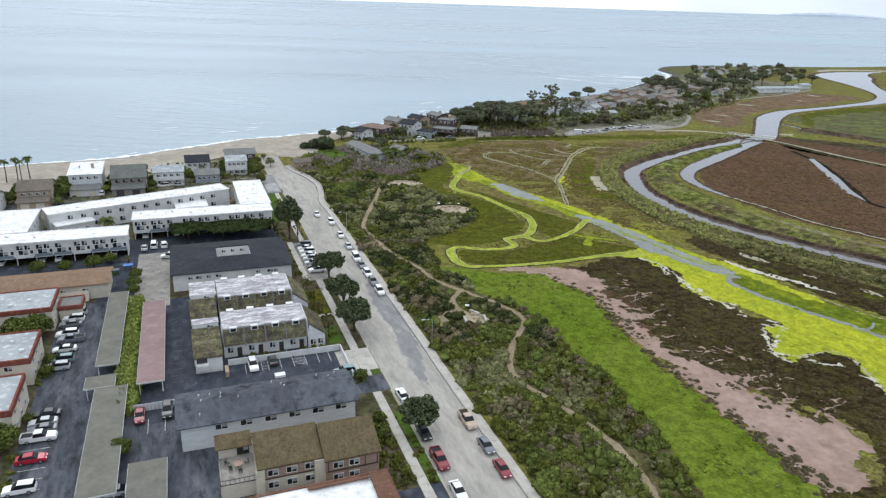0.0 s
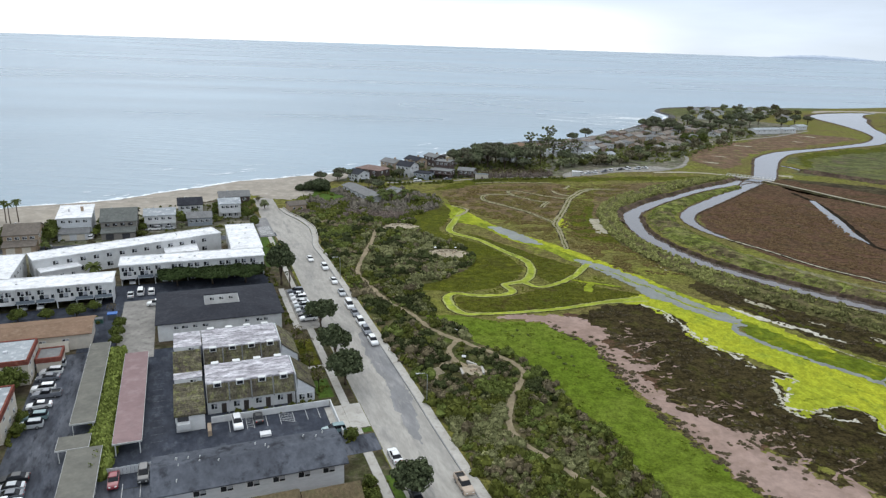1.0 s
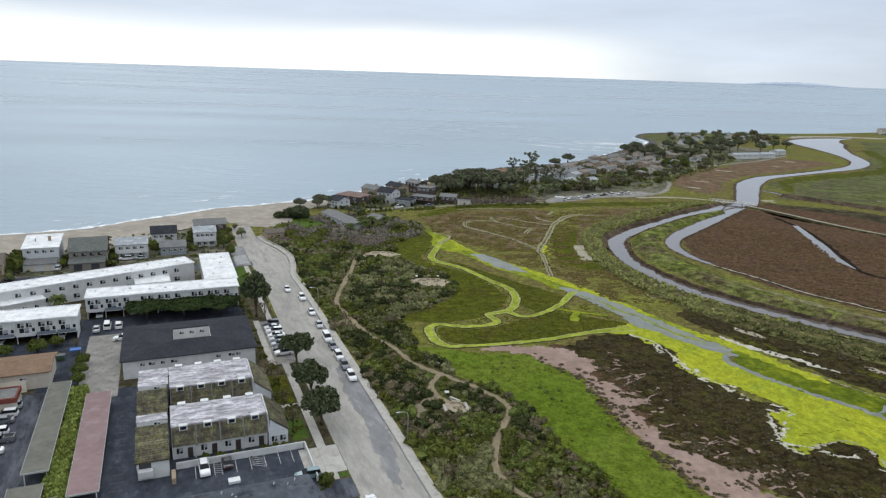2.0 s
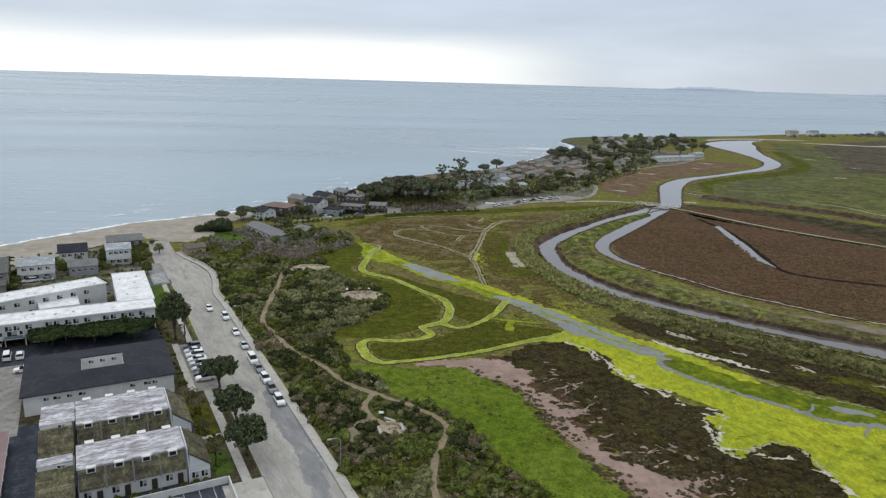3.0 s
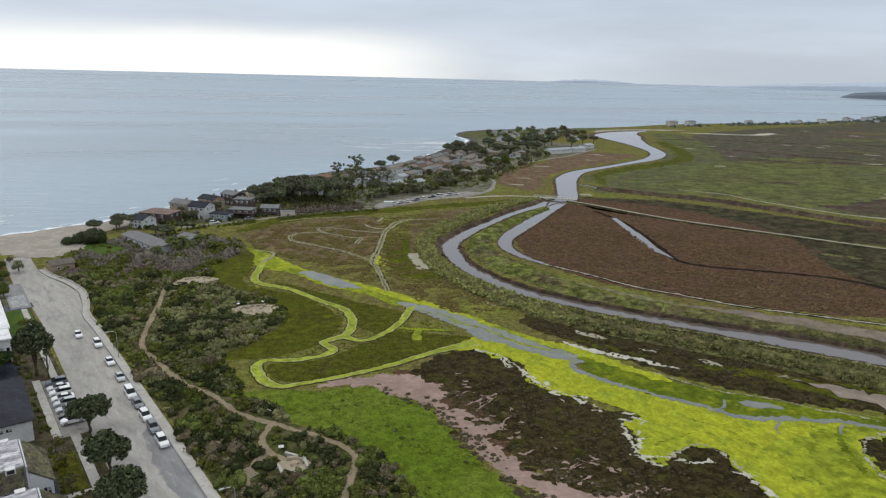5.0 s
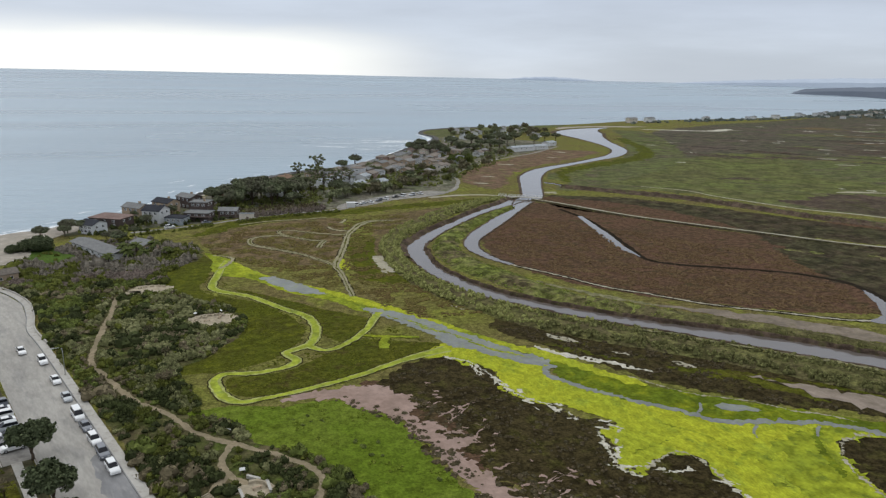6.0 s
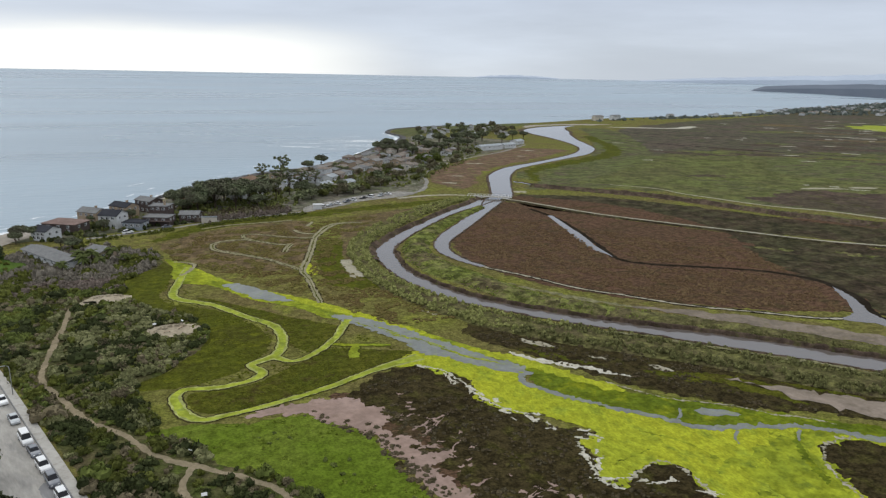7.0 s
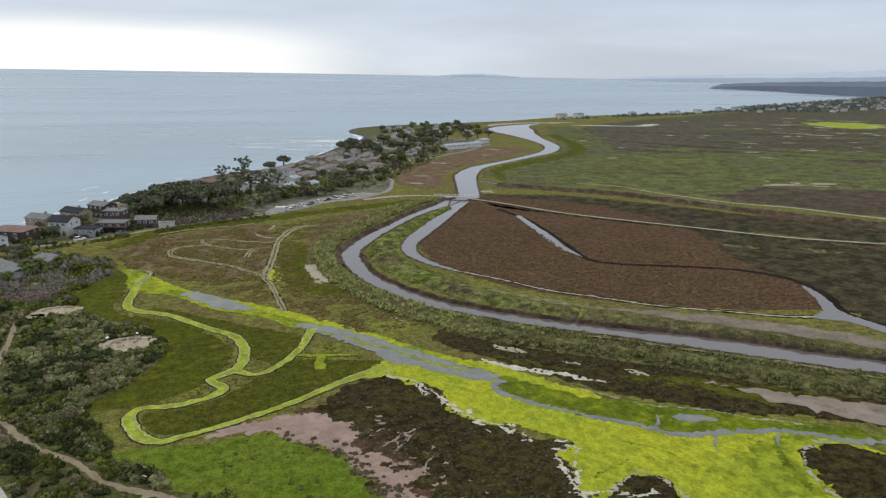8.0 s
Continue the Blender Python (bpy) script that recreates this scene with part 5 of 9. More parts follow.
L_MARSHGREEN = leaf_mat("marsh_grass_tufts", (0.084, 0.092, 0.011), (0.067, 0.070, 0.010), (0.108, 0.116, 0.013), 0.06)
L_DARKSCRUB = leaf_mat("dark_scrub_leaves", (0.041, 0.049, 0.018), (0.031, 0.036, 0.015), (0.057, 0.066, 0.024))
L_PURPLE = leaf_mat("purple_grey_twigs", (0.140, 0.110, 0.092), (0.107, 0.089, 0.071), (0.175, 0.144, 0.120))
L_TREE = leaf_mat("tree_leaves", (0.084, 0.100, 0.050), (0.060, 0.073, 0.038), (0.114, 0.130, 0.068), 0.5)
L_PINE = leaf_mat("pine_needles", (0.046, 0.066, 0.023), (0.036, 0.051, 0.019), (0.067, 0.089, 0.032), 0.5)
L_EUC = leaf_mat("eucalyptus_leaves", (0.174, 0.189, 0.097), (0.132, 0.143, 0.076), (0.232, 0.241, 0.127), 0.5)
L_PALM = leaf_mat("palm_fronds", (0.081, 0.099, 0.029), (0.062, 0.075, 0.026), (0.117, 0.125, 0.047), 0.6)
L_HEDGE = leaf_mat("hedge_leaves", (0.164, 0.194, 0.046), (0.132, 0.159, 0.038), (0.208, 0.237, 0.064), 0.5)
L_REDDISH = leaf_mat("dull_brown_leaves", (0.150, 0.132, 0.082), (0.116, 0.106, 0.062), (0.190, 0.164, 0.100), 0.5)
# leaf green greyed to imitate the haze over the far shore
L_FARTREE = leaf_mat("hazy_tree_leaves", (0.100, 0.114, 0.096), (0.078, 0.090, 0.080), (0.126, 0.138, 0.112), 0.5)
L_RED = leaf_mat("reddish_twigs", (0.071, 0.054, 0.031), (0.055, 0.048, 0.026), (0.086, 0.071, 0.043), 0.5)
M_BARK = mat("bark", (0.10, 0.075, 0.055), (0.075, 0.058, 0.045), 4.0, 0.8, bump=0.6, grain=0.3)

SCRUB = [(17.6, 60), (17.3, 84), (-1.6, 137), (-28, 207), (-41.5, 242), (-45, 256), (-50, 268), (-56, 278), (-66, 290), (-66, 318), (-64, 336), (-45, 350), (-26, 352), (-2, 334), (-1, 314), (-13, 295), (-8, 270), (8, 250), (12, 234), (2, 215), (-7, 205), (-1, 190), (-1, 181), (5.8, 173), (10, 166), (17, 161), (23.4, 153), (29, 136), (33, 127), (36, 118), (39, 109), (40.6, 97.5), (41.5, 88), (40, 60)]
SIDE = [(45.7, -60), (45.7, 118), (45.9, 128), (46.0, 142), (46.0, 232), (45.6, 246), (47.5, 258), (48.6, 272), (46.6, 285), (43.0, 297), (41.5, 307)]
TRAIL = [(34.6, 70), (34.3, 88.5), (33.7, 92.8), (31.7, 100.1), (28.1, 106.6), (24, 112.7), (19.3, 118.4), (15.9, 122.8), (15.0, 128.2), (15.7, 135.6), (18.4, 144.1), (20.0, 150.2), (18.5, 154.8), (14.1, 159.5), (10, 163.3), (2.7, 169.4), (-1.9, 174.1), (-6.9, 183), (-14, 191.5), (-17.9, 198.5), (-21.3, 206.1), (-26.4, 217), (-27.2, 229), (-26.8, 240), (-26.1, 259.3), (-26.3, 270.4)]
BRANCH = [(5.4, 168.4), (3.0, 160.6), (4.6, 155.4), (8.0, 151.5)]
BRANCH2 = [(3.6, 156.6), (0.2, 149), (-0.6, 142.5)]
patch("lawn", [(-66, 341), (-58, 345), (-51, 339), (-46, 329), (-48, 319), (-55, 319), (-62, 328)], M_LAWN, "green grass beside the low grey house", "lawn", 0.062, 1.2, 5)
patch("scrubland", SCRUB, M_SCRUBSOIL, "olive scrubland soil with dry grass", "ground", 0.04, 0.8, 5)
ribbon("trail", [(x, y, 1.35) for x, y in TRAIL], M_TRAIL, "winding bare dirt footpath", "path", 0.075, 0.7, 0.35, 3)
ribbon("trail", [(x, y, 1.3) for x, y in BRANCH], M_TRAIL, "short dirt footpath to a viewing spot", "path", 0.08, 0.7, 0.35, 3)
ribbon("trail", [(x, y, 1.6) for x, y in BRANCH2], M_TRAIL, "short dirt footpath with steps", "path", 0.085, 0.7, 0.35, 3)
CLEAR = [(8.2, 150.6, 3.0, 2.4), (2.6, 241.5, 7.4, 5.4), (-16, 277, 7.0, 4.6), (-22, 274, 3.0, 2.5)]
for k, (x, y, rx, ry) in enumerate(CLEAR):
    patch("clearing", [(x + rx * math.cos(i * 0.785), y + ry * math.sin(i * 0.785)) for i in range(8)], M_CLEARING, "bare sandy clearing in the scrub", "clearing", 0.09, 0.9, 3, 0.5, k)

px = rng.uniform((-68, 74), (44, 353), (33000, 2))
px = px[inside(px, SCRUB)]
ok = (away(px, TRAIL) > 1.7) & (away(px, BRANCH) > 1.4) & (away(px, BRANCH2) > 1.5)
for x, y, rx, ry in CLEAR:
    ok &= ((px[:, 0] - x) / rx) ** 2 + ((px[:, 1] - y) / ry) ** 2 > 1.35
kind = 0.5 * field(px, 26, 3.3) + field(px, 8, 8.1)
dens = field(px, 14, 6.6)
ok &= away(px, [tw(a, b) for a, b in SIDE]) > 1.9
# sage stands round the middle clearing; leafless purple brush below the low houses
SAGE_AREA = [(-20, 262), (-3.4, 268), (14, 236), (9, 214), (-4, 204), (-11, 190), (-19, 197), (-23, 219)]
kind += 0.24 * inside(px, SAGE_AREA) + 0.06 * (px[:, 1] < 150)
meadow_side = (px[:, 0] * 0.934 + px[:, 1] * 0.358 > 66) & (px[:, 1] < 130)
ok &= ~((dens < -0.30) & (rng.uniform(0, 1, len(px)) < 0.7)) & ~(meadow_side & (rng.uniform(0, 1, len(px)) < 0.45))
px, kind = px[ok], kind[ok]
reed = px[:, 0] * 0.15 + px[:, 1] + 9 * field(px, 12, 4.1) > 284
ok = (away(px, [(-60, 337), (-53, 326)]) > 7.5) | (rng.uniform(0, 1, len(px)) < 0.04)
px, kind, reed = px[ok], kind[ok], reed[ok]
sz = rng.uniform(0.65, 1.4, len(px)) * (1 + 0.75 * (rng.uniform(0, 1, len(px)) < 0.14))
tl = sz ** 0.8 * rng.uniform(0.7, 1.35, len(px))
pick = 0.42 * rng.uniform(-0.5, 0.5, len(px)) + 0.95 * kind
dusk = (field(px, 6.5, 12.3) + 0.25 * rng.uniform(-1, 1, len(px)) > 0.10 + 0.14 * (px[:, 1] > 205)) & (px[:, 1] > 138) & ~reed
big = rng.uniform(0, 1, len(px)) < 0.05
sz, tl = sz * (1 + 0.7 * big), tl * (1 + 0.55 * big)
twig = rng.uniform(0, 1, len(px)) < 0.07 + 0.22 * (field(px, 11, 9.4) > 0.22)
groups = (
    ("dark_scrub", dusk & ~twig, L_DARKSCRUB, "dark nearly black-green scrub"),
    ("scrub", (pick > -0.17) & (pick < 0.17) & ~reed & ~twig & ~dusk, L_SCRUB, "dense dark green coastal scrub"),
    ("sage_scrub", (pick >= 0.17) & ~reed & ~twig & ~dusk, L_SAGE, "grey-green sage scrub"),
    ("fresh_scrub", (pick <= -0.17) & ~reed & ~twig & ~dusk, L_FRESH, "fresh green shrubs"),
    ("dry_scrub", twig & ~reed, L_DRY, "dry brown scrub"),
)
for k, (nm, sel, m_, lab) in enumerate(groups):
    for near in (True, False):
        own = sel & ((px[:, 1] < 205) == near)
        bushes(nm, px[own], sz[own], tl[own], m_, lab, n=112 if near else 66, seed=20 + k)
for k, (nm, sel, m_, lab, hh) in enumerate((("bare_thicket", reed & (pick > -0.05) & (px[:, 1] > 300), L_GREY, "leafless grey thicket", 1.4), ("brush", reed & (pick > -0.05) & (px[:, 1] <= 300), L_PURPLE, "leafless purple-brown brush", 0.9), ("thicket", reed & (pick <= -0.05), L_SCRUB, "green thicket beside the houses", 1.1))):
    bushes(nm, px[sel], sz[sel] * 0.95, tl[sel] * hh, m_, lab, n=38, seed=40 + k)


def along(line, n, spread, r):
    c = spline(line, 1.0)
    i = r.integers(0, len(c), n)
    d = np.gradient(c[:, :2], axis=0)
    d /= np.linalg.norm(d, axis=1)[:, None]
    off = r.uniform(-1, 1, n)
    o = off * c[i, 2] / 2 * spread
    return np.stack([c[i, 0] - d[i, 1] * o, c[i, 1] + d[i, 0] * o], 1), off


for k, (line, n, spread, lab, zz, s0) in enumerate(((LEVEE_OUT, 3700, 0.98, "grey-olive shrubs on the levee", 0.75, 1.22), (LEVEE_IN, 4200, 0.98, "scattered shrubs on the inner levee", 0.8, 0.55), (LEVEE_FAR, 1700, 0.95, "low shrubs on the far levee", 0.9, 1.0), (LEVEE_PATH, 260, 1.0, "low shrubs beside the track", 0.3, 0.55))):
    p, off = along(line, n, spread, rng)
    if k == 0:
        d2 = np.abs(off)
        keep = (d2 > 0.24) & (d2 < 0.92) & ((off < 0.24) | (off > 0.40)) | (rng.uniform(0, 1, len(p)) < 0.16)
        p, off = p[keep], off[keep]
    if k == 2:
        p, off = p[off > 0.1], off[off > 0.1]
    ok = field(p, 7, k + 2.2) > (-0.5 if k == 0 else -0.12)
    p, off = p[ok], off[ok]
    s = rng.uniform(0.55, 1.15, len(p)) * s0
    tall, zb = s * (1.35 if k == 0 else 1.1), zz * (1 - np.abs(off) ** 2)
    near = p[:, 1] + field(p, 14, 8.8) * 30 < 205
    for sel, m_, word in ((near, L_LEVEEDARK, "dull "), (~near, (L_LEVEE, L_LEVEEGREEN, L_THICK, L_LEVEE)[k], "")):
        if sel.any():
            bushes("levee_shrubs", p[sel], s[sel], tall[sel], m_, word + lab, zb[sel], n=(24, 18, 12, 24)[k], seed=60 + k)

# low tufts of marsh plants that break up the flats
pt = rng.uniform((0, 60), (190, 300), (52000, 2))
edge = field(pt, 5, 1.7)
MEADOW_AREA = [(-4, 182), (15, 181), (28, 179), (38, 167), (41, 150), (46, 130), (55, 109), (60, 90), (61, 70), (41, 70), (39, 109), (29, 136), (17, 161), (6, 173)]
DARK_AREA = [(60, 197), (66, 190), (68, 178), (76, 160), (82, 151), (76, 146), (75, 138), (84, 132), (90, 122), (95, 66), (64, 66), (66, 90), (77, 98), (79, 108), (67, 121), (54, 137), (51, 146), (53, 156), (45, 174), (41, 186), (50, 195)]
LEVEE_FOOT_AREA = [(92, 190), (107, 165), (142, 138), (170, 118), (172, 136), (124, 184), (88, 222), (80, 214)]
ISLAND_AREA = [(-8, 270), (2, 290), (10, 272), (34, 244), (48, 228), (62, 204), (50, 198), (10, 187), (4, 203), (12, 234)]
for k, (poly, m_, lab, cat, s0, h0) in enumerate((
        (MEADOW_AREA, L_GRASS, "tufts of meadow grass", "grass", 0.42, 0.5),
        (DARK_AREA, L_RED, "tufts of dark marsh plants", "marsh plants", 0.5, 0.42),
        (LEVEE_FOOT_AREA, L_RED, "tufts of dark marsh plants", "marsh plants", 0.55, 0.42),
        (ISLAND_AREA, L_MARSHGREEN, "tufts of olive marsh plants", "marsh plants", 0.42, 0.3))):
    sel = inside(pt, poly) & (edge > -0.05)
    if k == 3:
        sel &= (away(pt, CREEK1) > 2.4) & (away(pt, CREEK2) > 2.2) & (away(pt, SPUR) > 1.6) & (away(pt, SPUR2) > 2.2)
    if k == 0:
        sel &= edge > 0.28
    if k == 2:
        sel &= away(pt, [(130, 162), (137, 155), (144, 146), (154, 135), (175, 116)]) > 6
    q = pt[sel]
    if k in (1, 2):
        q = q[::2]
    s = rng.uniform(0.6, 1.3, len(q)) * s0
    bushes("tufts", q, s, s * h0 * 2, m_, lab, n=9, category=cat, seed=80 + k)
# clumps of pickleweed over the wide flats
pw = rng.uniform((100, 160), (300, 400), (42000, 2))
sel = inside(pw, [(124, 330), (160, 376), (186, 362), (196, 341), (212, 300), (244, 262), (290, 226), (300, 190), (232, 172), (214, 186), (180, 202), (140, 233), (123, 260), (116, 296)]) & (away(pw, TRIB) > 4.4) & (away(pw, DITCH) > 2.4) & (away(pw, CH_EAST) > 7.5) & (away(pw, [(210, 180), (205, 172), (214, 195), (221, 208)]) > 7.0) & (field(pw, 6, 2.9) > -0.1) & (pw[:, 0] * 0.8 + pw[:, 1] * 0.6 < 345)
sel &= ~inside(pw, [(262, 330), (250, 295), (230, 252), (223, 222), (214, 190), (209, 150), (330, 150), (304, 236)])
q = pw[sel][:8500]
s = rng.uniform(0.5, 1.1, len(q))
bushes("pickleweed", q, s, s * 0.45, L_BROWNWEED, "brown pickleweed clumps on the flat", z=np.full(len(q), 0.03), n=6, category="marsh plants", seed=84)
pw = rng.uniform((-5, 150), (180, 400), (60000, 2))
sel = inside(pw, [(0, 340), (20, 364), (66, 374), (104, 384), (96, 360), (74, 336), (62, 300), (68, 262), (84, 226), (118, 186), (160, 142), (150, 134), (118, 156), (96, 184), (76, 206), (54, 240), (24, 292), (4, 318)]) & (field(pw, 6, 5.9) > -0.05) & (pw[:, 1] > 226)
for c in LOOPS:
    sel[sel] &= away(pw[sel], c) > 2.0
q = pw[sel][:7500]
s = rng.uniform(0.45, 1.0, len(q))
bushes("pickleweed", q, s, s * 0.45, L_OLIVEWEED, "olive and brown pickleweed clumps", z=np.full(len(q), 0.03), n=6, category="marsh plants", seed=85)
# dark clumps on the mud flat's edges
sp = []
for (x0, y0), (x1, y1), n in (((30, 178), (40, 164), 40), ((40, 164), (45, 142), 60), ((46, 138), (56, 108), 70), ((56, 106), (62, 92), 70), ((45, 176), (50, 156), 20), ((52, 142), (66, 124), 40), ((60, 124), (70, 112), 24)):
    t = rng.uniform(0, 1, (n, 1))
    sp.append(np.array([[x0, y0]]) * (1 - t) + np.array([[x1, y1]]) * t + rng.normal(0, 1.3, (n, 2)))
sp = np.repeat(np.concatenate(sp), 2, axis=0)
sp = sp + rng.normal(0, 1.0, sp.shape)
sp = sp[~inside(sp, MEADOW_AREA)]
s = rng.uniform(0.3, 1.0, len(sp))
bushes("mud_flat_clumps", sp, s, s * 0.35, L_RED, "dark clumps of plants on the mud", z=np.full(len(sp), 0.06), n=11, category="marsh plants", seed=90)
mp_ = rng.uniform((0, 80), (60, 182), (900, 2))
mp_ = mp_[inside(mp_, [(-2, 181), (26, 177), (36, 166), (39, 150), (44, 130), (52, 109), (56, 92), (44, 90), (40, 109), (30, 136), (18, 161), (7, 173)]) & (field(mp_, 9, 4.4) > 0.34)]
s = rng.uniform(0.35, 0.9, len(mp_))
bushes("meadow_shrubs", mp_, s, s * 0.9, L_FRESH, "small olive shrubs in the meadow", n=40, seed=95)

# ---- town: paving ----
PAVE = 0.06


def slab(name, rect, material, label, category, z=PAVE):
    a0, a1, b0, b1 = rect
    return patch(name, [tw(a0, b0), tw(a1, b0), tw(a1, b1), tw(a0, b1)], material, label, category, z, 0, smooth=False)


lot_west = slab("parking_lot", (-30.6, -12.6, 60, 172.5), M_ASPHALT2, "worn dark asphalt lane with parking bays", "parking lot")
lot_mid = slab("parking_lot", (-12.55, 27.4, 114.7, 170), M_ASPHALT, "dark asphalt parking lot with white bays", "parking lot", PAVE + 0.004)
slab("parking_lot", (-12.55, 5, 60, 114.6), M_ASPHALT2, "patched grey asphalt yard", "parking lot", PAVE + 0.002)
slab("driveway", (-15.4, -7.0, 166, 205), M_DRIVE, "pale concrete driveway between buildings", "driveway", PAVE + 0.008)
slab("driveway", (-24, -15.6, 172.7, 205), M_ASPHALT, "dark asphalt yard with waste containers", "driveway", PAVE + 0.004)
slab("parking_lot", (-60, 25, 196, 204.5), M_ASPHALT, "dark asphalt in front of the carports", "parking lot", PAVE)
slab("parking_lot", (-24, 25, 204.6, 219), M_ASPHALT, "dark asphalt under the carports", "parking lot", PAVE)
slab("driveway", (25, 33.3, 113, 119), M_ASPHALT2, "asphalt driveway onto the street", "driveway", PAVE + 0.006)
slab("driveway", (26, 33.3, 121.5, 131), M_WALK, "concrete driveway onto the street", "driveway", PAVE + 0.006)
slab("driveway", (24.4, 33.3, 60, 84), M_ASPHALT, "dark asphalt driveway onto the street", "driveway", PAVE + 0.006)
slab("garden_bed", (24.75, 29.5, 132.6, 171.6), M_SOIL, "bare brown garden soil beside the townhouses", "garden", PAVE + 0.012)
slab("lawn", (25.3, 29.2, 150.8, 166.0), M_OLIVE, "thin olive grass beside the townhouses", "lawn", PAVE + 0.02)
slab("lawn", (25.7, 29.0, 135.0, 143.6), M_LAWN, "small green lawn beside the townhouses", "lawn", PAVE + 0.02)
slab("garden_path", (24.76, 29.5, 149.2, 150.4), M_WALK, "narrow concrete path to the pavement", "path", PAVE + 0.026)
slab("lawn", (26, 32.6, 226, 262), M_LAWN, "green lawn beside the white apartments", "lawn", PAVE)
slab("lawn", (31.5, 33.2, 84.5, 92), M_LAWN, "grass verge beside the street", "lawn", PAVE + 0.02)
slab("lawn", (31.5, 33.2, 94, 105), M_LAWN, "grass verge beside the street", "lawn", PAVE + 0.02)
slab("lawn", (31.3, 33.2, 119.6, 121.2), M_LAWN, "grass verge beside the street", "lawn", PAVE + 0.02)
slab("parking_strip", (28.3, 33.4, 172, 203), M_DRIVE, "pale concrete parking strip beside the street", "parking lot", PAVE)
slab("lane", (-90, 34, 262.5, 268), M_ASPHALT2, "narrow asphalt lane behind the beach houses", "road", PAVE)
slab("crosswalk_pad", (28, 33.5, 263, 292), M_PATCHED, "grey asphalt with white hatching at the street's end", "pavement", PAVE + 0.01)


def kerb_box(name, a0, a1, b0, b1, h, material, label, category):
    ob = mesh_ob(name, *(lambda g: (g.v, g.f))(Geo().box(a0, a1, b0, b1, 0, h)), material)
    ob.matrix_world = TOWN
    return tagged(ob, label, category, "", "structure")


kerb_box("pavement", 29.6, 31.3, -60, 112.8, 0.15, M_WALK, "pale concrete pavement beside the street", "pavement")
kerb_box("pavement", 29.6, 31.3, 119.2, 172, 0.15, M_WALK, "pale concrete pavement beside the street", "pavement")
kerb_box("pavement", 26.6, 28.2, 172, 204, 0.15, M_WALK, "pale concrete pavement beside the parking strip", "pavement")
kerb_box("pavement", 30.5, 32.0, 204, 262, 0.15, M_WALK, "pale concrete pavement beside the street", "pavement")
kerb_box("kerb", 33.2, 33.4, -60, 112.8, 0.17, M_WALK, "low concrete kerb", "kerb")
kerb_box("kerb", 33.2, 33.4, 131, 172, 0.17, M_WALK, "low concrete kerb", "kerb")

# raised pavement and low wall along the marsh side of the street
ribbon("pavement", [(*tw(a, b), 1.9) for a, b in SIDE], M_WALK, "pale concrete pavement along the marsh side", "pavement", 0.17, 1.5)
ribbon("kerb", [(*tw(a - 1.0, b), 0.22) for a, b in SIDE], M_PATCHED, "dark stained kerb and gutter", "kerb", 0.06, 1.5, 0, 8, [(-1, 0), (-0.9, 0.16), (0.9, 0.16), (1, 0)])
ribbon("sea_wall", [(*tw(a + 1.05, b), 0.3) for a, b in SIDE[4:]], M_WALK, "low pale concrete wall beside the pavement", "wall", 0.0, 1.5, 0, 8, [(-1, 0), (-1, 0.62), (1, 0.62), (1, 0)])

# ---- town: buildings ----
W_WHITE = mat("white_render", (0.60, 0.60, 0.59), (0.52, 0.52, 0.51), 1.5, 0.4, rough=0.8, bump=0.05, grain=0.05)
W_GREY = mat("pale_grey_siding", (0.56, 0.57, 0.58), (0.50, 0.51, 0.52), 1.5, 0.4, rough=0.8, bump=0.08, grain=0.06, stretch=(1, 1, 6))
W_CREAM = mat("cream_render", (0.56, 0.51, 0.43), (0.49, 0.45, 0.38), 1.5, 0.4, rough=0.8, bump=0.05, grain=0.06)
W_TAN = mat("tan_siding", (0.36, 0.28, 0.20), (0.31, 0.24, 0.17), 1.5, 0.4, rough=0.8, bump=0.08, grain=0.08, stretch=(1, 1, 6))
W_PINK = mat("dusty_brown_siding", (0.33, 0.235, 0.190), (0.29, 0.205, 0.165), 1.5, 0.4, rough=0.8, bump=0.08, grain=0.08, stretch=(1, 1, 6))
W_DARK = mat("dark_wood_siding", (0.098, 0.076, 0.068), (0.078, 0.060, 0.054), 1.5, 0.4, rough=0.8, bump=0.08, grain=0.1)
W_BLUE = mat("blue_grey_siding", (0.27, 0.295, 0.32), (0.24, 0.262, 0.285), 1.5, 0.4, rough=0.8, bump=0.05, grain=0.06)
R_WHITE = mat("white_roof_membrane", (0.72, 0.72, 0.715), (0.66, 0.66, 0.655), 1.2, 0.15, (0.52, 0.515, 0.505), rough=0.7, bump=0.1, grain=0.10, mid=0.08)
R_WORN = mat("worn_white_roof", (0.486, 0.472, 0.488), (0.333, 0.316, 0.331), 2.4, 0.42, (0.184, 0.174, 0.184), rough=0.8, bump=0.15, grain=0.3, mid=0.28, stretch=(0.55, 1.5, 1), turn=20.97)
R_PALE = mat("pale_grey_roof", (0.34, 0.36, 0.37), (0.28, 0.30, 0.31), 0.8, 0.2, (0.50, 0.51, 0.52), rough=0.8, bump=0.1, grain=0.08)
R_SLATE = mat("dark_shingle_roof", (0.043, 0.045, 0.052), (0.036, 0.037, 0.043), 2.0, 0.2, (0.052, 0.053, 0.060), rough=0.85, bump=0.3, grain=0.15)
R_STREAK = mat("streaked_grey_roof", (0.092, 0.099, 0.114), (0.074, 0.079, 0.092), 1.0, 0.11, (0.036, 0.038, 0.044), rough=0.85, bump=0.2, grain=0.2, mid=0.1, stretch=(1.0, 0.7, 1), turn=20.97)
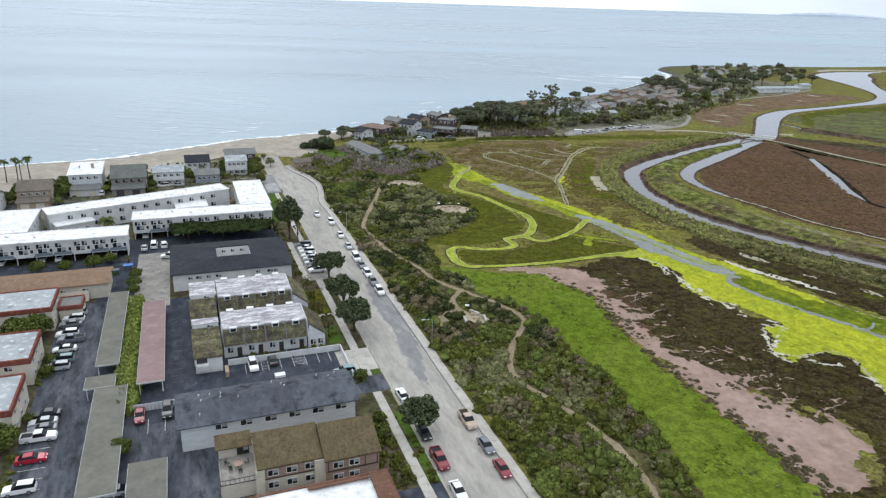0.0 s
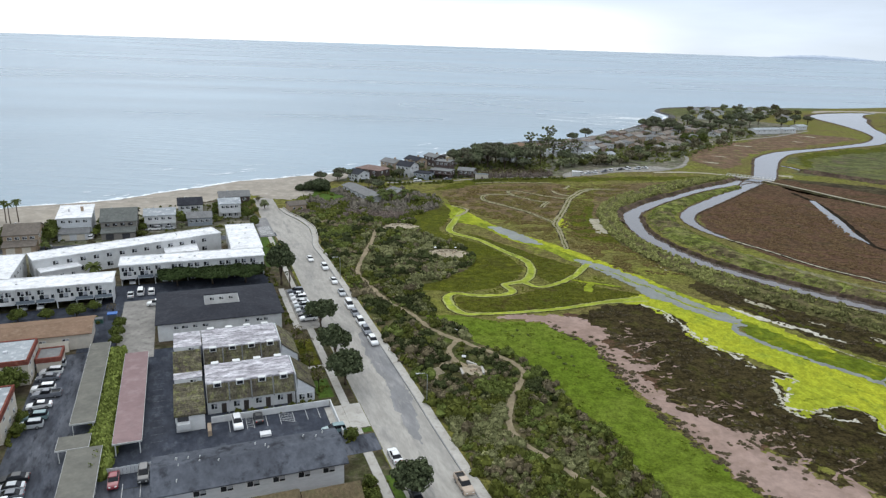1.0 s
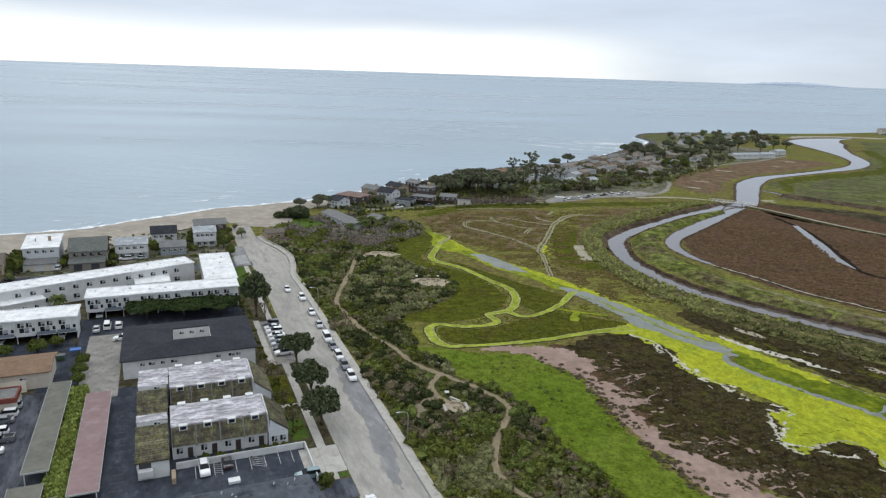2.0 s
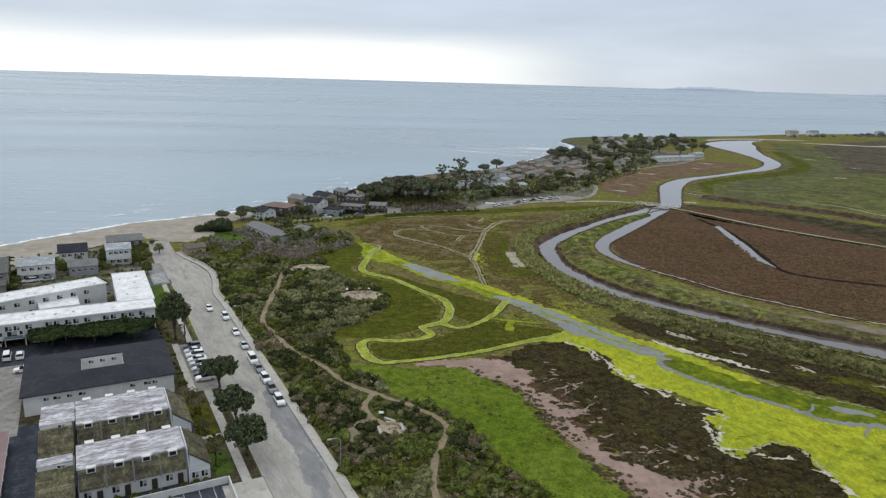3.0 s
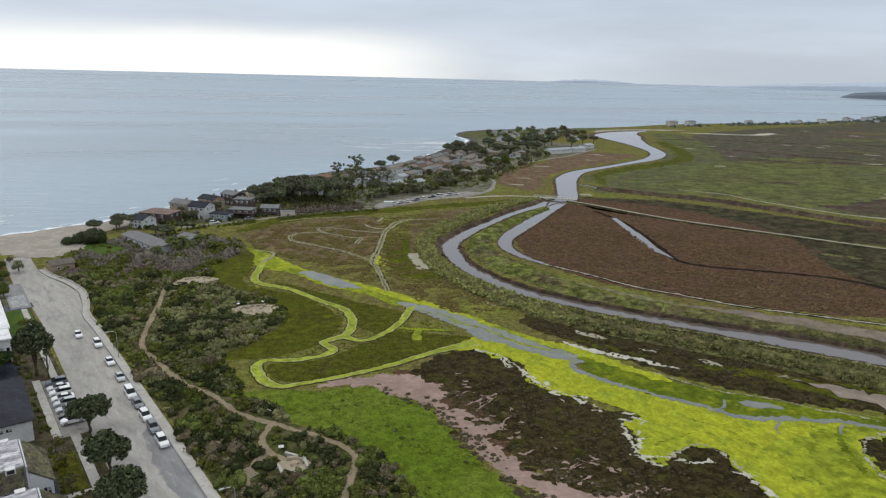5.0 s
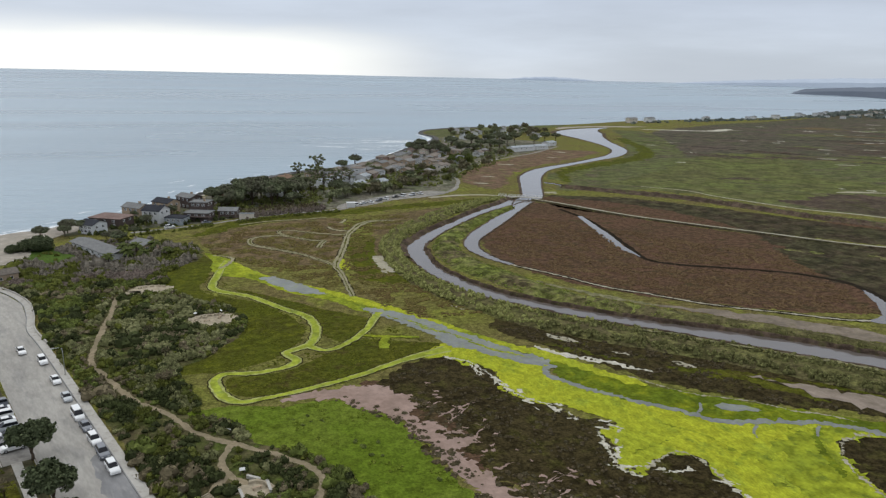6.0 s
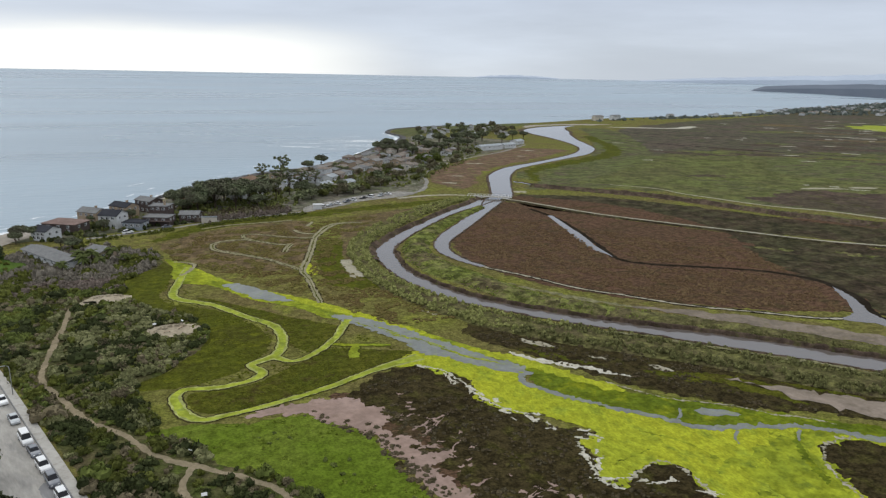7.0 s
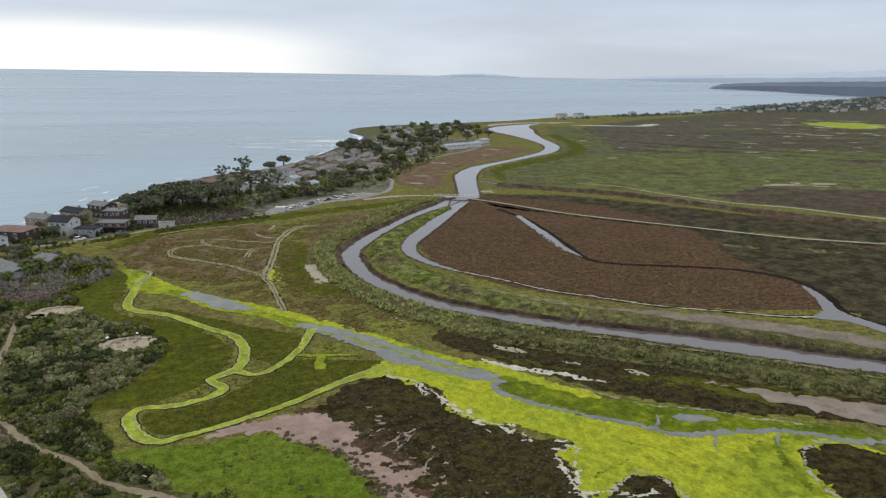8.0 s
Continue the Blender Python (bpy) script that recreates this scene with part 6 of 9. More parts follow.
R_BROWN = mat("mossy_brown_roof", (0.118, 0.091, 0.054), (0.104, 0.082, 0.050), 2.6, 0.25, (0.108, 0.096, 0.050), rough=0.9, bump=0.5, grain=0.32, mid=0.1, stretch=(1, 0.7, 1), turn=20.97)
R_RUST = mat("rust_brown_tiles", (0.150, 0.082, 0.058), (0.120, 0.068, 0.050), 2.4, 0.3, (0.175, 0.100, 0.072), rough=0.9, bump=0.4, grain=0.25, mid=0.1)
W_DUN = mat("dun_grey_siding", (0.235, 0.220, 0.195), (0.200, 0.186, 0.166), 1.5, 0.4, rough=0.8, bump=0.08, grain=0.08, stretch=(1, 1, 6))
R_TAN = mat("tan_shingle_roof", (0.215, 0.145, 0.100), (0.185, 0.125, 0.085), 1.5, 0.25, (0.24, 0.17, 0.12), rough=0.9, bump=0.3, grain=0.15)
R_MOSS = mat("mossy_mansard", (0.131, 0.121, 0.076), (0.091, 0.078, 0.061), 2.6, 0.30, (0.158, 0.159, 0.069), rough=0.9, bump=0.5, grain=0.5, mid=0.25, stretch=(1.2, 0.8, 0.8), turn=20.97, vary=0.22)
R_RED = mat("red_brown_tiles", (0.190, 0.062, 0.048), (0.150, 0.052, 0.040), 2.0, 0.4, (0.23, 0.10, 0.07), rough=0.8, bump=0.3, grain=0.15)
R_GREYGREEN = mat("grey_green_roof", (0.158, 0.153, 0.130), (0.142, 0.138, 0.119), 1.2, 0.1, (0.172, 0.165, 0.140), rough=0.85, bump=0.1, grain=0.10, mid=0.06)
R_PINKY = mat("faded_red_roof", (0.255, 0.180, 0.175), (0.225, 0.158, 0.155), 0.6, 0.1, (0.275, 0.205, 0.200), rough=0.85, bump=0.1, grain=0.08)
R_GREY = mat("grey_shingle_roof", (0.19, 0.19, 0.185), (0.16, 0.16, 0.157), 1.5, 0.3, (0.22, 0.22, 0.21), rough=0.85, bump=0.3, grain=0.15)
P_TRIM = plain("white_trim", (0.62, 0.62, 0.60), 0.6)
P_BLIND = plain("pale_blind", (0.30, 0.31, 0.33), 0.4)
P_DARKTRIM = plain("dark_trim", (0.045, 0.035, 0.03), 0.6)
P_FASCIA = plain("grey_fascia", (0.40, 0.40, 0.385), 0.7)
P_BLUERAIL = plain("blue_grey_rail", (0.16, 0.19, 0.22), 0.5)
P_RAIL = plain("dark_rail", (0.06, 0.055, 0.05), 0.5)
P_LINE = mat("white_line_paint", (0.52, 0.52, 0.50), (0.36, 0.36, 0.35), 3.0, 0.7, (0.2, 0.2, 0.2), rough=0.8, bump=0.0, grain=0.15)
P_FAINT = mat("worn_line_paint", (0.13, 0.135, 0.145), (0.075, 0.08, 0.09), 3.0, 0.9, (0.17, 0.17, 0.175), rough=0.85, bump=0.0, grain=0.2)
P_METAL = plain("galvanised_metal", (0.40, 0.41, 0.41), 0.4, 0.6)
# near-black colour that stands for the shade inside recesses
P_SHADOWED = plain("painted_shade", (0.05, 0.05, 0.055), 0.8)
G_PANE = bpy.data.materials.new("window_glass")
G_PANE.use_nodes = True
gb = G_PANE.node_tree.nodes["Principled BSDF"]
gb.inputs["Base Color"].default_value, gb.inputs["Roughness"].default_value, gb.inputs["Specular IOR Level"].default_value = (0.018, 0.02, 0.024, 1), 0.06, 0.6

WIN = {}


def window_meshes(w, h, trim):
    key = (w, h, trim.name)
    if key not in WIN:
        g = Geo()
        t = 0.11
        g.box(-w / 2, w / 2, -0.08, 0.06, -h / 2, -h / 2 + t).box(-w / 2, w / 2, -0.08, 0.06, h / 2 - t, h / 2)
        g.box(-w / 2, -w / 2 + t, -0.07, 0.05, -h / 2 + t, h / 2 - t).box(w / 2 - t, w / 2, -0.07, 0.05, -h / 2 + t, h / 2 - t)
        if w > 1.0:
            g.box(-0.05, 0.05, -0.06, 0.04, -h / 2 + t, h / 2 - t)
        pane = mesh_of("pane", Geo().box(-w / 2 + t, w / 2 - t, -0.03, 0.02, -h / 2 + t, h / 2 - t), G_PANE)
        if w > 1.0:
            # a half-drawn blind behind one sash
            pane = mesh_of("pane", Geo().box(-w / 2 + t, -0.05, -0.03, 0.02, -h / 2 + t, h / 2 - t).box(0.05, w / 2 - t, -0.03, 0.02, -h / 2 + t, h / 2 - t).box(0.07, w / 2 - t - 0.02, -0.042, -0.03, -h * 0.1, h / 2 - t - 0.02), G_PANE)
            pane.materials.append(P_BLIND)
            for f in range(12, 18):
                pane.polygons[f].material_index = 1
        WIN[key] = (mesh_of("window", g, trim), pane)
    return WIN[key]


TURN = {"S": 0, "E": 90, "N": 180, "W": -90}


def put_window(parent, face, u, z, w, h, W, D, trim, name="window"):
    """A window on one face: u runs along the wall from its middle."""
    fr, pa = window_meshes(w, h, trim)
    at = {"S": (u, -D / 2), "N": (-u, D / 2), "E": (W / 2, u), "W": (-W / 2, -u)}[face]
    o = part(name, fr, None, parent, "", pose(at[0], at[1], z, 0, 0, TURN[face]))
    part("pane", pa, None, o)
    return o


def win_row(parent, face, n, z, w, h, W, D, trim, span=0.86):
    L_ = (W if face in "SN" else D) * span
    for i in range(n):
        put_window(parent, face, L_ * ((i + 0.5) / n - 0.5), z, w, h, W, D, trim)


def ring(x0, x1, y0, y1, t, z0, z1):
    """A connected rectangular frame."""
    o = [(x0, y0), (x1, y0), (x1, y1), (x0, y1)]
    i = [(x0 + t, y0 + t), (x1 - t, y0 + t), (x1 - t, y1 - t), (x0 + t, y1 - t)]
    v = [(*p, z) for z in (z0, z1) for q in (o, i) for p in q]
    f = []
    for k in range(4):
        n = (k + 1) % 4
        f += [(k, n, 8 + n, 8 + k), (4 + n, 4 + k, 12 + k, 12 + n), (8 + k, 8 + n, 12 + n, 12 + k), (n, k, 4 + k, 4 + n)]
    return Geo().add(v, f)


def flat_roof(t, W, D, h, over=0.25, rim=0.35, cx=0.0, cy=0.0, material=None, label=""):
    x0, x1, y0, y1 = cx - W / 2 - over, cx + W / 2 + over, cy - D / 2 - over, cy + D / 2 + over
    part("roof", Geo().box(x0, x1, y0, y1, h, h + 0.18), material, t, label)
    part("parapet", ring(x0, x1, y0, y1, 0.22, h + 0.18, h + rim), material, t)


def gable_roof(W, D, h, rise, over=0.5, along="x", thick=0.22):
    if along == "x":
        L_, H_ = W / 2 + over, D / 2 + over
        k = rise * over / (D / 2)
        return Geo().prism([(-H_, h - k), (0, h + rise), (H_, h - k), (H_, h - k + thick), (0, h + rise + thick), (-H_, h - k + thick)][::-1], -L_, L_)
    g = gable_roof(D, W, h, rise, over, "x", thick)
    g.v = [(-y, x, z) for x, y, z in g.v]
    return g


def gable_wall(W, D, h, rise, along="x"):
    o = [(-(D if along == "x" else W) / 2, 0), ((D if along == "x" else W) / 2, 0), ((D if along == "x" else W) / 2, h), (0, h + rise), (-(D if along == "x" else W) / 2, h)]
    if along == "x":
        return Geo().prism(o, -W / 2, W / 2)
    g = Geo().prism(o, -D / 2, D / 2)
    g.v = [(-y, x, z) for x, y, z in g.v]
    return g


def hip_roof(W, D, h, rise, over=0.5, inset=None):
    W2, D2 = W / 2 + over, D / 2 + over
    s = min(W2, D2) if inset is None else inset
    rx, ry = max(W2 - s, 0.02), max(D2 - s, 0.02)
    lo = [(-W2, -D2), (W2, -D2), (W2, D2), (-W2, D2)]
    hi = [(-rx, -ry), (rx, -ry), (rx, ry), (-rx, ry)]
    v = [(x, y, h - 0.02) for x, y in lo] + [(x, y, h + 0.15) for x, y in lo] + [(x, y, h + rise) for x, y in hi]
    f = [(3, 2, 1, 0)] + [(i, (i + 1) % 4, 4 + (i + 1) % 4, 4 + i) for i in range(4)] + [(4 + i, 4 + (i + 1) % 4, 8 + (i + 1) % 4, 8 + i) for i in range(4)] + [(8, 9, 10, 11)]
    return Geo().add(v, f)


def house(name, label, category, m, W, D, h, wall, roof, style="flat", rise=2.0, trim=P_TRIM, rows=(), along="x", chimney=False, rim=None, group="", over=0.4):
    """rows: (face, count, height of the middle, width, height) of windows."""
    t = thing(name, label, category, m, group)
    if style == "gable":
        part("wall", gable_wall(W, D, h, rise, along), wall, t)
        part("roof", gable_roof(W, D, h, rise, over, along), roof, t)
    elif style == "hip":
        part("wall", Geo().box(-W / 2, W / 2, -D / 2, D / 2, 0, h), wall, t)
        part("roof", hip_roof(W, D, h, rise, over), roof, t)
    elif style == "shed":
        part("wall", Geo().prism([(-D / 2, 0), (D / 2, 0), (D / 2, h + rise - 0.02), (-D / 2, h - 0.02)], -W / 2, W / 2), wall, t)
        part("roof", Geo().prism([(-D / 2 - over, h), (D / 2 + over, h + rise), (D / 2 + over, h + rise + 0.25), (-D / 2 - over, h + 0.25)], -W / 2 - over, W / 2 + over), roof, t)
    else:
        part("wall", Geo().box(-W / 2, W / 2, -D / 2, D / 2, 0, h), wall, t)
        if rim is None:
            flat_roof(t, W, D, h, over * 0.6, material=roof)
        else:
            part("roof", Geo().box(-W / 2, W / 2, -D / 2, D / 2, h, h + 0.15), roof, t)
            e, k = 0.15, 0.22
            for x0, x1, y0, y1 in ((-W / 2 - e, W / 2 + e, -D / 2 - e, -D / 2 + k), (-W / 2 - e, W / 2 + e, D / 2 - k, D / 2 + e), (-W / 2 - e, -W / 2 + k, -D / 2 + k, D / 2 - k), (W / 2 - k, W / 2 + e, -D / 2 + k, D / 2 - k)):
                part("roof_edge", Geo().box(x0, x1, y0, y1, h - 0.75, h + 0.35), rim, t, "red-brown tiled roof edge")
    for face, n, z, w, hh in rows:
        win_row(t, face, n, z, w, hh, W, D, trim)
    if chimney:
        part("chimney", Geo().box(W * 0.2 - 0.45, W * 0.2 + 0.45, -0.4, 0.4, h - 0.5, h + rise + 0.9).box(W * 0.2 - 0.55, W * 0.2 + 0.55, -0.5, 0.5, h + rise + 0.9, h + rise + 1.05), W_TAN, t, "square chimney")
    return t


def rect(a0, a1, b0, b1, turn=0):
    return town((a0 + a1) / 2, (b0 + b1) / 2, 0, turn), a1 - a0, b1 - b0


def vents(t, spots, h, material=P_METAL):
    for x, y, s in spots:
        part("roof_vent", Geo().box(x - s, x + s, y - s, y + s, h + 0.1, h + 0.2 + s), material, t)


# long pale building with a streaked roof
m, W, D = rect(-5, 24.2, 104.4, 114.4)
t = house("apartment_building", "long pale grey apartment building with a dark streaked low gable roof", "building", m, W, D, 4.9, W_GREY, R_STREAK, "gable", 1.3, over=0.7)
for i in range(6):
    put_window(t, "S", -8.2 + 4.05 * i, 3.8, 2.1, 1.15, W, D, P_TRIM)
for i in range(14):
    x, y = rng.uniform(-13, 13), rng.uniform(-3.6, 3.6)
    part("roof_vent", Geo().tube([(x, y, 5.0), (x, y, 6.5 - abs(y) * 0.2), (x + 0.12, y, 6.72 - abs(y) * 0.2)], 0.09, 0.09, 6), P_TRIM, t)

# brown condominiums
t = thing("condominium", "brown gabled condominiums with mossy shingle roofs and half-timbered fronts", "building", town(0, 0))
for a0, a1, b0, b1, h, rise, wl2, nw in ((5.9, 15.3, 90.0, 101.0, 4.9, 1.9, W_CREAM, 2), (15.9, 24.3, 88.8, 103.6, 4.9, 2.3, W_PINK, 1)):
    W, D, cx, cy = a1 - a0, b1 - b0, (a0 + a1) / 2, (b0 + b1) / 2
    rb, e = b0 + 6.2, 0.55
    part("wall", Geo().prism([(b0, 0), (rb + 2.9, 0), (rb + 2.9, h), (rb, h + rise), (b0, h)], a0, a1), wl2, t)
    part("roof", Geo().prism([(b0 - e, h - 0.2), (rb, h + rise), (rb + 3.2, h - 0.2), (rb + 3.2, h), (rb, h + rise + 0.25), (b0 - e, h + 0.05)][::-1], a0 - 0.3, a1 + 0.3), R_BROWN, t, "mossy brown shingle roof")
    for z in (2.55, 4.55):
        part("timber_beam", Geo().box(cx - W / 2 + 0.1, cx + W / 2 - 0.1, b0 - 0.09, b0, z - 0.1, z + 0.1), P_DARKTRIM, t, "dark timber beam")
    for i in range(5):
        x = cx - W / 2 + 0.3 + (W - 0.6) * i / 4
        part("timber_post", Geo().box(x - 0.07, x + 0.07, b0 - 0.07, b0, 2.65, 4.45), P_DARKTRIM, t, "dark timber post")
    for i in range(nw + 1):
        x = cx - W / 2 + W * (0.22 + 0.3 * i)
        fr, pa = window_meshes(1.7, 1.2, P_TRIM)
        for z in (3.6, 1.4):
            o = part("window", fr, None, t, "", pose(x, b0 - 0.1, z))
            part("pane", pa, None, o)
part("bay", Geo().box(5.4, 6.7, 89.3, 90.0, 0, 4.6), W_CREAM, t, "cream render bay")
part("bay", Geo().box(14.2, 15.85, 89.2, 90.0, 0, 4.7), W_CREAM, t, "cream render bay")
part("panel", Geo().box(6.7, 14.1, 89.9, 89.985, 2.7, 4.4), W_PINK, t, "dusty brown timber panel")
part("wing_wall", Geo().box(0.4, 5.85, 97.4, 99.4, 0, 4.5), W_CREAM, t, "cream render wing")
part("wing_roof", Geo().prism([(96.8, 4.3), (99.8, 5.1), (99.8, 5.3), (96.8, 4.5)], 0.0, 5.58), R_BROWN, t, "mossy brown lean-to roof")
fr, pa = window_meshes(1.9, 1.7, P_DARKTRIM)
o = part("window", fr, None, t, "", pose(4.2, 97.35, 3.5))
part("pane", pa, None, o)
part("deck", Geo().box(0.3, 5.85, 90.2, 97.4, 0, 2.55), W_CREAM, t, "raised roof deck")
part("deck_floor", Geo().box(0.5, 5.7, 90.4, 97.2, 2.55, 2.6), M_DRIVE, t, "grey deck floor")
for x0, x1, y0, y1 in ((0.3, 5.85, 90.2, 90.3), (0.3, 0.4, 90.3, 97.3)):
    part("railing", Geo().box(x0, x1, y0, y1, 3.45, 3.55).box(x0, x1, y0, y1, 2.6, 2.75), P_RAIL, t, "dark railing")
    n = 9
    for i in range(n):
        x, y = x0 + (x1 - x0) * i / (n - 1), y0 + (y1 - y0) * i / (n - 1)
        part("railing_post", Geo().box(x - 0.03, x + 0.03, y - 0.03, y + 0.03, 2.6, 3.5), P_RAIL, t)
tb = thing("patio_table", "brown round patio table on a roof deck", "table", town(3.2, 94.2, 2.6))
part("tabletop", Geo().tube([(0, 0, 0.7), (0, 0, 0.76)], 0.75, 0.75, 12), W_PINK, tb)
part("leg", Geo().tube([(0, 0, 0), (0, 0, 0.7)], 0.12, 0.06, 6), W_PINK, tb)
ch = thing("patio_chair", "dark patio chair on a roof deck", "chair", town(2.0, 93.4, 2.6), "chairs on the deck")
part("seat", Geo().box(-0.28, 0.28, -0.28, 0.28, 0.4, 0.46), P_RAIL, ch)
part("backrest", Geo().box(-0.28, 0.28, 0.24, 0.29, 0.46, 0.95), P_RAIL, ch)
for x in (-0.25, 0.25):
    for y in (-0.25, 0.25):
        part("leg", Geo().box(x - 0.025, x + 0.025, y - 0.025, y + 0.025, 0, 0.4), P_RAIL, ch)
for a, b, rz in ((4.5, 94.8, -80), (1.6, 95.2, 60), (3.4, 92.8, 180)):
    copy_thing(ch, town(a, b, 2.6, rz))

# nearest building with a white roof terrace
m, W, D = rect(3, 24, 66, 83.4)
t = house("apartment_building", "building with a rust-brown tiled roof around a white flat centre", "building", m, W, D, 4.8, W_CREAM, R_WHITE, "flat", rim=R_RUST, rows=(("N", 5, 3.6, 1.6, 1.0),))
part("roof_slope", Geo().prism([(-8.4, 5.3), (8.5, 5.3), (8.5, 5.5), (-8.4, 5.5)], 7.6, 10.3), R_RUST, t, "rust-brown tiled slope")
part("roof_slope", Geo().prism([(7.4, 5.25), (8.55, 4.9), (8.55, 5.05), (7.4, 5.45)], -1.5, 7.5), R_RUST, t, "rust-brown tiled slope")


# white and mossy townhouses
def townhouse_row(label, a0, a1, b0, b1, n, end=True):
    t = thing("townhouse_row", label, "building", town(0, 0))
    h, e = 6.1, 3.1
    part("wall", Geo().box(a0, a1, b0 + 0.6, b1 - 0.6, 0, e), W_WHITE, t)
    part("upper_wall", Geo().box(a0 + 0.1, a1 - 0.1, b0 + 1.7, b1 - 1.7, e, h), W_WHITE, t)
    part("roof", Geo().box(a0, a1, b0 + 1.5, b1 - 1.5, h, h + 0.3), R_WORN, t, "patchy worn white flat roof")
    u = (a1 - a0) / n
    for i in range(n):
        x0, x1 = a0 + u * i, a0 + u * (i + 1)
        part("mansard", Geo().prism([(b0, e - 0.1), (b0 + 1.55, h + 0.05), (b0 + 1.8, h + 0.05), (b0 + 0.6, e)][::-1], x0 + 0.14, x1 - 0.14), R_MOSS, t, "mossy brown mansard roof slope")
        part("mansard", Geo().prism([(b1, e - 0.1), (b1 - 1.55, h + 0.05), (b1 - 1.8, h + 0.05), (b1 - 0.6, e)], x0 + 0.14, x1 - 0.14), R_MOSS, t, "mossy brown mansard roof slope")
        for c in range(10):
            y, z = b0 + 1.55 * c / 10, e - 0.1 + (h + 0.15 - e) * c / 10
            part("shingle_course", Geo().prism([(y - 0.15, z - 0.03), (y + 0.13, z + 0.30), (y + 0.2, z + 0.30), (y - 0.02, z - 0.05)], x0 + 0.16, x1 - 0.16), R_MOSS, t)
        part("party_wall", Geo().prism([(b0 - 0.15, e - 0.4), (b0 + 1.45, h + 0.2), (b0 + 1.9, h + 0.2), (b0 + 1.9, e - 0.4)], x1 - 0.12, x1 + 0.12), R_GREY, t, "grey party wall standing proud of the roof")
        xm = (x0 + x1) / 2
        part("dormer", Geo().box(xm - 0.75, xm + 0.75, b0 + 0.95, b0 + 1.9, h - 0.55, h + 0.42), P_TRIM, t, "white dormer box")
        part("dormer", Geo().box(xm - 0.75, xm + 0.75, b1 - 1.9, b1 - 0.75, h - 0.75, h + 0.5), P_TRIM, t, "white dormer box")
        part("skylight", Geo().box(xm - 0.55, xm + 0.55, b0 + 0.88, b0 + 0.95, h - 0.4, h + 0.26), G_PANE, t)
        fr, pa = window_meshes(1.3, 1.4, P_TRIM)
        o = part("window", fr, None, t, "", pose(x0 + u * 0.3, b0 + 0.58, 1.7))
        part("pane", pa, None, o)
        part("door", Geo().box(x0 + u * 0.62, x0 + u * 0.62 + 0.95, b0 + 0.5, b0 + 0.6, 0, 2.1), P_DARKTRIM, t, "dark front door")
        part("porch_post", Geo().box(x1 - 0.3, x1 - 0.15, b0 + 0.05, b0 + 0.2, 0, e - 0.1), W_WHITE, t)
    if end:
        # gable end with a mossy slope towards the street
        part("end_wall", Geo().prism([(b0 - 0.3, 0), (b1 - 1.5, 0), (b1 - 1.5, 6.3), (b0 + 1.5, 6.0), (b0 - 0.3, 3.4)], a1 + 0.15, a1 + 0.4), W_GREY, t, "pale grey sided end wall")
        part("end_block", Geo().prism([(b0 - 0.3, 0), (b1 - 2, 0), (b1 - 2, 3.0), (b0 - 0.3, 3.0)], a1 + 0.42, a1 + 3.8), W_GREY, t)
        g = Geo().prism([(a1 + 0.42, 5.9), (a1 + 4.1, 3.0), (a1 + 4.1, 3.25), (a1 + 0.42, 6.15)], -b1 + 1.7, -b0 + 0.4)
        g.v = [(y, -x, z) for x, y, z in g.v]
        part("end_roof", g, R_MOSS, t, "mossy lean-to roof")
        for y in (b0 - 0.3, b1 - 2.2):
            part("end_gable", Geo().add([(a1 + 0.42, y, 3.0), (a1 + 3.8, y, 3.0), (a1 + 0.42, y, 5.7), (a1 + 0.42, y + 0.2, 3.0), (a1 + 3.8, y + 0.2, 3.0), (a1 + 0.42, y + 0.2, 5.7)], [(0, 1, 2), (5, 4, 3), (0, 3, 4, 1), (1, 4, 5, 2), (2, 5, 3, 0)]), W_GREY, t)
        fr, pa = window_meshes(1.3, 1.4, P_TRIM)
        for k in (1.2, 2.8):
            o = part("window", fr, None, t, "", pose(a1 + k, b0 - 0.33, 1.6))
            part("pane", pa, None, o)
    return t


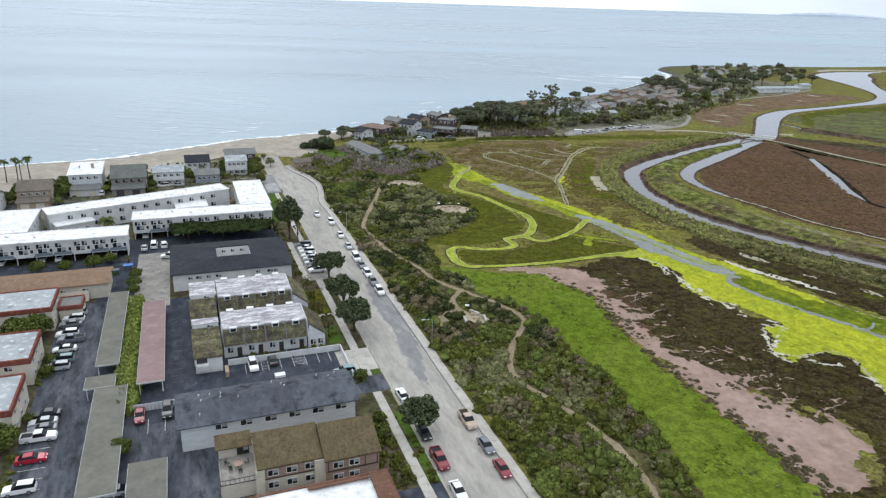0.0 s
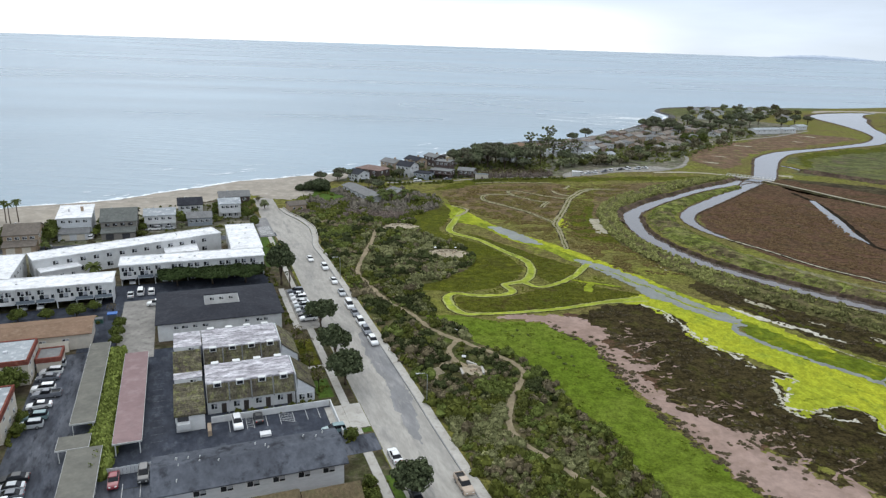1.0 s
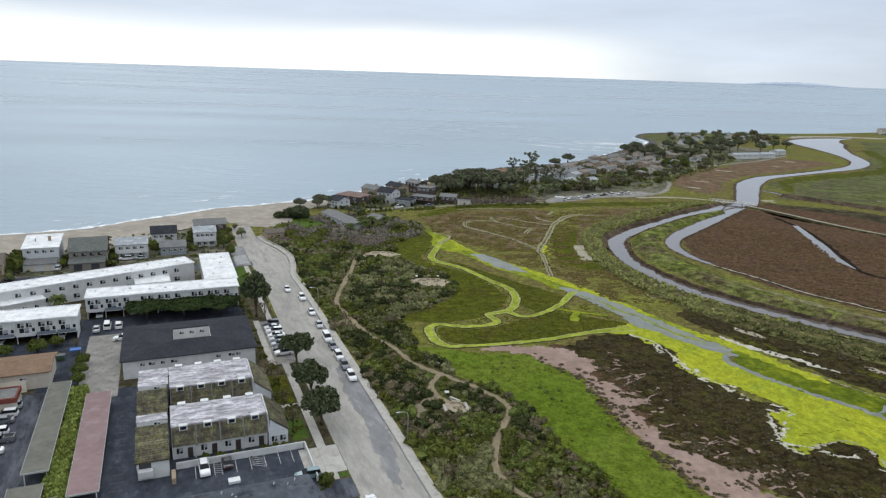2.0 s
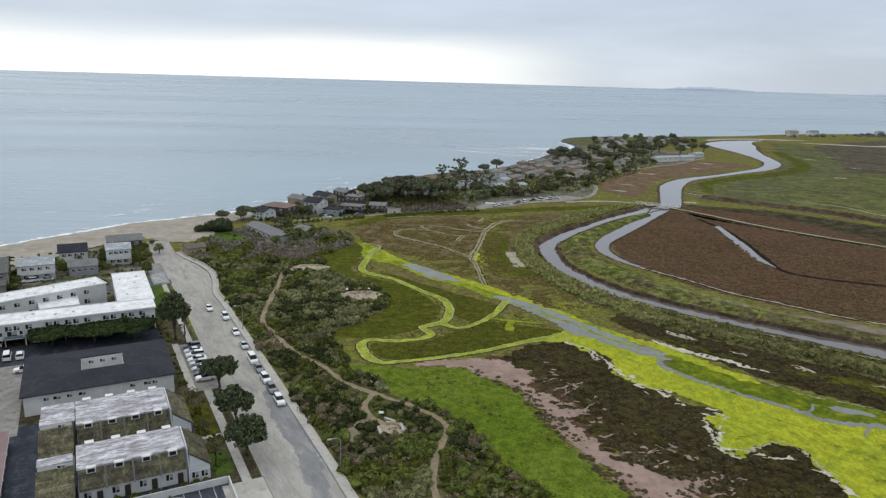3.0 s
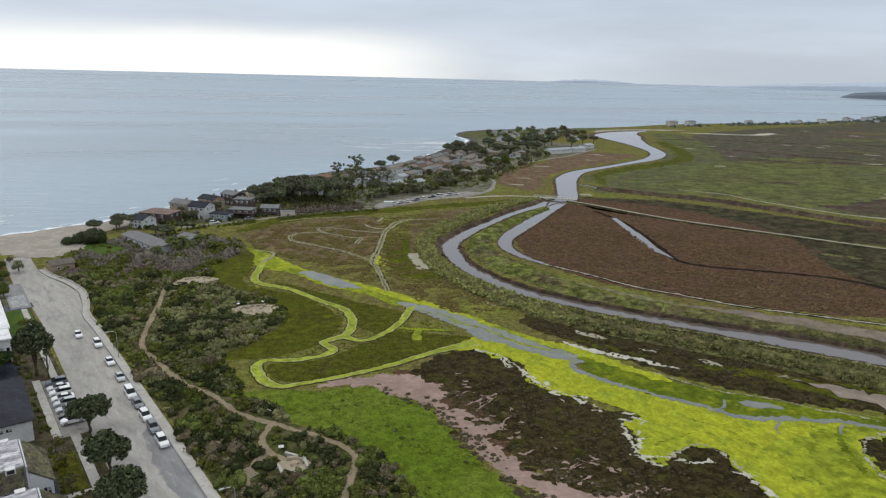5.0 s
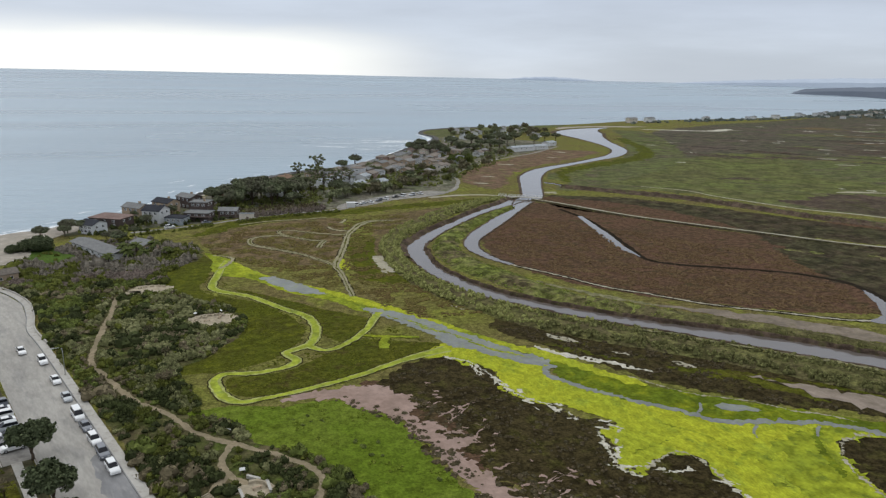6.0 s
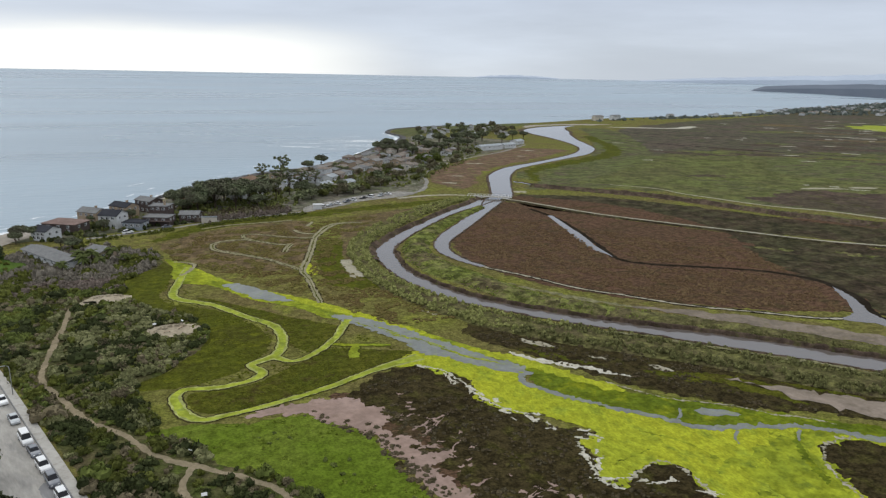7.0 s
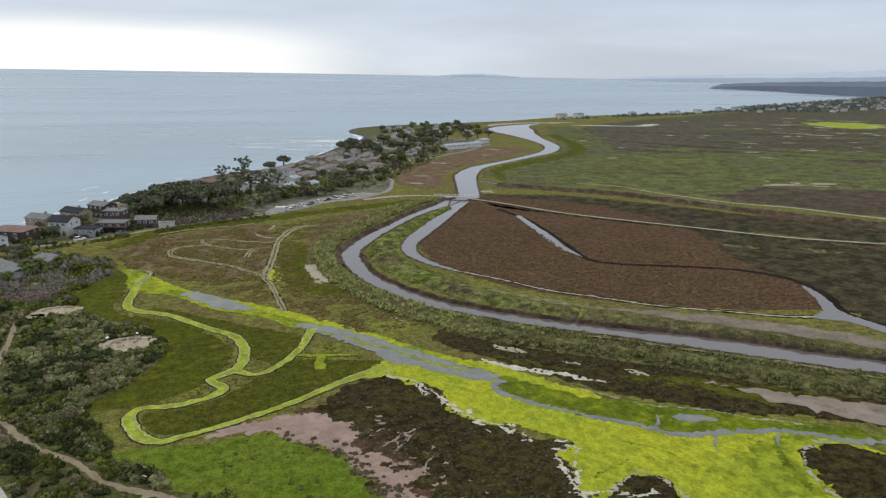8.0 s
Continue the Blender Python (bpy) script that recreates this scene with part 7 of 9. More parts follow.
townhouse_row("white townhouses with mossy mansard roofs beside a car park", 3.7, 20.9, 134.6, 146.2, 4)
townhouse_row("white townhouses with mossy mansard roofs behind another row", 3.8, 20.2, 151.6, 165.0, 4)
for b0, b1, hh, lab in ((130.0, 141.8, 4.4, "white corner townhouse with a mossy sloping roof and a boxed balcony"), (146.5, 156.5, 4.8, "white townhouse with a mossy sloping roof")):
    t = thing("townhouse", lab, "building", town(0, 0), "end townhouses")
    part("wall", Geo().prism([(b0, 0), (b1, 0), (b1, hh + 2), (b1 - 2.6, hh + 2), (b1 - 2.6, hh + 1.0), (b0, hh - 1.0)], -2.1, 3.1), W_WHITE, t)
    part("roof", Geo().prism([(b0 - 0.3, hh - 1.0), (b1 - 2.65, hh + 1.0), (b1 - 2.65, hh + 1.25), (b0 - 0.3, hh - 0.75)], -2.4, 3.3), R_MOSS, t, "mossy brown sloping roof")
    for c in range(16):
        y = b0 - 0.3 + (b1 - b0 - 2.35) * c / 16
        z = hh - 0.75 + 2.0 * c / 16
        part("shingle_course", Geo().prism([(y - 0.02, z + 0.02), (y + 0.62, z + 0.15), (y + 0.62, z + 0.17), (y - 0.02, z + 0.11)], -2.36, 3.26), R_MOSS, t)
    part("flat_roof", Geo().box(-2.2, 3.2, b1 - 2.6, b1 + 0.1, hh + 2, hh + 2.2), R_WORN, t)
    fr, pa = window_meshes(1.3, 0.7, P_TRIM)
    o = part("window", fr, None, t, "", pose(1.4, b1 - 2.68, hh + 1.55))
    part("pane", pa, None, o)
    part("balcony", Geo().box(-1.9, 0.4, b0 - 1.2, b0 - 0.02, 1.2, 2.3), W_WHITE, t, "white boxed balcony")
    part("opening", Geo().box(-1.8, 0.2, b0 - 0.06, b0 + 0.02, 2.3, 3.3), P_SHADOWED, t, "dark panel for the shade inside the balcony opening")
    for i in range(4):
        y = b0 + 1 + 2.2 * i
        o = part("window", fr, None, t, "", pose(-2.12, y, 2.2, 0, 0, -90))
        part("pane", pa, None, o)
t = thing("apartment_building", "white flat-roofed block beside the mossy townhouses", "building", town(0, 0))
part("wall", Geo().box(-2.1, 3.4, 157.2, 165.5, 0, 5.2), W_WHITE, t)
part("roof", Geo().box(-2.3, 3.6, 157.0, 165.7, 5.2, 5.45), R_WORN, t)
fr, pa = window_meshes(1.3, 0.7, P_TRIM)
o = part("window", fr, None, t, "", pose(0.6, 157.15, 4.3))
part("pane", pa, None, o)
# garden wall of the townhouses
gw = thing("garden_wall", "low white rendered garden wall of the townhouses", "wall", town(0, 0))
for q in ((4.2, 27.2, 131.6, 131.8), (27.3, 27.5, 119.5, 131.8)):
    part("wall", Geo().box(*q, 0, 1.4), W_WHITE, gw)
part("stair", Geo().box(3.4, 4.1, 127.0, 130.0, 0, 1.2), W_TAN, gw, "brown outside stair")

# dark hip-roofed block with a courtyard
t = thing("apartment_building", "white two-storey block with a dark hipped roof around a small courtyard", "building", town(0, 0))
x0, x1, y0, y1, hx0, hx1, hy0, hy1, h, r = -6.6, 24.2, 173.6, 197, 5.2, 13.8, 179.4, 187.0, 4.6, 6.6
for q in ((x0 + 0.6, x1 - 0.6, y0 + 0.6, hy0), (x0 + 0.6, x1 - 0.6, hy1, y1 - 0.6), (x0 + 0.6, hx0, hy0, hy1), (hx1, x1 - 0.6, hy0, hy1)):
    part("wall", Geo().box(*q, 0, h), W_WHITE, t)
lo, hi = [(x0, y0), (x1, y0), (x1, y1), (x0, y1)], [(hx0, hy0), (hx1, hy0), (hx1, hy1), (hx0, hy1)]
rv = [(x, y, h - 0.1) for x, y in lo] + [(x, y, h + 0.1) for x, y in lo] + [(x, y, r) for x, y in hi] + [(x, y, r - 0.5) for x, y in hi]
part("roof", Geo().add(rv, [(i, (i + 1) % 4, 4 + (i + 1) % 4, 4 + i) for i in range(4)] + [(4 + i, 4 + (i + 1) % 4, 8 + (i + 1) % 4, 8 + i) for i in range(4)] + [(8 + i, 8 + (i + 1) % 4, 12 + (i + 1) % 4, 12 + i) for i in range(4)]), R_SLATE, t, "dark shingle hipped roof")
part("courtyard_wall", ring(hx0, hx1, hy0, hy1, 0.1, 2, r - 0.3), W_WHITE, t)
part("courtyard_floor", Geo().box(hx0, hx1, hy0, hy1, 1.9, 2.0), M_WALK, t)
for i, x in enumerate((-1.8, 0.2, 2.6, 5.0, 15.0, 18.0, 19.6)):
    fr, pa = window_meshes(1.6 if i % 2 else 1.2, 0.9, P_TRIM)
    o = part("window", fr, None, t, "", pose(x, y0 + 0.58, 3.3))
    part("pane", pa, None, o)
for i in range(3):
    fr, pa = window_meshes(1.2, 0.9, P_TRIM)
    o = part("window", fr, None, t, "", pose(hx0 + 2 + 2.4 * i, hy1 - 0.12, 5.3))
    part("pane", pa, None, o)


# white apartments round courtyards, raised over carports
def carport_block(label, a0, a1, b0, b1, n, h=6.2):
    t = thing("apartment_building", label, "building", town(0, 0), "white apartment blocks")
    part("wall", Geo().box(a0, a1, b0, b1, 2.5, h), W_WHITE, t)
    # the shade under the block is put into the back wall's colour
    part("back_wall", Geo().box(a0, a1, b0 + 5.5, b1, 0, 2.5), P_SHADOWED, t, "back wall of the carport with shade in its dark colour")
    flat_roof(t, a1 - a0, b1 - b0, h, 0.35, 0.35, (a0 + a1) / 2, (b0 + b1) / 2, R_WHITE, "bright white flat roof")
    u = (a1 - a0) / n
    for i in range(n):
        x = a0 + u * (i + 0.5)
        for w, hh, z, dx in ((1.7, 1.45, 5.05, -1.1), (1.5, 1.45, 5.05, 0.75), (2.4, 1.8, 3.5, -0.4), (0.9, 1.2, 3.7, 1.65)):
            if i % 3 == 2 and dx == 0.75:
                continue
            fr, pa = window_meshes(w, hh, P_TRIM)
            o = part("window", fr, None, t, "", pose(x + dx, b0 - 0.02, z))
            part("pane", pa, None, o)
        part("pilaster", Geo().box(a0 + u * i - 0.09, a0 + u * i + 0.09, b0 - 0.45, b0 - 0.02, 2.5, h), W_WHITE, t)
        part("balcony", Geo().box(x - u * 0.46, x + u * 0.46, b0 - 1.25, b0 - 0.02, 2.4, 2.55), W_GREY, t, "pale balcony slab")
        part("balcony_rail", Geo().box(x - u * 0.46, x + u * 0.46, b0 - 1.25, b0 - 1.18, 2.55, 3.4), P_BLUERAIL if i % 3 else W_WHITE, t, "solid balcony rail")
        part("post", Geo().box(a0 + u * i + 0.05, a0 + u * i + 0.3, b0 + 0.1, b0 + 0.35, 0, 2.5), W_WHITE, t)
    for x in (a0, a1 - 0.25):
        part("side_wall", Geo().box(x, x + 0.25, b0 + 0.4, b0 + 5.5, 0, 2.5), W_WHITE, t)
    vents(t, [(rng.uniform(a0 + 2, a1 - 2), rng.uniform(b0 + 2, b1 - 2), rng.uniform(0.15, 0.35)) for _ in range(6)], h, W_WHITE)
    return t


carport_block("white two-storey apartments with a white flat roof over dark carports", -17, 24.3, 219, 227.5, 9)
carport_block("white two-storey apartments with balconies over dark carports", -60, -18, 204.6, 213.6, 9)
m, W, D = rect(15.4, 24.9, 227.6, 259)
t = house("apartment_building", "white apartment block with a bright white flat roof beside the street", "building", m, W, D, 6.2, W_WHITE, R_WHITE, rows=(("E", 6, 4.6, 1.5, 1.2), ("E", 6, 1.7, 1.5, 1.2), ("W", 5, 4.6, 1.5, 1.2), ("S", 2, 4.6, 1.5, 1.2)), group="white apartment blocks")
vents(t, [(-2, -9, 0.3), (1, 3, 0.3), (2, 10, 0.3), (-3, 8, 0.2)], 6.2, W_WHITE)
t = house("apartment_building", "long white apartment block with a bright white flat roof", "building", town(-15.4, 243.8, 0, 18.8), 57.4, 8.4, 6.2, W_WHITE, R_WHITE, rows=(("S", 13, 4.7, 1.7, 1.4), ("S", 13, 1.8, 1.9, 1.6)), group="white apartment blocks")
vents(t, [(rng.uniform(-26, 26), rng.uniform(-3, 3), 0.22) for _ in range(12)], 6.2, W_WHITE)
m, W, D = rect(-60, -44.5, 214, 238)
house("apartment_building", "white apartment block with a white flat roof", "building", m, W, D, 6.2, W_WHITE, R_WHITE, rows=(("E", 5, 4.6, 1.5, 1.2),), group="white apartment blocks")
house("annex", "small white annex with a white flat roof in the courtyard", "building", town(-35.2, 232.1, 0, 22), 10.8, 8.4, 3.6, W_WHITE, R_WHITE, rows=(("S", 3, 2.0, 1.2, 1.1),), group="courtyard annexes")
house("annex", "small white annex with a white flat roof in the courtyard", "building", town(0, 241.5, 0, 4), 10, 9, 3.8, W_WHITE, R_WHITE, rows=(("S", 3, 2.0, 1.2, 1.1),), group="courtyard annexes")

# low brown-roofed block and the red-trimmed blocks
m, W, D = rect(-60, -21, 175.4, 185.8)
t = house("apartment_building", "low block with a tan shingle roof and an outside stair", "building", m, W, D, 3.9, W_CREAM, R_TAN, "gable", 1.0, rows=(("S", 7, 2.4, 1.5, 1.1),), over=0.6)
part("stair", Geo().prism([(-5.2 - 1.2, 0), (-5.2, 0), (-5.2, 2.4), (-5.2 - 0.3, 2.4)], 9, 15), W_CREAM, t, "outside stair")
for a0, a1, b0, b1 in ((-60, -31, 159.2, 170.8), (-60, -31.4, 135.2, 147.8), (-60, -31.3, 116.6, 129.4)):
    m, W, D = rect(a0, a1, b0, b1)
    t = house("apartment_building", "cream block with a pale flat roof and a red-brown tiled edge", "building", m, W, D, 5.4, W_CREAM, R_PALE, rim=R_RED, rows=(("E", 3, 4.0, 1.3, 1.1), ("E", 3, 1.5, 1.3, 1.1), ("S", 7, 4.0, 1.5, 1.1)), group="red-trimmed blocks")
    vents(t, [(rng.uniform(-12, 13), rng.uniform(-4, 4), rng.uniform(0.2, 0.5)) for _ in range(7)], 5.4, W_GREY)
m, W, D = rect(-30.6, -25.8, 164.6, 170.4)
house("porch_block", "small red-brown tiled block around a light well", "building", m, W, D, 3.0, W_CREAM, R_GREY, rim=R_RED)


# carports
def carport(label, a0, a1, b0, b1, roof, h=2.5):
    t = thing("carport", label, "carport", town(0, 0), "carports")
    part("roof", Geo().box(a0, a1, b0, b1, h, h + 0.18), roof, t)
    part("fascia", Geo().box(a0 - 0.06, a1 + 0.06, b0 - 0.1, b0, h - 0.1, h + 0.2), P_FASCIA, t, "pale fascia board")
    for x in (a0 - 0.06, a1):
        part("fascia", Geo().box(x, x + 0.06, b0, b1, h - 0.1, h + 0.2), P_FASCIA, t, "pale fascia board")
    n = int((b1 - b0) / 5.4) + 1
    for i in range(n + 1):
        y = b0 + 0.3 + (b1 - b0 - 0.6) * i / n
        for x in (a0 + 0.4, a1 - 0.4):
            part("post", Geo().box(x - 0.08, x + 0.08, y - 0.08, y + 0.08, 0, h), W_WHITE, t)
    return t


carport("long carport with a flat grey-green roof", -20.4, -16.2, 134.3, 171.6, R_GREYGREEN)
carport("long carport with a flat grey-green roof", -19.7, -14.2, 93.6, 125.4, R_GREYGREEN)
carport("short carport with a flat grey-green roof", -21.6, -16.4, 125.6, 130.2, R_GREYGREEN)
carport("long carport with a faded red roof", -12.6, -7.8, 125, 163.6, R_PINKY)
carport("carport with a flat grey-green roof", -12.8, -7.2, 84, 100.2, R_GREYGREEN)
fence = thing("fence", "grey board fence across the parking lot", "fence", town(0, 0))
for i in range(14):
    part("board", Geo().box(-13.8 + 0.62 * i, -13.25 + 0.62 * i, 119.2, 119.28, 0.05, 1.55), W_GREY, fence)
part("rail", Geo().box(-13.8, -5.0, 119.28, 119.36, 0.5, 0.62).box(-13.8, -5.0, 119.28, 119.36, 1.2, 1.32), W_GREY, fence)

# hatched strip at the end of the street
hatch = bpy.data.objects["crosswalk_pad"]
for i in range(9):
    part("hatch_line", Geo().box(-2.3, 2.3, -0.28, 0.28, 0, 0.006), P_LINE, hatch, "", town(30.7, 266 + 1.35 * i, PAVE + 0.018, 14))
# painted parking bays
lines = []
for i in range(9):
    lines.append((8.2 + 2.05 * i if i < 1 else 7.5 + 2.06 * i, 128.2, 0.1, 2.6, 0))
for k, (a, b, w, l, r_) in enumerate([(7.4, 129.6, 0.12, 4.4, 0), (10.6, 129.6, 0.12, 4.4, 0), (14.4, 129.6, 0.12, 4.4, 0), (17.0, 129.6, 0.12, 4.4, 0), (19.6, 129.6, 0.12, 4.4, 0), (22.2, 129.6, 0.12, 4.4, 0), (24.6, 129.6, 0.12, 4.4, 0), (11.9, 129.6, 0.12, 4.4, 0)] + [(11.3, 128.2 + 0.7 * i, 0.12, 1.5, 60) for i in range(5)] + [(18.3, 128.2 + 0.7 * i, 0.12, 2.6, 60) for i in range(5)]
                                  + [(-5.6, 128 + 2.6 * i, 0.1, 2.2, 90) for i in range(11)] + [(-10.0, 121.2, 0.12, 5, 90), (-10.6, 114, 0.12, 4.5, 0), (-7.8, 114, 0.12, 4.5, 0), (-5.2, 114, 0.12, 4.5, 0)]):
    o = part("parking_line", Geo().box(-w / 2, w / 2, -l / 2, l / 2, 0, 0.006), P_FAINT if a == -5.6 else P_LINE, lot_mid, "", town(a, b, PAVE + 0.012, r_))
for i in range(6):
    part("parking_line", Geo().box(-0.06, 0.06, -2.4, 2.4, 0, 0.006), P_LINE, lot_west, "", town(-28, 98.8 + 2.75 * i, PAVE + 0.012, 90))

# ---- beach houses ----
R_DUNBROWN = mat("dun_brown_shingles", (0.157, 0.135, 0.113), (0.128, 0.111, 0.094), 1.5, 0.25, (0.178, 0.157, 0.135), rough=0.9, bump=0.3, grain=0.15)
R_DUNGREY = mat("weathered_grey_shingles", (0.140, 0.146, 0.134), (0.116, 0.121, 0.112), 1.5, 0.25, (0.160, 0.164, 0.149), rough=0.9, bump=0.3, grain=0.15)
BH = (
    (-50.5, 271, 10.5, 12, 5.6, W_TAN, R_DUNBROWN, "gable", 2.4, "tan two-level house with a grey-brown gable roof", P_TRIM),
    (-35.8, 285.5, 11, 14, 7.2, W_GREY, R_WHITE, "shed", 1.5, "grey two-storey beach house with a bright white sloping roof", P_TRIM),
    (-21.0, 283.5, 12, 15, 5.8, W_DUN, R_DUNGREY, "gable", 3.2, "dun-grey beach house with a large grey-green roof", P_DARKTRIM),
    (-7.2, 289, 11, 11, 5.4, W_WHITE, R_PALE, "gable", 1.5, "white beach house with a pale grey roof", P_TRIM),
    (4.2, 308.5, 9.5, 8, 4.2, W_WHITE, R_SLATE, "gable", 2.2, "white cottage with a dark slate gable roof", P_TRIM),
    (7.2, 289, 9, 8, 3.2, W_BLUE, R_GREY, "gable", 1.5, "blue-grey cottage with a grey roof", P_TRIM),
    (19.4, 299.5, 8.2, 9.5, 6.0, W_WHITE, R_PALE, "gable", 1.4, "white two-storey house with a pale grey roof", P_TRIM),
    (23, 323, 13, 8, 3.6, W_DARK, R_GREY, "gable", 1.8, "dark wooden beach house with a grey roof", P_TRIM),
    (-66, 262, 12, 11, 5.0, W_WHITE, R_GREY, "gable", 2.0, "white house with a grey gable roof", P_TRIM),
)
for a, b, W, D, h, wl2, rf, st, rise, lab, tr in BH:
    t = house("beach_house", lab, "house", town(a, b), W, D, h, wl2, rf, st, rise, tr, rows=(("S", 4, h - 1.2, 1.5, 1.1), ("E", 3, h - 1.2, 1.3, 1.1)) + ((("S", 3, 1.5, 1.6, 1.3),) if h > 4.4 else ()), chimney=h > 6, group="beach houses")
    if wl2 in (W_TAN, W_GREY, W_DUN):
        part("garage_wing", Geo().box(-W / 2 + 0.3, W / 2 - 0.6, -D / 2 - 4.2, -D / 2 - 0.02, 0, 2.6), wl2, t, "low garage wing")
        part("wing_roof", Geo().prism([(-D / 2 - 4.7, 2.55), (-D / 2 - 0.02, 3.5), (-D / 2 - 0.02, 3.7), (-D / 2 - 4.7, 2.75)], -W / 2, W / 2 - 0.3), rf if rf is not R_WHITE else R_GREY, t, "lean-to roof of the garage wing")
        for x in (-W / 4, W / 4 - 0.6):
            # the dun house's doors are darkened to pass for shaded openings
            part("garage_door", Geo().box(x - 1.3, x + 1.3, -D / 2 - 4.26, -D / 2 - 4.2, 0.1, 2.2), P_SHADOWED if wl2 is W_DUN else W_CREAM, t, "wide garage door")
    part("downpipe", Geo().tube([(W / 2 + 0.06, -D / 2 + 0.3, 0.0), (W / 2 + 0.06, -D / 2 + 0.3, h - 0.1)], 0.06, 0.06, 6), P_TRIM, t)
    part("roof_vent", Geo().box(-W * 0.2 - 0.2, -W * 0.2 + 0.2, -0.3, 0.1, h + rise * 0.6, h + rise + 0.55), P_METAL, t)
    if wl2 is W_WHITE and h > 5:
        part("balcony", Geo().box(-W / 2, W / 2, -D / 2 - 1.4, -D / 2 - 0.02, 2.5, 2.65).box(-W / 2, W / 2, -D / 2 - 1.4, -D / 2 - 1.32, 2.65, 3.5), W_WHITE, t, "white balcony")
house("hut", "small brown hut with a shingle roof beside the street", "hut", town(47.5, 303, 0, 8), 7.5, 5.5, 2.8, W_TAN, R_DUNBROWN, "gable", 1.2, rows=(("S", 2, 1.4, 1.0, 1.0),))

# ---- trees ----


def crown_mesh(name, lobes, per, size, material, seed, flat=1.0):
    r = np.random.default_rng(seed)
    out = []
    for x, y, z, rad in lobes:
        n = int(per * rad * rad)
        d = r.normal(0, 1, (n, 3))
        d /= np.linalg.norm(d, axis=1)[:, None]
        c = np.array([x, y, z]) + d * (rad * r.uniform(0.5, 1.05, n) ** 0.6)[:, None] * (1, 1, flat)
        out.append(leaves(c, d, size, r))
    return soup(name, out, 4, material, "", "")


def tree(name, label, h, spread, lobes, material, m, size=0.32, per=60, seed=1, flat=0.75, trunk_r=0.28, group="", limbs=6, base=0.35, airy=False, lump=1.0):
    """A tapered trunk with limbs that reach the lobes of the crown."""
    r = np.random.default_rng(seed)
    t = thing(name, label, "tree", m, group)
    g = Geo().tube([(0, 0, -0.1), (r.uniform(-.15, .15), r.uniform(-.15, .15), h * base * 0.6), (r.uniform(-.3, .3), r.uniform(-.3, .3), h * base), (0, 0, h * 0.75)], trunk_r, trunk_r * 0.35, 8)
    lob = []
    for i in range(lobes):
        an, rr = i * 2.4 + r.uniform(-.4, .4), spread * math.sqrt((i + 0.4) / lobes) * 0.78
        z = h * (base + 0.12 + (0.88 - base) * r.uniform(0.35, 0.85) * (1.1 - 0.45 * rr / spread))
        if airy:
            z = h * (base + (0.97 - base) * r.uniform(0.05, 1.0) * (1.08 - 0.3 * rr / spread))
        lob.append((rr * math.cos(an), rr * math.sin(an), z, spread * r.uniform(0.26, 0.42) * (0.42 if airy else lump)))
    for i, (x, y, z, rad) in enumerate(lob[:limbs]):
        k = len(g.v)
        g.f.append((16 + i % 8, k, k + 1))
        g.tube([(0, 0, h * base * r.uniform(0.7, 1.0)), (x * 0.45, y * 0.45, h * base + (z - h * base) * 0.45), (x, y, z)], trunk_r * 0.45, trunk_r * 0.12, 5)
    part("trunk", g, M_BARK, t, "", None, True)
    part("crown", crown_mesh("crown", lob, per, size, material, seed + 1, flat), None, t)
    return t


def copies(proto, spots, town_frame=False):
    for x, y, s, rz in spots:
        copy_thing(proto, (town(x, y, 0, rz) if town_frame else pose(x, y, 0, 0, 0, rz)) @ Matrix.Diagonal((s, s, s * (0.92 + 0.16 * ((x * 7.3) % 1)), 1)))


street = tree("street_tree", "round dark green street tree beside the parking strip", 7.0, 3.7, 52, L_TREE, town(34.2, 98.0), 0.26, 105, 3, 0.85, group="street trees", base=0.2, limbs=10, lump=0.66)
copies(street, [(32.4, 139.8, 1.18, 40), (33.2, 154.0, 1.2, 100), (33.1, 171.6, 1.2, 200)], True)
tree("corner_tree", "tall dark tree at the corner of the white apartments", 14.5, 4.3, 56, L_TREE, town(28.0, 207.5), 0.32, 85, 5, 1.2, 0.4, base=0.14, limbs=10, lump=0.74)
tree("slim_tree", "slim dark tree beside the pavement", 8, 1.3, 6, L_TREE, town(30.2, 205), 0.25, 110, 6, 1.4, 0.2, base=0.2)
pine = tree("umbrella_pine", "flat-topped green umbrella pine in front of the white apartments", 4.9, 6.0, 30, L_PINE, town(-1.5, 214.8), 0.24, 66, 8, 0.22, 0.3, "umbrella pines", base=0.62)
copies(pine, [(8.5, 213.8, 1.02, 70), (18, 212.5, 1.0, 150)], True)
gt = tree("garden_tree", "rounded green garden tree between parked cars", 5.2, 3.2, 20, L_FRESH, town(-33.8, 156.5), 0.28, 72, 11, 0.9, 0.22, "garden trees", base=0.16)
copies(gt, [(-37.5, 155.5, 1.05, 50), (-14.6, 106.4, 0.62, 20), (-32.4, 113.4, 0.9, 120), (-26.4, 196.5, 0.75, 60), (-33.4, 196.8, 0.6, 10), (-40, 197.2, 0.7, 80), (28.6, 118.0, 0.45, 30), (27.3, 98.5, 0.5, 70), (28.4, 103, 0.42, 150), (-29.6, 138, 0.45, 10), (-29.8, 143, 0.4, 90), (-30.2, 121.5, 0.32, 45), (-22.6, 200, 0.6, 0)], True)
bare = tree("bare_tree", "nearly leafless small brown tree by the townhouses", 4.4, 1.9, 8, L_DRY, town(26.6, 140.2), 0.16, 40, 14, 1.0, 0.13, "bare trees", limbs=8)
copies(bare, [(-7.7, 198.2, 1.0, 30), (-9, 214, 0.9, 100), (-14, 232, 0.85, 10)])
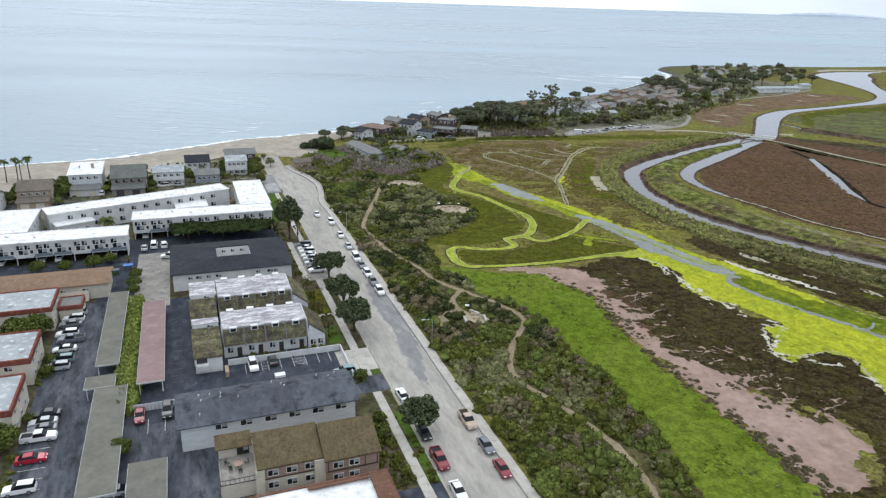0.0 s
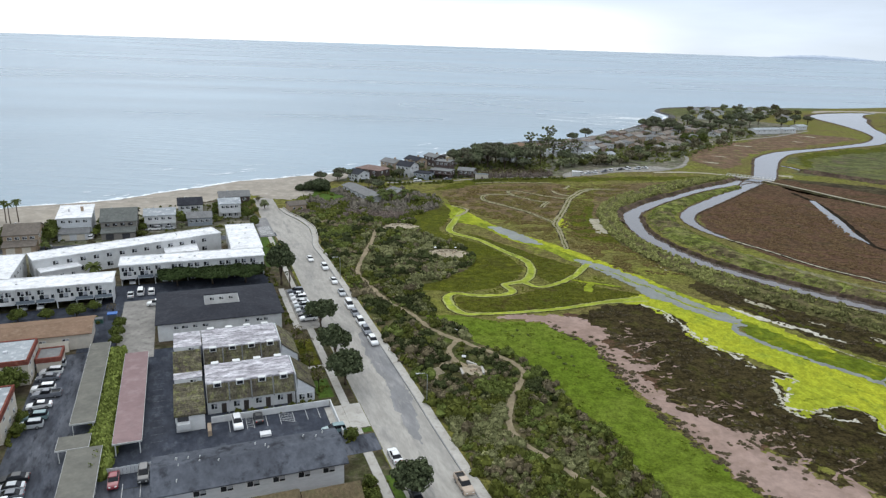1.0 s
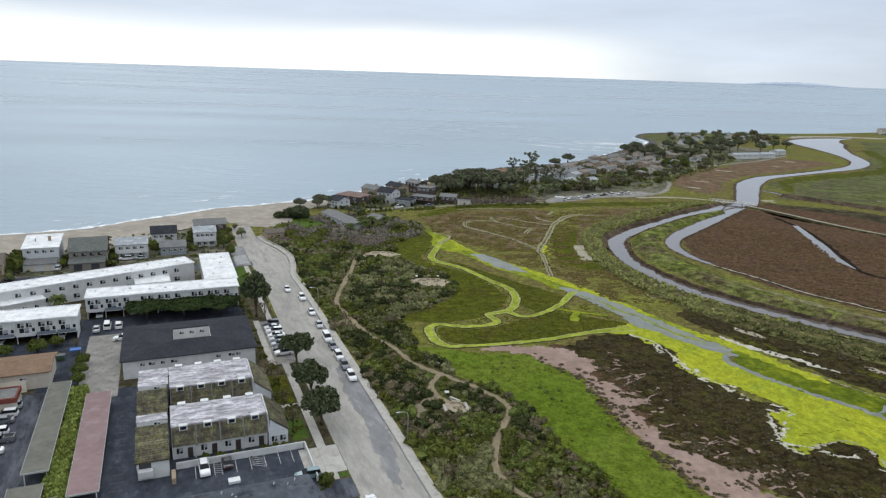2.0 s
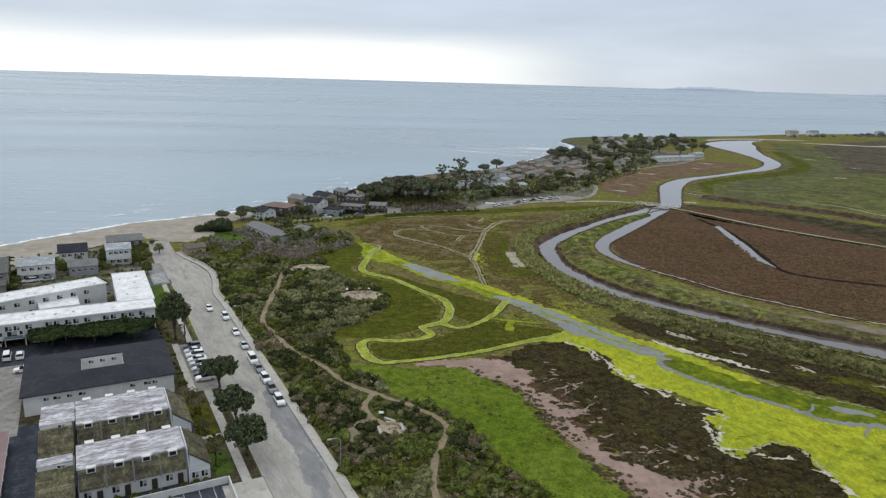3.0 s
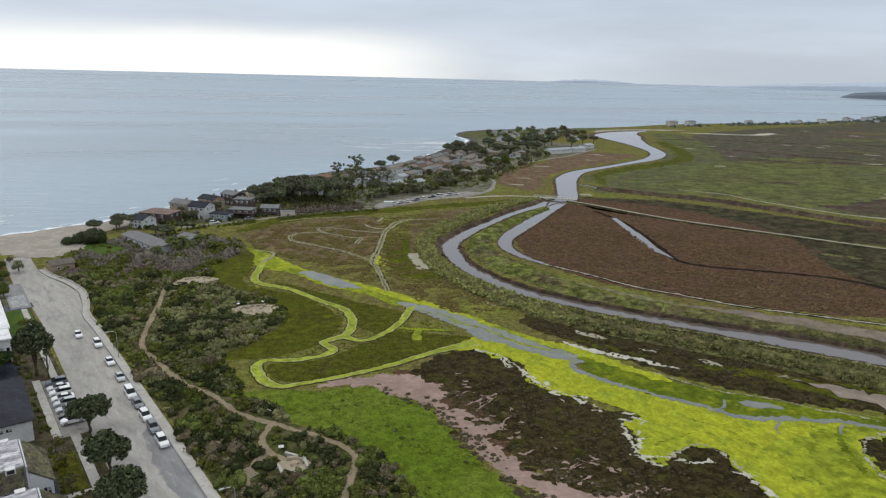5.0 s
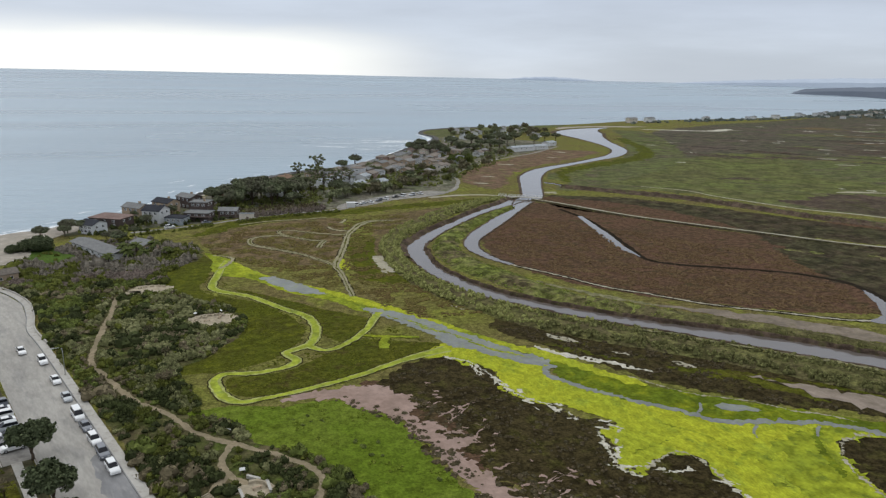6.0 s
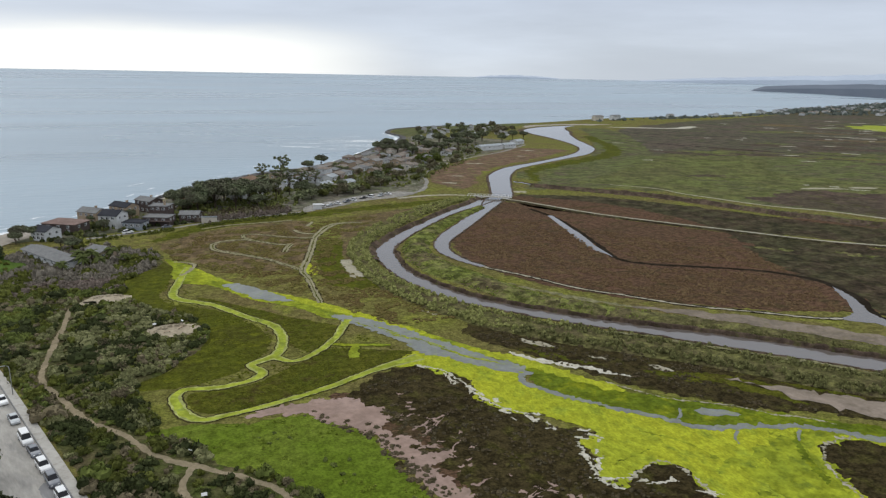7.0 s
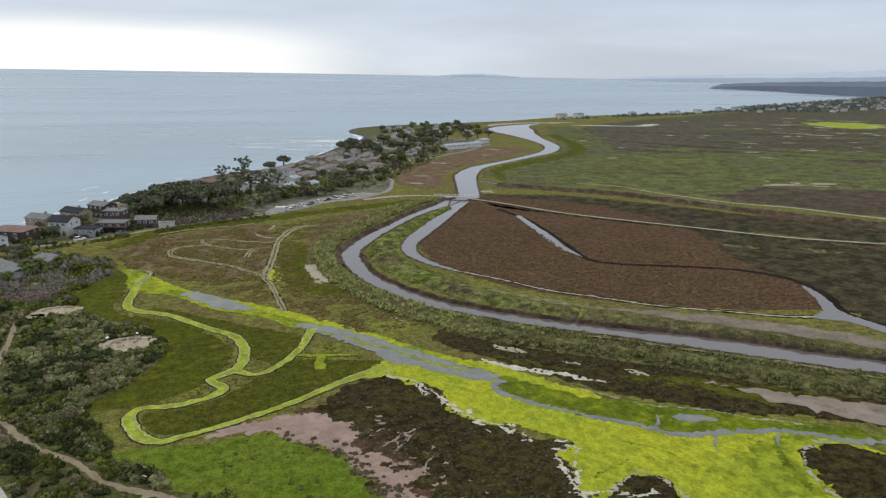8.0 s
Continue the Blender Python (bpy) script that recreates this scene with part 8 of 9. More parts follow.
copies(bare, [(26.4, 150, 0.9, 60), (27, 160, 1.0, 120), (26.2, 167, 0.9, 20), (-17.6, 196, 0.8, 0)], True)
grove = tree("cypress", "dark spreading cypress among the beach houses", 11.5, 5.8, 13, L_GROVE, pose(17, 412, 0), 0.40, 34, 17, 0.62, 0.4, "dark cypresses", base=0.22, lump=1.35)
# the grove behind the houses
copies(grove, [(26, 420, 1.38, 30), (36, 416, 1.26, 80), (44, 424, 1.32, 140), (50, 430, 1.26, 15), (47, 414, 0.8, 300), (10, 415, 0.72, 110), (6, 426, 0.9, 30), (14, 428, 1.08, 75), (23, 433, 1.2, 160), (32, 436, 1.32, 210), (41, 437, 1.26, 280), (52, 440, 1.14, 330)])
brush_at = rng.uniform((17, 392), (60, 416), (420, 2))
brush_at = brush_at[np.abs(brush_at[:, 1] - (400 + 0.34 * (brush_at[:, 0] - 20))) < 6.5]
brush_s = rng.uniform(1.0, 2.1, len(brush_at))
for sel, m_, lab in ((np.arange(len(brush_at)) % 3 > 0, L_RED, "dark reddish brush below the cypresses"), (np.arange(len(brush_at)) % 3 == 0, L_REDDISH, "dull brown brush below the cypresses")):
    bushes("brush", brush_at[sel], brush_s[sel], brush_s[sel] * 1.3, m_, lab, n=40, seed=171)
# single trees by the nearer houses
copies(grove, [(-56, 372, 0.62, 20), (-64, 360, 0.55, 90), (-50, 372, 0.6, 170), (-56, 365, 0.5, 40), (-24.3, 380, 0.5, 10), (-33, 344, 0.6, 60), (-38, 352, 0.4, 30), (-28, 360, 0.4, 80), (-14, 400, 0.5, 20), (-30, 398, 0.45, 70)])
# trees further along the spit
copies(grove, [(104, 462, 0.6, 0), (138, 500, 0.6, 50), (182, 648, 1, 20), (196, 662, 1.1, 90), (212, 668, 0.95, 10), (236, 690, 1.1, 60), (262, 702, 1.2, 120), (284, 706, 1.3, 200), (302, 722, 1.2, 20), (322, 728, 1.1, 80), (340, 716, 0.9, 30), (366, 742, 1, 0), (384, 750, 0.9, 50), (98.8, 546, 0.8, 0)])
copies(grove, [(113, 567, 0.85, 40), (187, 640, 0.9, 100), (195, 632, 1, 140), (206, 636, 0.95, 200), (206, 622, 0.8, 250), (232, 660, 0.9, 10), (237, 650, 0.95, 80), (244, 648, 0.9, 300), (262, 676, 1, 60), (271, 672, 1.05, 20), (280, 671, 1, 170), (303, 704, 1, 90), (76, 445, 0.8, 10), (82, 440, 0.7, 55)])
copies(gt, [(196, 576, 1.3, 0), (201, 569, 1.25, 40), (212, 579, 1.35, 90), (206, 588, 1.2, 150), (150, 512, 1.1, 20), (164, 530, 1.0, 70)])
copies(gt, [(27.5, 279, 0.6, 20), (26, 292, 0.75, 70), (29.5, 300, 0.6, 0), (30, 316, 0.55, 30), (1, 289.5, 0.7, 0), (-13.6, 281, 0.6, 50), (-28.6, 283, 0.65, 90), (-43, 281, 1.25, 10), (-43.6, 273, 1.1, 120), (-57.5, 279, 1.0, 40), (-45, 287, 0.9, 0), (-60, 270, 0.9, 60), (-15.5, 175, 0.5, 10), (-15.6, 180, 0.6, 60), (-15.4, 186, 0.55, 30), (13.4, 301, 0.55, 30), (13, 291, 0.5, 60), (25.6, 300, 0.6, 0), (27, 309, 0.7, 40), (15, 312, 0.6, 200), (-3, 301, 0.55, 20), (-29, 296, 0.5, 10), (28, 286, 0.5, 60)], True)
dome = tree("round_shrub_tree", "dense dark rounded tree beside the sandy beach access", 5.4, 6.0, 40, L_TREE, pose(-62, 342, 0), 0.28, 70, 19, 0.8, 0.3, base=-0.1)
copies(dome, [(-70, 341, 0.55, 60)])
euc = tree("eucalyptus", "tall open eucalyptus with gaps in its crown", 19, 6.0, 34, L_EUC, pose(63, 446, 0), 0.36, 74, 23, 0.5, 0.32, "eucalyptus trees", limbs=20, base=0.42, airy=True)
copies(euc, [(70, 452, 0.95, 60), (76, 448, 0.85, 130), (60, 436, 0.8, 220), (84, 470, 0.62, 20), (90, 474, 0.68, 160), (58, 476, 0.9, 30), (72, 489, 1.05, 200)])
lime = tree("lime_shrub", "bright yellow-green tall shrub between beach houses", 3.6, 1.7, 12, L_HEDGE, town(-29.2, 276.4), 0.2, 120, 31, 1.0, 0.12, "lime shrubs", base=0.1)
copies(lime, [(0.1, 297.0, 1.0, 40), (29.4, 243, 0.9, 70), (29.4, 236, 1.0, 150)], True)
mid = tree("garden_tree", "olive green tree between the houses of the spit", 6.4, 3.6, 20, L_EUC, pose(74, 432, 0), 0.52, 16, 29, 0.85, 0.25, "spit trees", base=0.14)
spit_trees = [(91, 450, 1.15, 0), (96, 449, 1.2, 50), (101, 447, 1.1, 90), (107, 446, 1.2, 130), (116, 457, 1.2, 30), (122, 462, 1.1, 70), (134, 482, 1.1, 10), (144, 491, 1.0, 200), (150, 495, 1.1, 240), (80, 436, 1.1, 10), (88, 444, 1.0, 60), (96, 440, 0.8, 20), (70, 424, 1.0, 100), (104, 452, 1.0, 10), (112, 446, 0.8, 60), (120, 462, 0.9, 0), (128, 470, 0.7, 40), (140, 486, 0.8, 80), (118, 478, 0.7, 20)]
for i in range(150):
    k, o = rng.uniform(0, 1), rng.uniform(6, 92)
    x, y = 66 + 142 * k + 0.8 * o, 520 + 178 * k ** 1.15 - 0.6 * o
    spit_trees.append((x, y, rng.uniform(0.45, 0.95), rng.uniform(0, 360)))
for i in range(26):
    k = rng.uniform(0, 1)
    spit_trees.append((-10 + 80 * k + rng.uniform(-6, 6), 410 + 70 * k + rng.uniform(-18, 22), rng.uniform(0.5, 0.95), rng.uniform(0, 360)))
for x, y in ((-100, 262), (-92, 276), (-84, 289), (-76, 300), (-112, 252), (-124, 238), (-140, 236), (-150, 240), (-130, 262), (-104, 288), (-96, 300), (-86, 312), (-80, 306), (-118, 268), (-146, 250)):
    spit_trees.append((x + rng.uniform(-2, 2), y + rng.uniform(-2, 2), rng.uniform(0.35, 0.62), rng.uniform(0, 360)))
tip = [(275, 800), (300, 890), (380, 930), (520, 985), (540, 960), (470, 900), (430, 850), (380, 790), (320, 770)]
tp = rng.uniform((270, 765), (545, 990), (170, 2))
spit_trees += [(x, y, rng.uniform(0.7, 1.35), rng.uniform(0, 360)) for x, y in tp[inside(tp, tip) & (tp[:, 0] < 440)][:60]]
low = tree("garden_tree", "low rounded bright olive tree among the houses of the spit", 4.4, 3.8, 16, L_THICK, pose(86, 452, 0), 0.46, 20, 37, 0.7, 0.2, "spit trees", base=-0.02, lump=1.2)
dull = tree("garden_tree", "brownish open tree among the houses of the spit", 6.8, 3.4, 14, L_REDDISH, pose(126, 474, 0), 0.46, 16, 41, 0.9, 0.22, "spit trees", base=0.1, lump=1.15)
copies(mid, spit_trees[0::3])
copies(low, spit_trees[1::3])
copies(dull, spit_trees[2::3])


def palm(name, label, h, m, n, length, droop, seed, group, r=0.2):
    rr = np.random.default_rng(seed)
    t = thing(name, label, "palm tree", m, group)
    part("trunk", Geo().tube([(0, 0, -0.1), (0.15, 0.1, h * 0.5), (0.1, 0, h)], r * 1.2, r, 7), M_BARK, t, "", None, True)
    for i in range(n):
        an, up = i * 2.399, rr.uniform(-0.5, 0.95)
        g = Geo()
        steps = 5
        pts = []
        for k in range(steps + 1):
            s = k / steps
            out = length * s * math.cos(up * (1 - 0.2 * s))
            pts.append(Vector((out * math.cos(an), out * math.sin(an), h + length * (math.sin(up) * s - droop * s * s))))
        side = Vector((-math.sin(an), math.cos(an), 0))
        v = []
        for k, p in enumerate(pts):
            w = length * 0.17 * math.sin(math.pi * (0.12 + 0.83 * k / steps))
            v += [p + side * w + Vector((0, 0, -w * 0.4)), p + Vector((0, 0, 0.05)), p - side * w + Vector((0, 0, -w * 0.4))]
        g.add(v, [f for k in range(steps) for f in ((3 * k, 3 * k + 3, 3 * k + 4, 3 * k + 1), (3 * k + 1, 3 * k + 4, 3 * k + 5, 3 * k + 2))])
        part("frond", g, L_PALM, t)
    return t


p0 = palm("fan_palm", "tall slim fan palm beside the beach", 8.6, pose(-170.2, 259, 0), 26, 2.1, 0.6, 2, "tall palms", 0.18)
copies(p0, [(-168.5, 263.5, 0.92, 60), (-166.6, 263.0, 0.85, 130), (-165.0, 265.8, 1.0, 220)])
p1 = palm("date_palm", "bushy date palm by the low grey house", 4.2, pose(-27, 318, 0), 30, 3.0, 0.55, 4, "date palms", 0.3)
copies(p1, [(-33, 313, 0.9, 60), (-24, 322, 1.1, 100), (-18, 326, 1.0, 200), (-21, 316, 0.8, 20), (-13, 320, 0.8, 130), (-29, 324, 1.1, 160)])
copies(p1, [(-25.3, 229.5, 0.95, 10), (-45, 270, 0.75, 40), (-47.5, 276, 0.8, 150), (-43, 262, 0.7, 90)], True)

# low gardens between the houses of the spit
yg = []
for i in range(1000):
    k, o = rng.uniform(-0.08, 1.25), rng.uniform(4, 96)
    yg.append((66 + 142 * k + 0.8 * o, 520 + 178 * abs(k) ** 1.15 - 0.6 * o))
for i in range(300):
    k = rng.uniform(0, 1)
    yg.append((-50 + 130 * k + rng.uniform(-10, 10), 366 + 100 * k + rng.uniform(-12, 26)))
for i in range(260):
    k = rng.uniform(0, 1)
    yg.append((4 + 62 * k + rng.uniform(-4, 4), 398 + 26 * k + rng.uniform(-8, 26)))
s = rng.uniform(0.7, 1.9, len(yg))
bushes("garden_shrubs", np.array(yg), s, s * rng.uniform(0.7, 1.5, len(yg)), L_THICK, "dark shrubs in the gardens of the spit", n=12, category="shrubs", seed=107)

nb = rng.uniform((-52, 362), (16, 412), (700, 2))
nb = nb[inside(nb, [(-52, 366), (-40, 362), (-10, 374), (14, 384), (16, 398), (0, 412), (-14, 404), (-34, 392)]) & (field(nb, 7, 6.1) > 0.0)][:150]
s = rng.uniform(0.8, 2.1, len(nb))
bushes("garden_shrubs", nb, s, s * rng.uniform(0.8, 1.4, len(nb)), L_DARKSCRUB, "dark shrubs between the houses by the beach", n=30, category="shrubs", seed=113)
hl = spline([(-34, 359, 3.4), (-8, 368, 3.4), (16, 378, 3.2), (40, 388, 3.0), (68, 394, 2.8)], 1.0)
hb = hl[rng.integers(0, len(hl), 420), :2] + rng.normal(0, 1.2, (420, 2))
hb = hb[field(hb, 9, 3.7) > -0.22]
s = rng.uniform(0.6, 1.5, len(hb))
bushes("roadside_shrubs", hb, s, s * rng.uniform(0.7, 1.3, len(hb)), L_SCRUB, "dark green shrubs below the houses of the spit", n=30, category="shrubs", seed=109)
pb = np.array([(16 + 46 * k + rng.normal(0, 1.6), 389 + 13 * k + rng.normal(0, 2.2)) for k in rng.uniform(0, 1, 130)])
s = rng.uniform(1.0, 2.0, len(pb))
bushes("brush", pb, s, s * rng.uniform(1.0, 1.9, len(pb)), L_PURPLE, "purple-brown brush under the dark trees", n=30, category="shrubs", seed=111)

# hedges
hp = np.array([tw(-14.6 + 0.35 * math.sin(b * 0.9) + rng.uniform(-0.9, 0.9), b) for b in np.linspace(119.5, 168.5, 190)])
bushes("hedge", hp, rng.uniform(1.5, 2.2, len(hp)), rng.uniform(2.2, 3.3, len(hp)), L_HEDGE, "tall yellow-green hedge between two carports", n=90, category="hedge", seed=101)
gp = []
for a0, a1, b0, b1, n in ((24.8, 29.2, 85, 103.5, 130), (31.5, 33.1, 84, 105, 16), (25, 29, 134, 150, 24), (25, 27.8, 150, 172, 40), (27.6, 29.4, 116, 121, 14), (5, 24, 131.9, 134.2, 60), (-31.2, -29.8, 98, 112, 18), (-31, -29.6, 134, 147, 26), (24.8, 26.4, 176, 200, 20), (6, 24, 84, 88, 90), (-45, -20, 188, 196, 30), (-60, 14, 256, 262, 60), (-60, 28, 268, 276, 70), (-20, 28, 300, 322, 160), (-64, -10, 277, 292, 110), (10, 30, 280, 300, 60), (-64, 30, 274, 282, 60), (24.6, 27, 206, 224, 24)):
    gp += [tw(rng.uniform(a0, a1), rng.uniform(b0, b1)) for _ in range(n)]
s = rng.uniform(0.4, 0.9, len(gp))
bushes("garden_shrubs", np.array(gp), s, s * rng.uniform(0.8, 1.6, len(gp)), L_SCRUB, "dark green garden shrubs around the houses", n=42, category="shrubs", seed=103)

# ---- cars ----
P_TYRE = plain("tyre_rubber", (0.02, 0.02, 0.02), 0.8)
P_RIM = plain("alloy_rim", (0.45, 0.45, 0.46), 0.35, 0.8)
P_GLASSCAR = plain("dark_car_glass", (0.012, 0.013, 0.016), 0.15, 0.0, 0.22)
P_LAMP = plain("headlight_glass", (0.75, 0.75, 0.72), 0.2)
P_TAIL = plain("tail_light", (0.35, 0.02, 0.015), 0.3)
PAINT = {}


def paint(name, c):
    if name not in PAINT:
        m = bpy.data.materials.new(name + "_car_paint")
        m.use_nodes = True
        b = m.node_tree.nodes["Principled BSDF"]
        b.inputs["Base Color"].default_value, b.inputs["Roughness"].default_value, b.inputs["Coat Weight"].default_value = (*c, 1), 0.45, 0.15
        PAINT[name] = m
    return PAINT[name]


COLORS = {"white": (0.70, 0.70, 0.69), "silver": (0.42, 0.44, 0.45), "grey": (0.14, 0.15, 0.17), "black": (0.018, 0.02, 0.023), "red": (0.36, 0.008, 0.030), "maroon": (0.20, 0.02, 0.03), "blue": (0.05, 0.085, 0.14), "teal": (0.16, 0.24, 0.25), "tan": (0.42, 0.33, 0.25), "rust": (0.22, 0.09, 0.08)}
# side outlines as (y forward, z): hull, then glasshouse
SHAPES = {
    "sedan": (4.6, 1.78, [(-2.3, 0.45), (-2.28, 0.85), (-2.1, 0.98), (-1.4, 1.02), (0.75, 1.0), (1.9, 0.88), (2.25, 0.7), (2.3, 0.42)], [(-1.75, 1.0), (-1.05, 1.42), (0.25, 1.45), (1.05, 0.99)]),
    "suv": (4.6, 1.86, [(-2.3, 0.5), (-2.3, 0.95), (-2.2, 1.1), (0.95, 1.08), (1.95, 1.0), (2.25, 0.82), (2.3, 0.48)], [(-2.2, 1.08), (-1.95, 1.68), (0.1, 1.72), (0.98, 1.08)]),
    "van": (5.0, 1.95, [(-2.5, 0.5), (-2.5, 1.1), (-2.45, 1.2), (1.4, 1.15), (2.2, 1.0), (2.45, 0.8), (2.5, 0.48)], [(-2.45, 1.18), (-2.35, 1.95), (0.6, 2.0), (1.5, 1.14)]),
    "pickup": (5.5, 1.95, [(-2.75, 0.55), (-2.75, 1.08), (-0.75, 1.08), (1.2, 1.1), (2.4, 1.05), (2.7, 0.85), (2.75, 0.52)], [(-0.75, 1.08), (-0.6, 1.75), (0.6, 1.78), (1.25, 1.09)]),
}
CARS = {}


def car(kind, colour, m, group):
    L_, W_, hull, house_ = SHAPES[kind]
    key = (kind, colour)
    lab = {"sedan": "parked sedan", "suv": "parked sport utility car", "van": "parked van", "pickup": "parked pickup truck"}[kind]
    lab = f"{colour} {lab} with dark windows on the asphalt"
    if key in CARS:
        o = copy_thing(CARS[key], m)
        o["group"] = group
        return o
    t = thing("pickup_truck" if kind == "pickup" else "van" if kind == "van" else "car", lab, "pickup truck" if kind == "pickup" else "car", m, group)
    CARS[key] = t
    pm = paint(colour, COLORS[colour])
    bm = bmesh.new()

    def loft(outline, w0, w1, zlo, zhi):
        rows = []
        for sx in (-1, 1):
            rows.append([bm.verts.new((sx * (w0 + (w1 - w0) * max(0, min(1, (z - zlo) / (zhi - zlo)))), y, z)) for y, z in outline])
        n = len(outline)
        for i in range(n - 1):
            bm.faces.new((rows[0][i], rows[0][i + 1], rows[1][i + 1], rows[1][i]))
        bm.faces.new(rows[0][::-1])
        bm.faces.new(rows[1])
        bm.faces.new((rows[0][-1], rows[0][0], rows[1][0], rows[1][-1]))

    def done(name, material, parent=t, label=""):
        bmesh.ops.recalc_face_normals(bm, faces=bm.faces)
        me = bpy.data.meshes.new(name)
        bm.to_mesh(me)
        bm.clear()
        me.materials.append(material)
        return part(name, me, None, parent, label)

    loft([(hull[0][0], 0.3)] + hull + [(hull[-1][0], 0.3)], W_ / 2 - 0.04, W_ / 2 - 0.06, 0.3, 1.1)
    bmesh.ops.bevel(bm, geom=list(bm.edges), offset=0.07, segments=2, affect="EDGES", clamp_overlap=True)
    done("body", pm)
    loft(house_, W_ / 2 - 0.1, W_ / 2 - 0.3, 1.0, house_[1][1])
    done("glazing", P_GLASSCAR, t, "dark car windows")
    (y1, z1), (y2, z2) = house_[1], house_[2]
    loft([(y1 - 0.05, z1 - 0.05), (y1 + 0.02, z1 + 0.04), (y2 - 0.02, z2 + 0.04), (y2 + 0.08, z2 - 0.05)], W_ / 2 - 0.27, W_ / 2 - 0.32, z1 - 0.05, z1 + 0.05)
    done("roof", pm)
    if kind == "pickup":
        g = Geo().box(-W_ / 2 + 0.18, W_ / 2 - 0.18, -2.6, -0.9, 1.085, 1.10)
        part("truck_bed", g, P_TYRE, t, "dark open truck bed")
        for x0, x1, y0, y1 in ((-W_ / 2 + 0.08, -W_ / 2 + 0.18, -2.7, -0.8), (W_ / 2 - 0.18, W_ / 2 - 0.08, -2.7, -0.8), (-W_ / 2 + 0.18, W_ / 2 - 0.18, -2.72, -2.6)):
            part("bed_wall", Geo().box(x0, x1, y0, y1, 1.06, 1.3), pm, t)
    for sx in (-1, 1):
        for y in (L_ * 0.31, -L_ * 0.3):
            w = part("wheel", Geo().tube([(-0.11, 0, 0), (0.11, 0, 0)], 0.34, 0.34, 14), P_TYRE, t, "", pose(sx * (W_ / 2 - 0.14), y, 0.34))
            part("rim", Geo().tube([(-0.015, 0, 0), (0.015, 0, 0)], 0.21, 0.21, 10), P_RIM, w, "", pose(sx * 0.11, 0, 0))
        part("headlight", Geo().box(sx * (W_ / 2 - 0.42) - 0.16, sx * (W_ / 2 - 0.42) + 0.16, L_ / 2 - 0.12, L_ / 2 + 0.005, 0.62, 0.76), P_LAMP, t, "clear headlight")
        part("tail_light", Geo().box(sx * (W_ / 2 - 0.3) - 0.12, sx * (W_ / 2 - 0.3) + 0.12, -L_ / 2 - 0.005, -L_ / 2 + 0.1, 0.72, 0.88), P_TAIL, t, "red tail light")
    return t


Z0 = 0.062
STREET = [("white", "sedan", 40.6, 229.5, 180), ("white", "suv", 43.6, 219.5, 180), ("white", "sedan", 43.7, 205.6, 180), ("silver", "sedan", 43.7, 194.6, 180), ("white", "van", 43.6, 184.2, 180), ("grey", "sedan", 43.7, 178.2, 180), ("white", "suv", 43.7, 171.4, 180), ("grey", "suv", 43.7, 165.4, 180), ("white", "suv", 43.7, 158.8, 180), ("tan", "pickup", 43.3, 97.9, 180), ("grey", "sedan", 43.5, 89.9, 180), ("maroon", "sedan", 43.5, 83.4, 180), ("white", "sedan", 34.7, 80.6, 180), ("maroon", "pickup", 34.6, 88.8, 180), ("black", "sedan", 34.6, 96.8, 180), ("white", "sedan", 34.6, 109.6, 0)]
for c, k, a, b, rz in STREET:
    car(k, c, town(a, b, Z0, rz + rng.uniform(-1.5, 1.5)), "cars along the street")
LOT = [("silver", "suv", -27.4, 166.4, 90), ("white", "suv", -27.6, 163.0, 90), ("grey", "sedan", -27.8, 160.2, 90), ("white", "suv", -28, 155.2, 90), ("grey", "pickup", -26.9, 152.2, 90), ("white", "sedan", -27.6, 147.8, 90), ("teal", "suv", -27.6, 143.0, 90), ("silver", "suv", -28.0, 140.0, 90), ("black", "sedan", -27.4, 122.4, 90), ("silver", "sedan", -27.6, 119.8, 90), ("grey", "sedan", -27.4, 117.6, 90), ("white", "pickup", -27.6, 115.2, -90), ("red", "sedan", -27.8, 109.2, -90), ("white", "suv", -28.2, 101.6, 90), ("maroon", "sedan", -12.0, 117.0, 180), ("black", "suv", -7.4, 117.2, 180), ("white", "suv", 8.9, 129.4, 180), ("black", "sedan", 12.9, 130.4, 0), ("teal", "suv", 26.0, 121.4, 90), ("white", "van", -11.4, 210.6, 0), ("white", "suv", -8.6, 210.2, 0), ("silver", "sedan", -14.0, 209, 0), ("silver", "sedan", -15.0, 96.6, 90), ("white", "suv", -7.2, 200, 90)]
for c, k, a, b, rz in LOT:
    car(k, c, town(a, b, Z0 + 0.004, rz + rng.uniform(-2, 2)), "cars in the parking lots")
for i, (c, k) in enumerate((("grey", "suv"), ("white", "sedan"), ("white", "suv"), ("white", "sedan"), ("silver", "suv"), ("silver", "sedan"), ("black", "sedan"), ("white", "suv"))):
    car(k, c, town(31.0, 199.4 - 3.1 * i, Z0 + 0.004, 90), "cars on the parking strip")
for a, b, c in ((-14, 221.2, "white"), (-5, 221.2, "silver"), (3, 221.4, "black"), (7.5, 221.2, "grey"), (13, 221.2, "white"), (18, 221.4, "white"), (21.5, 221.2, "silver"), (-56, 206.6, "black"), (-50, 206.6, "white"), (-40, 206.8, "silver"), (-36, 206.6, "white"), (-28, 206.8, "grey"), (-22, 206.8, "white")):
    car("suv" if a > 0 else "sedan", c, town(a, b, Z0, 180), "cars under the carports")
for a, b, c, k, rz in ((-30.5, 275.5, "white", "suv", 0), (-4.5, 281.8, "silver", "sedan", 90), (-9.4, 282, "white", "suv", 90), (-44, 266, "grey", "sedan", 90)):
    car(k, c, town(a, b, Z0, rz), "cars by the beach houses")

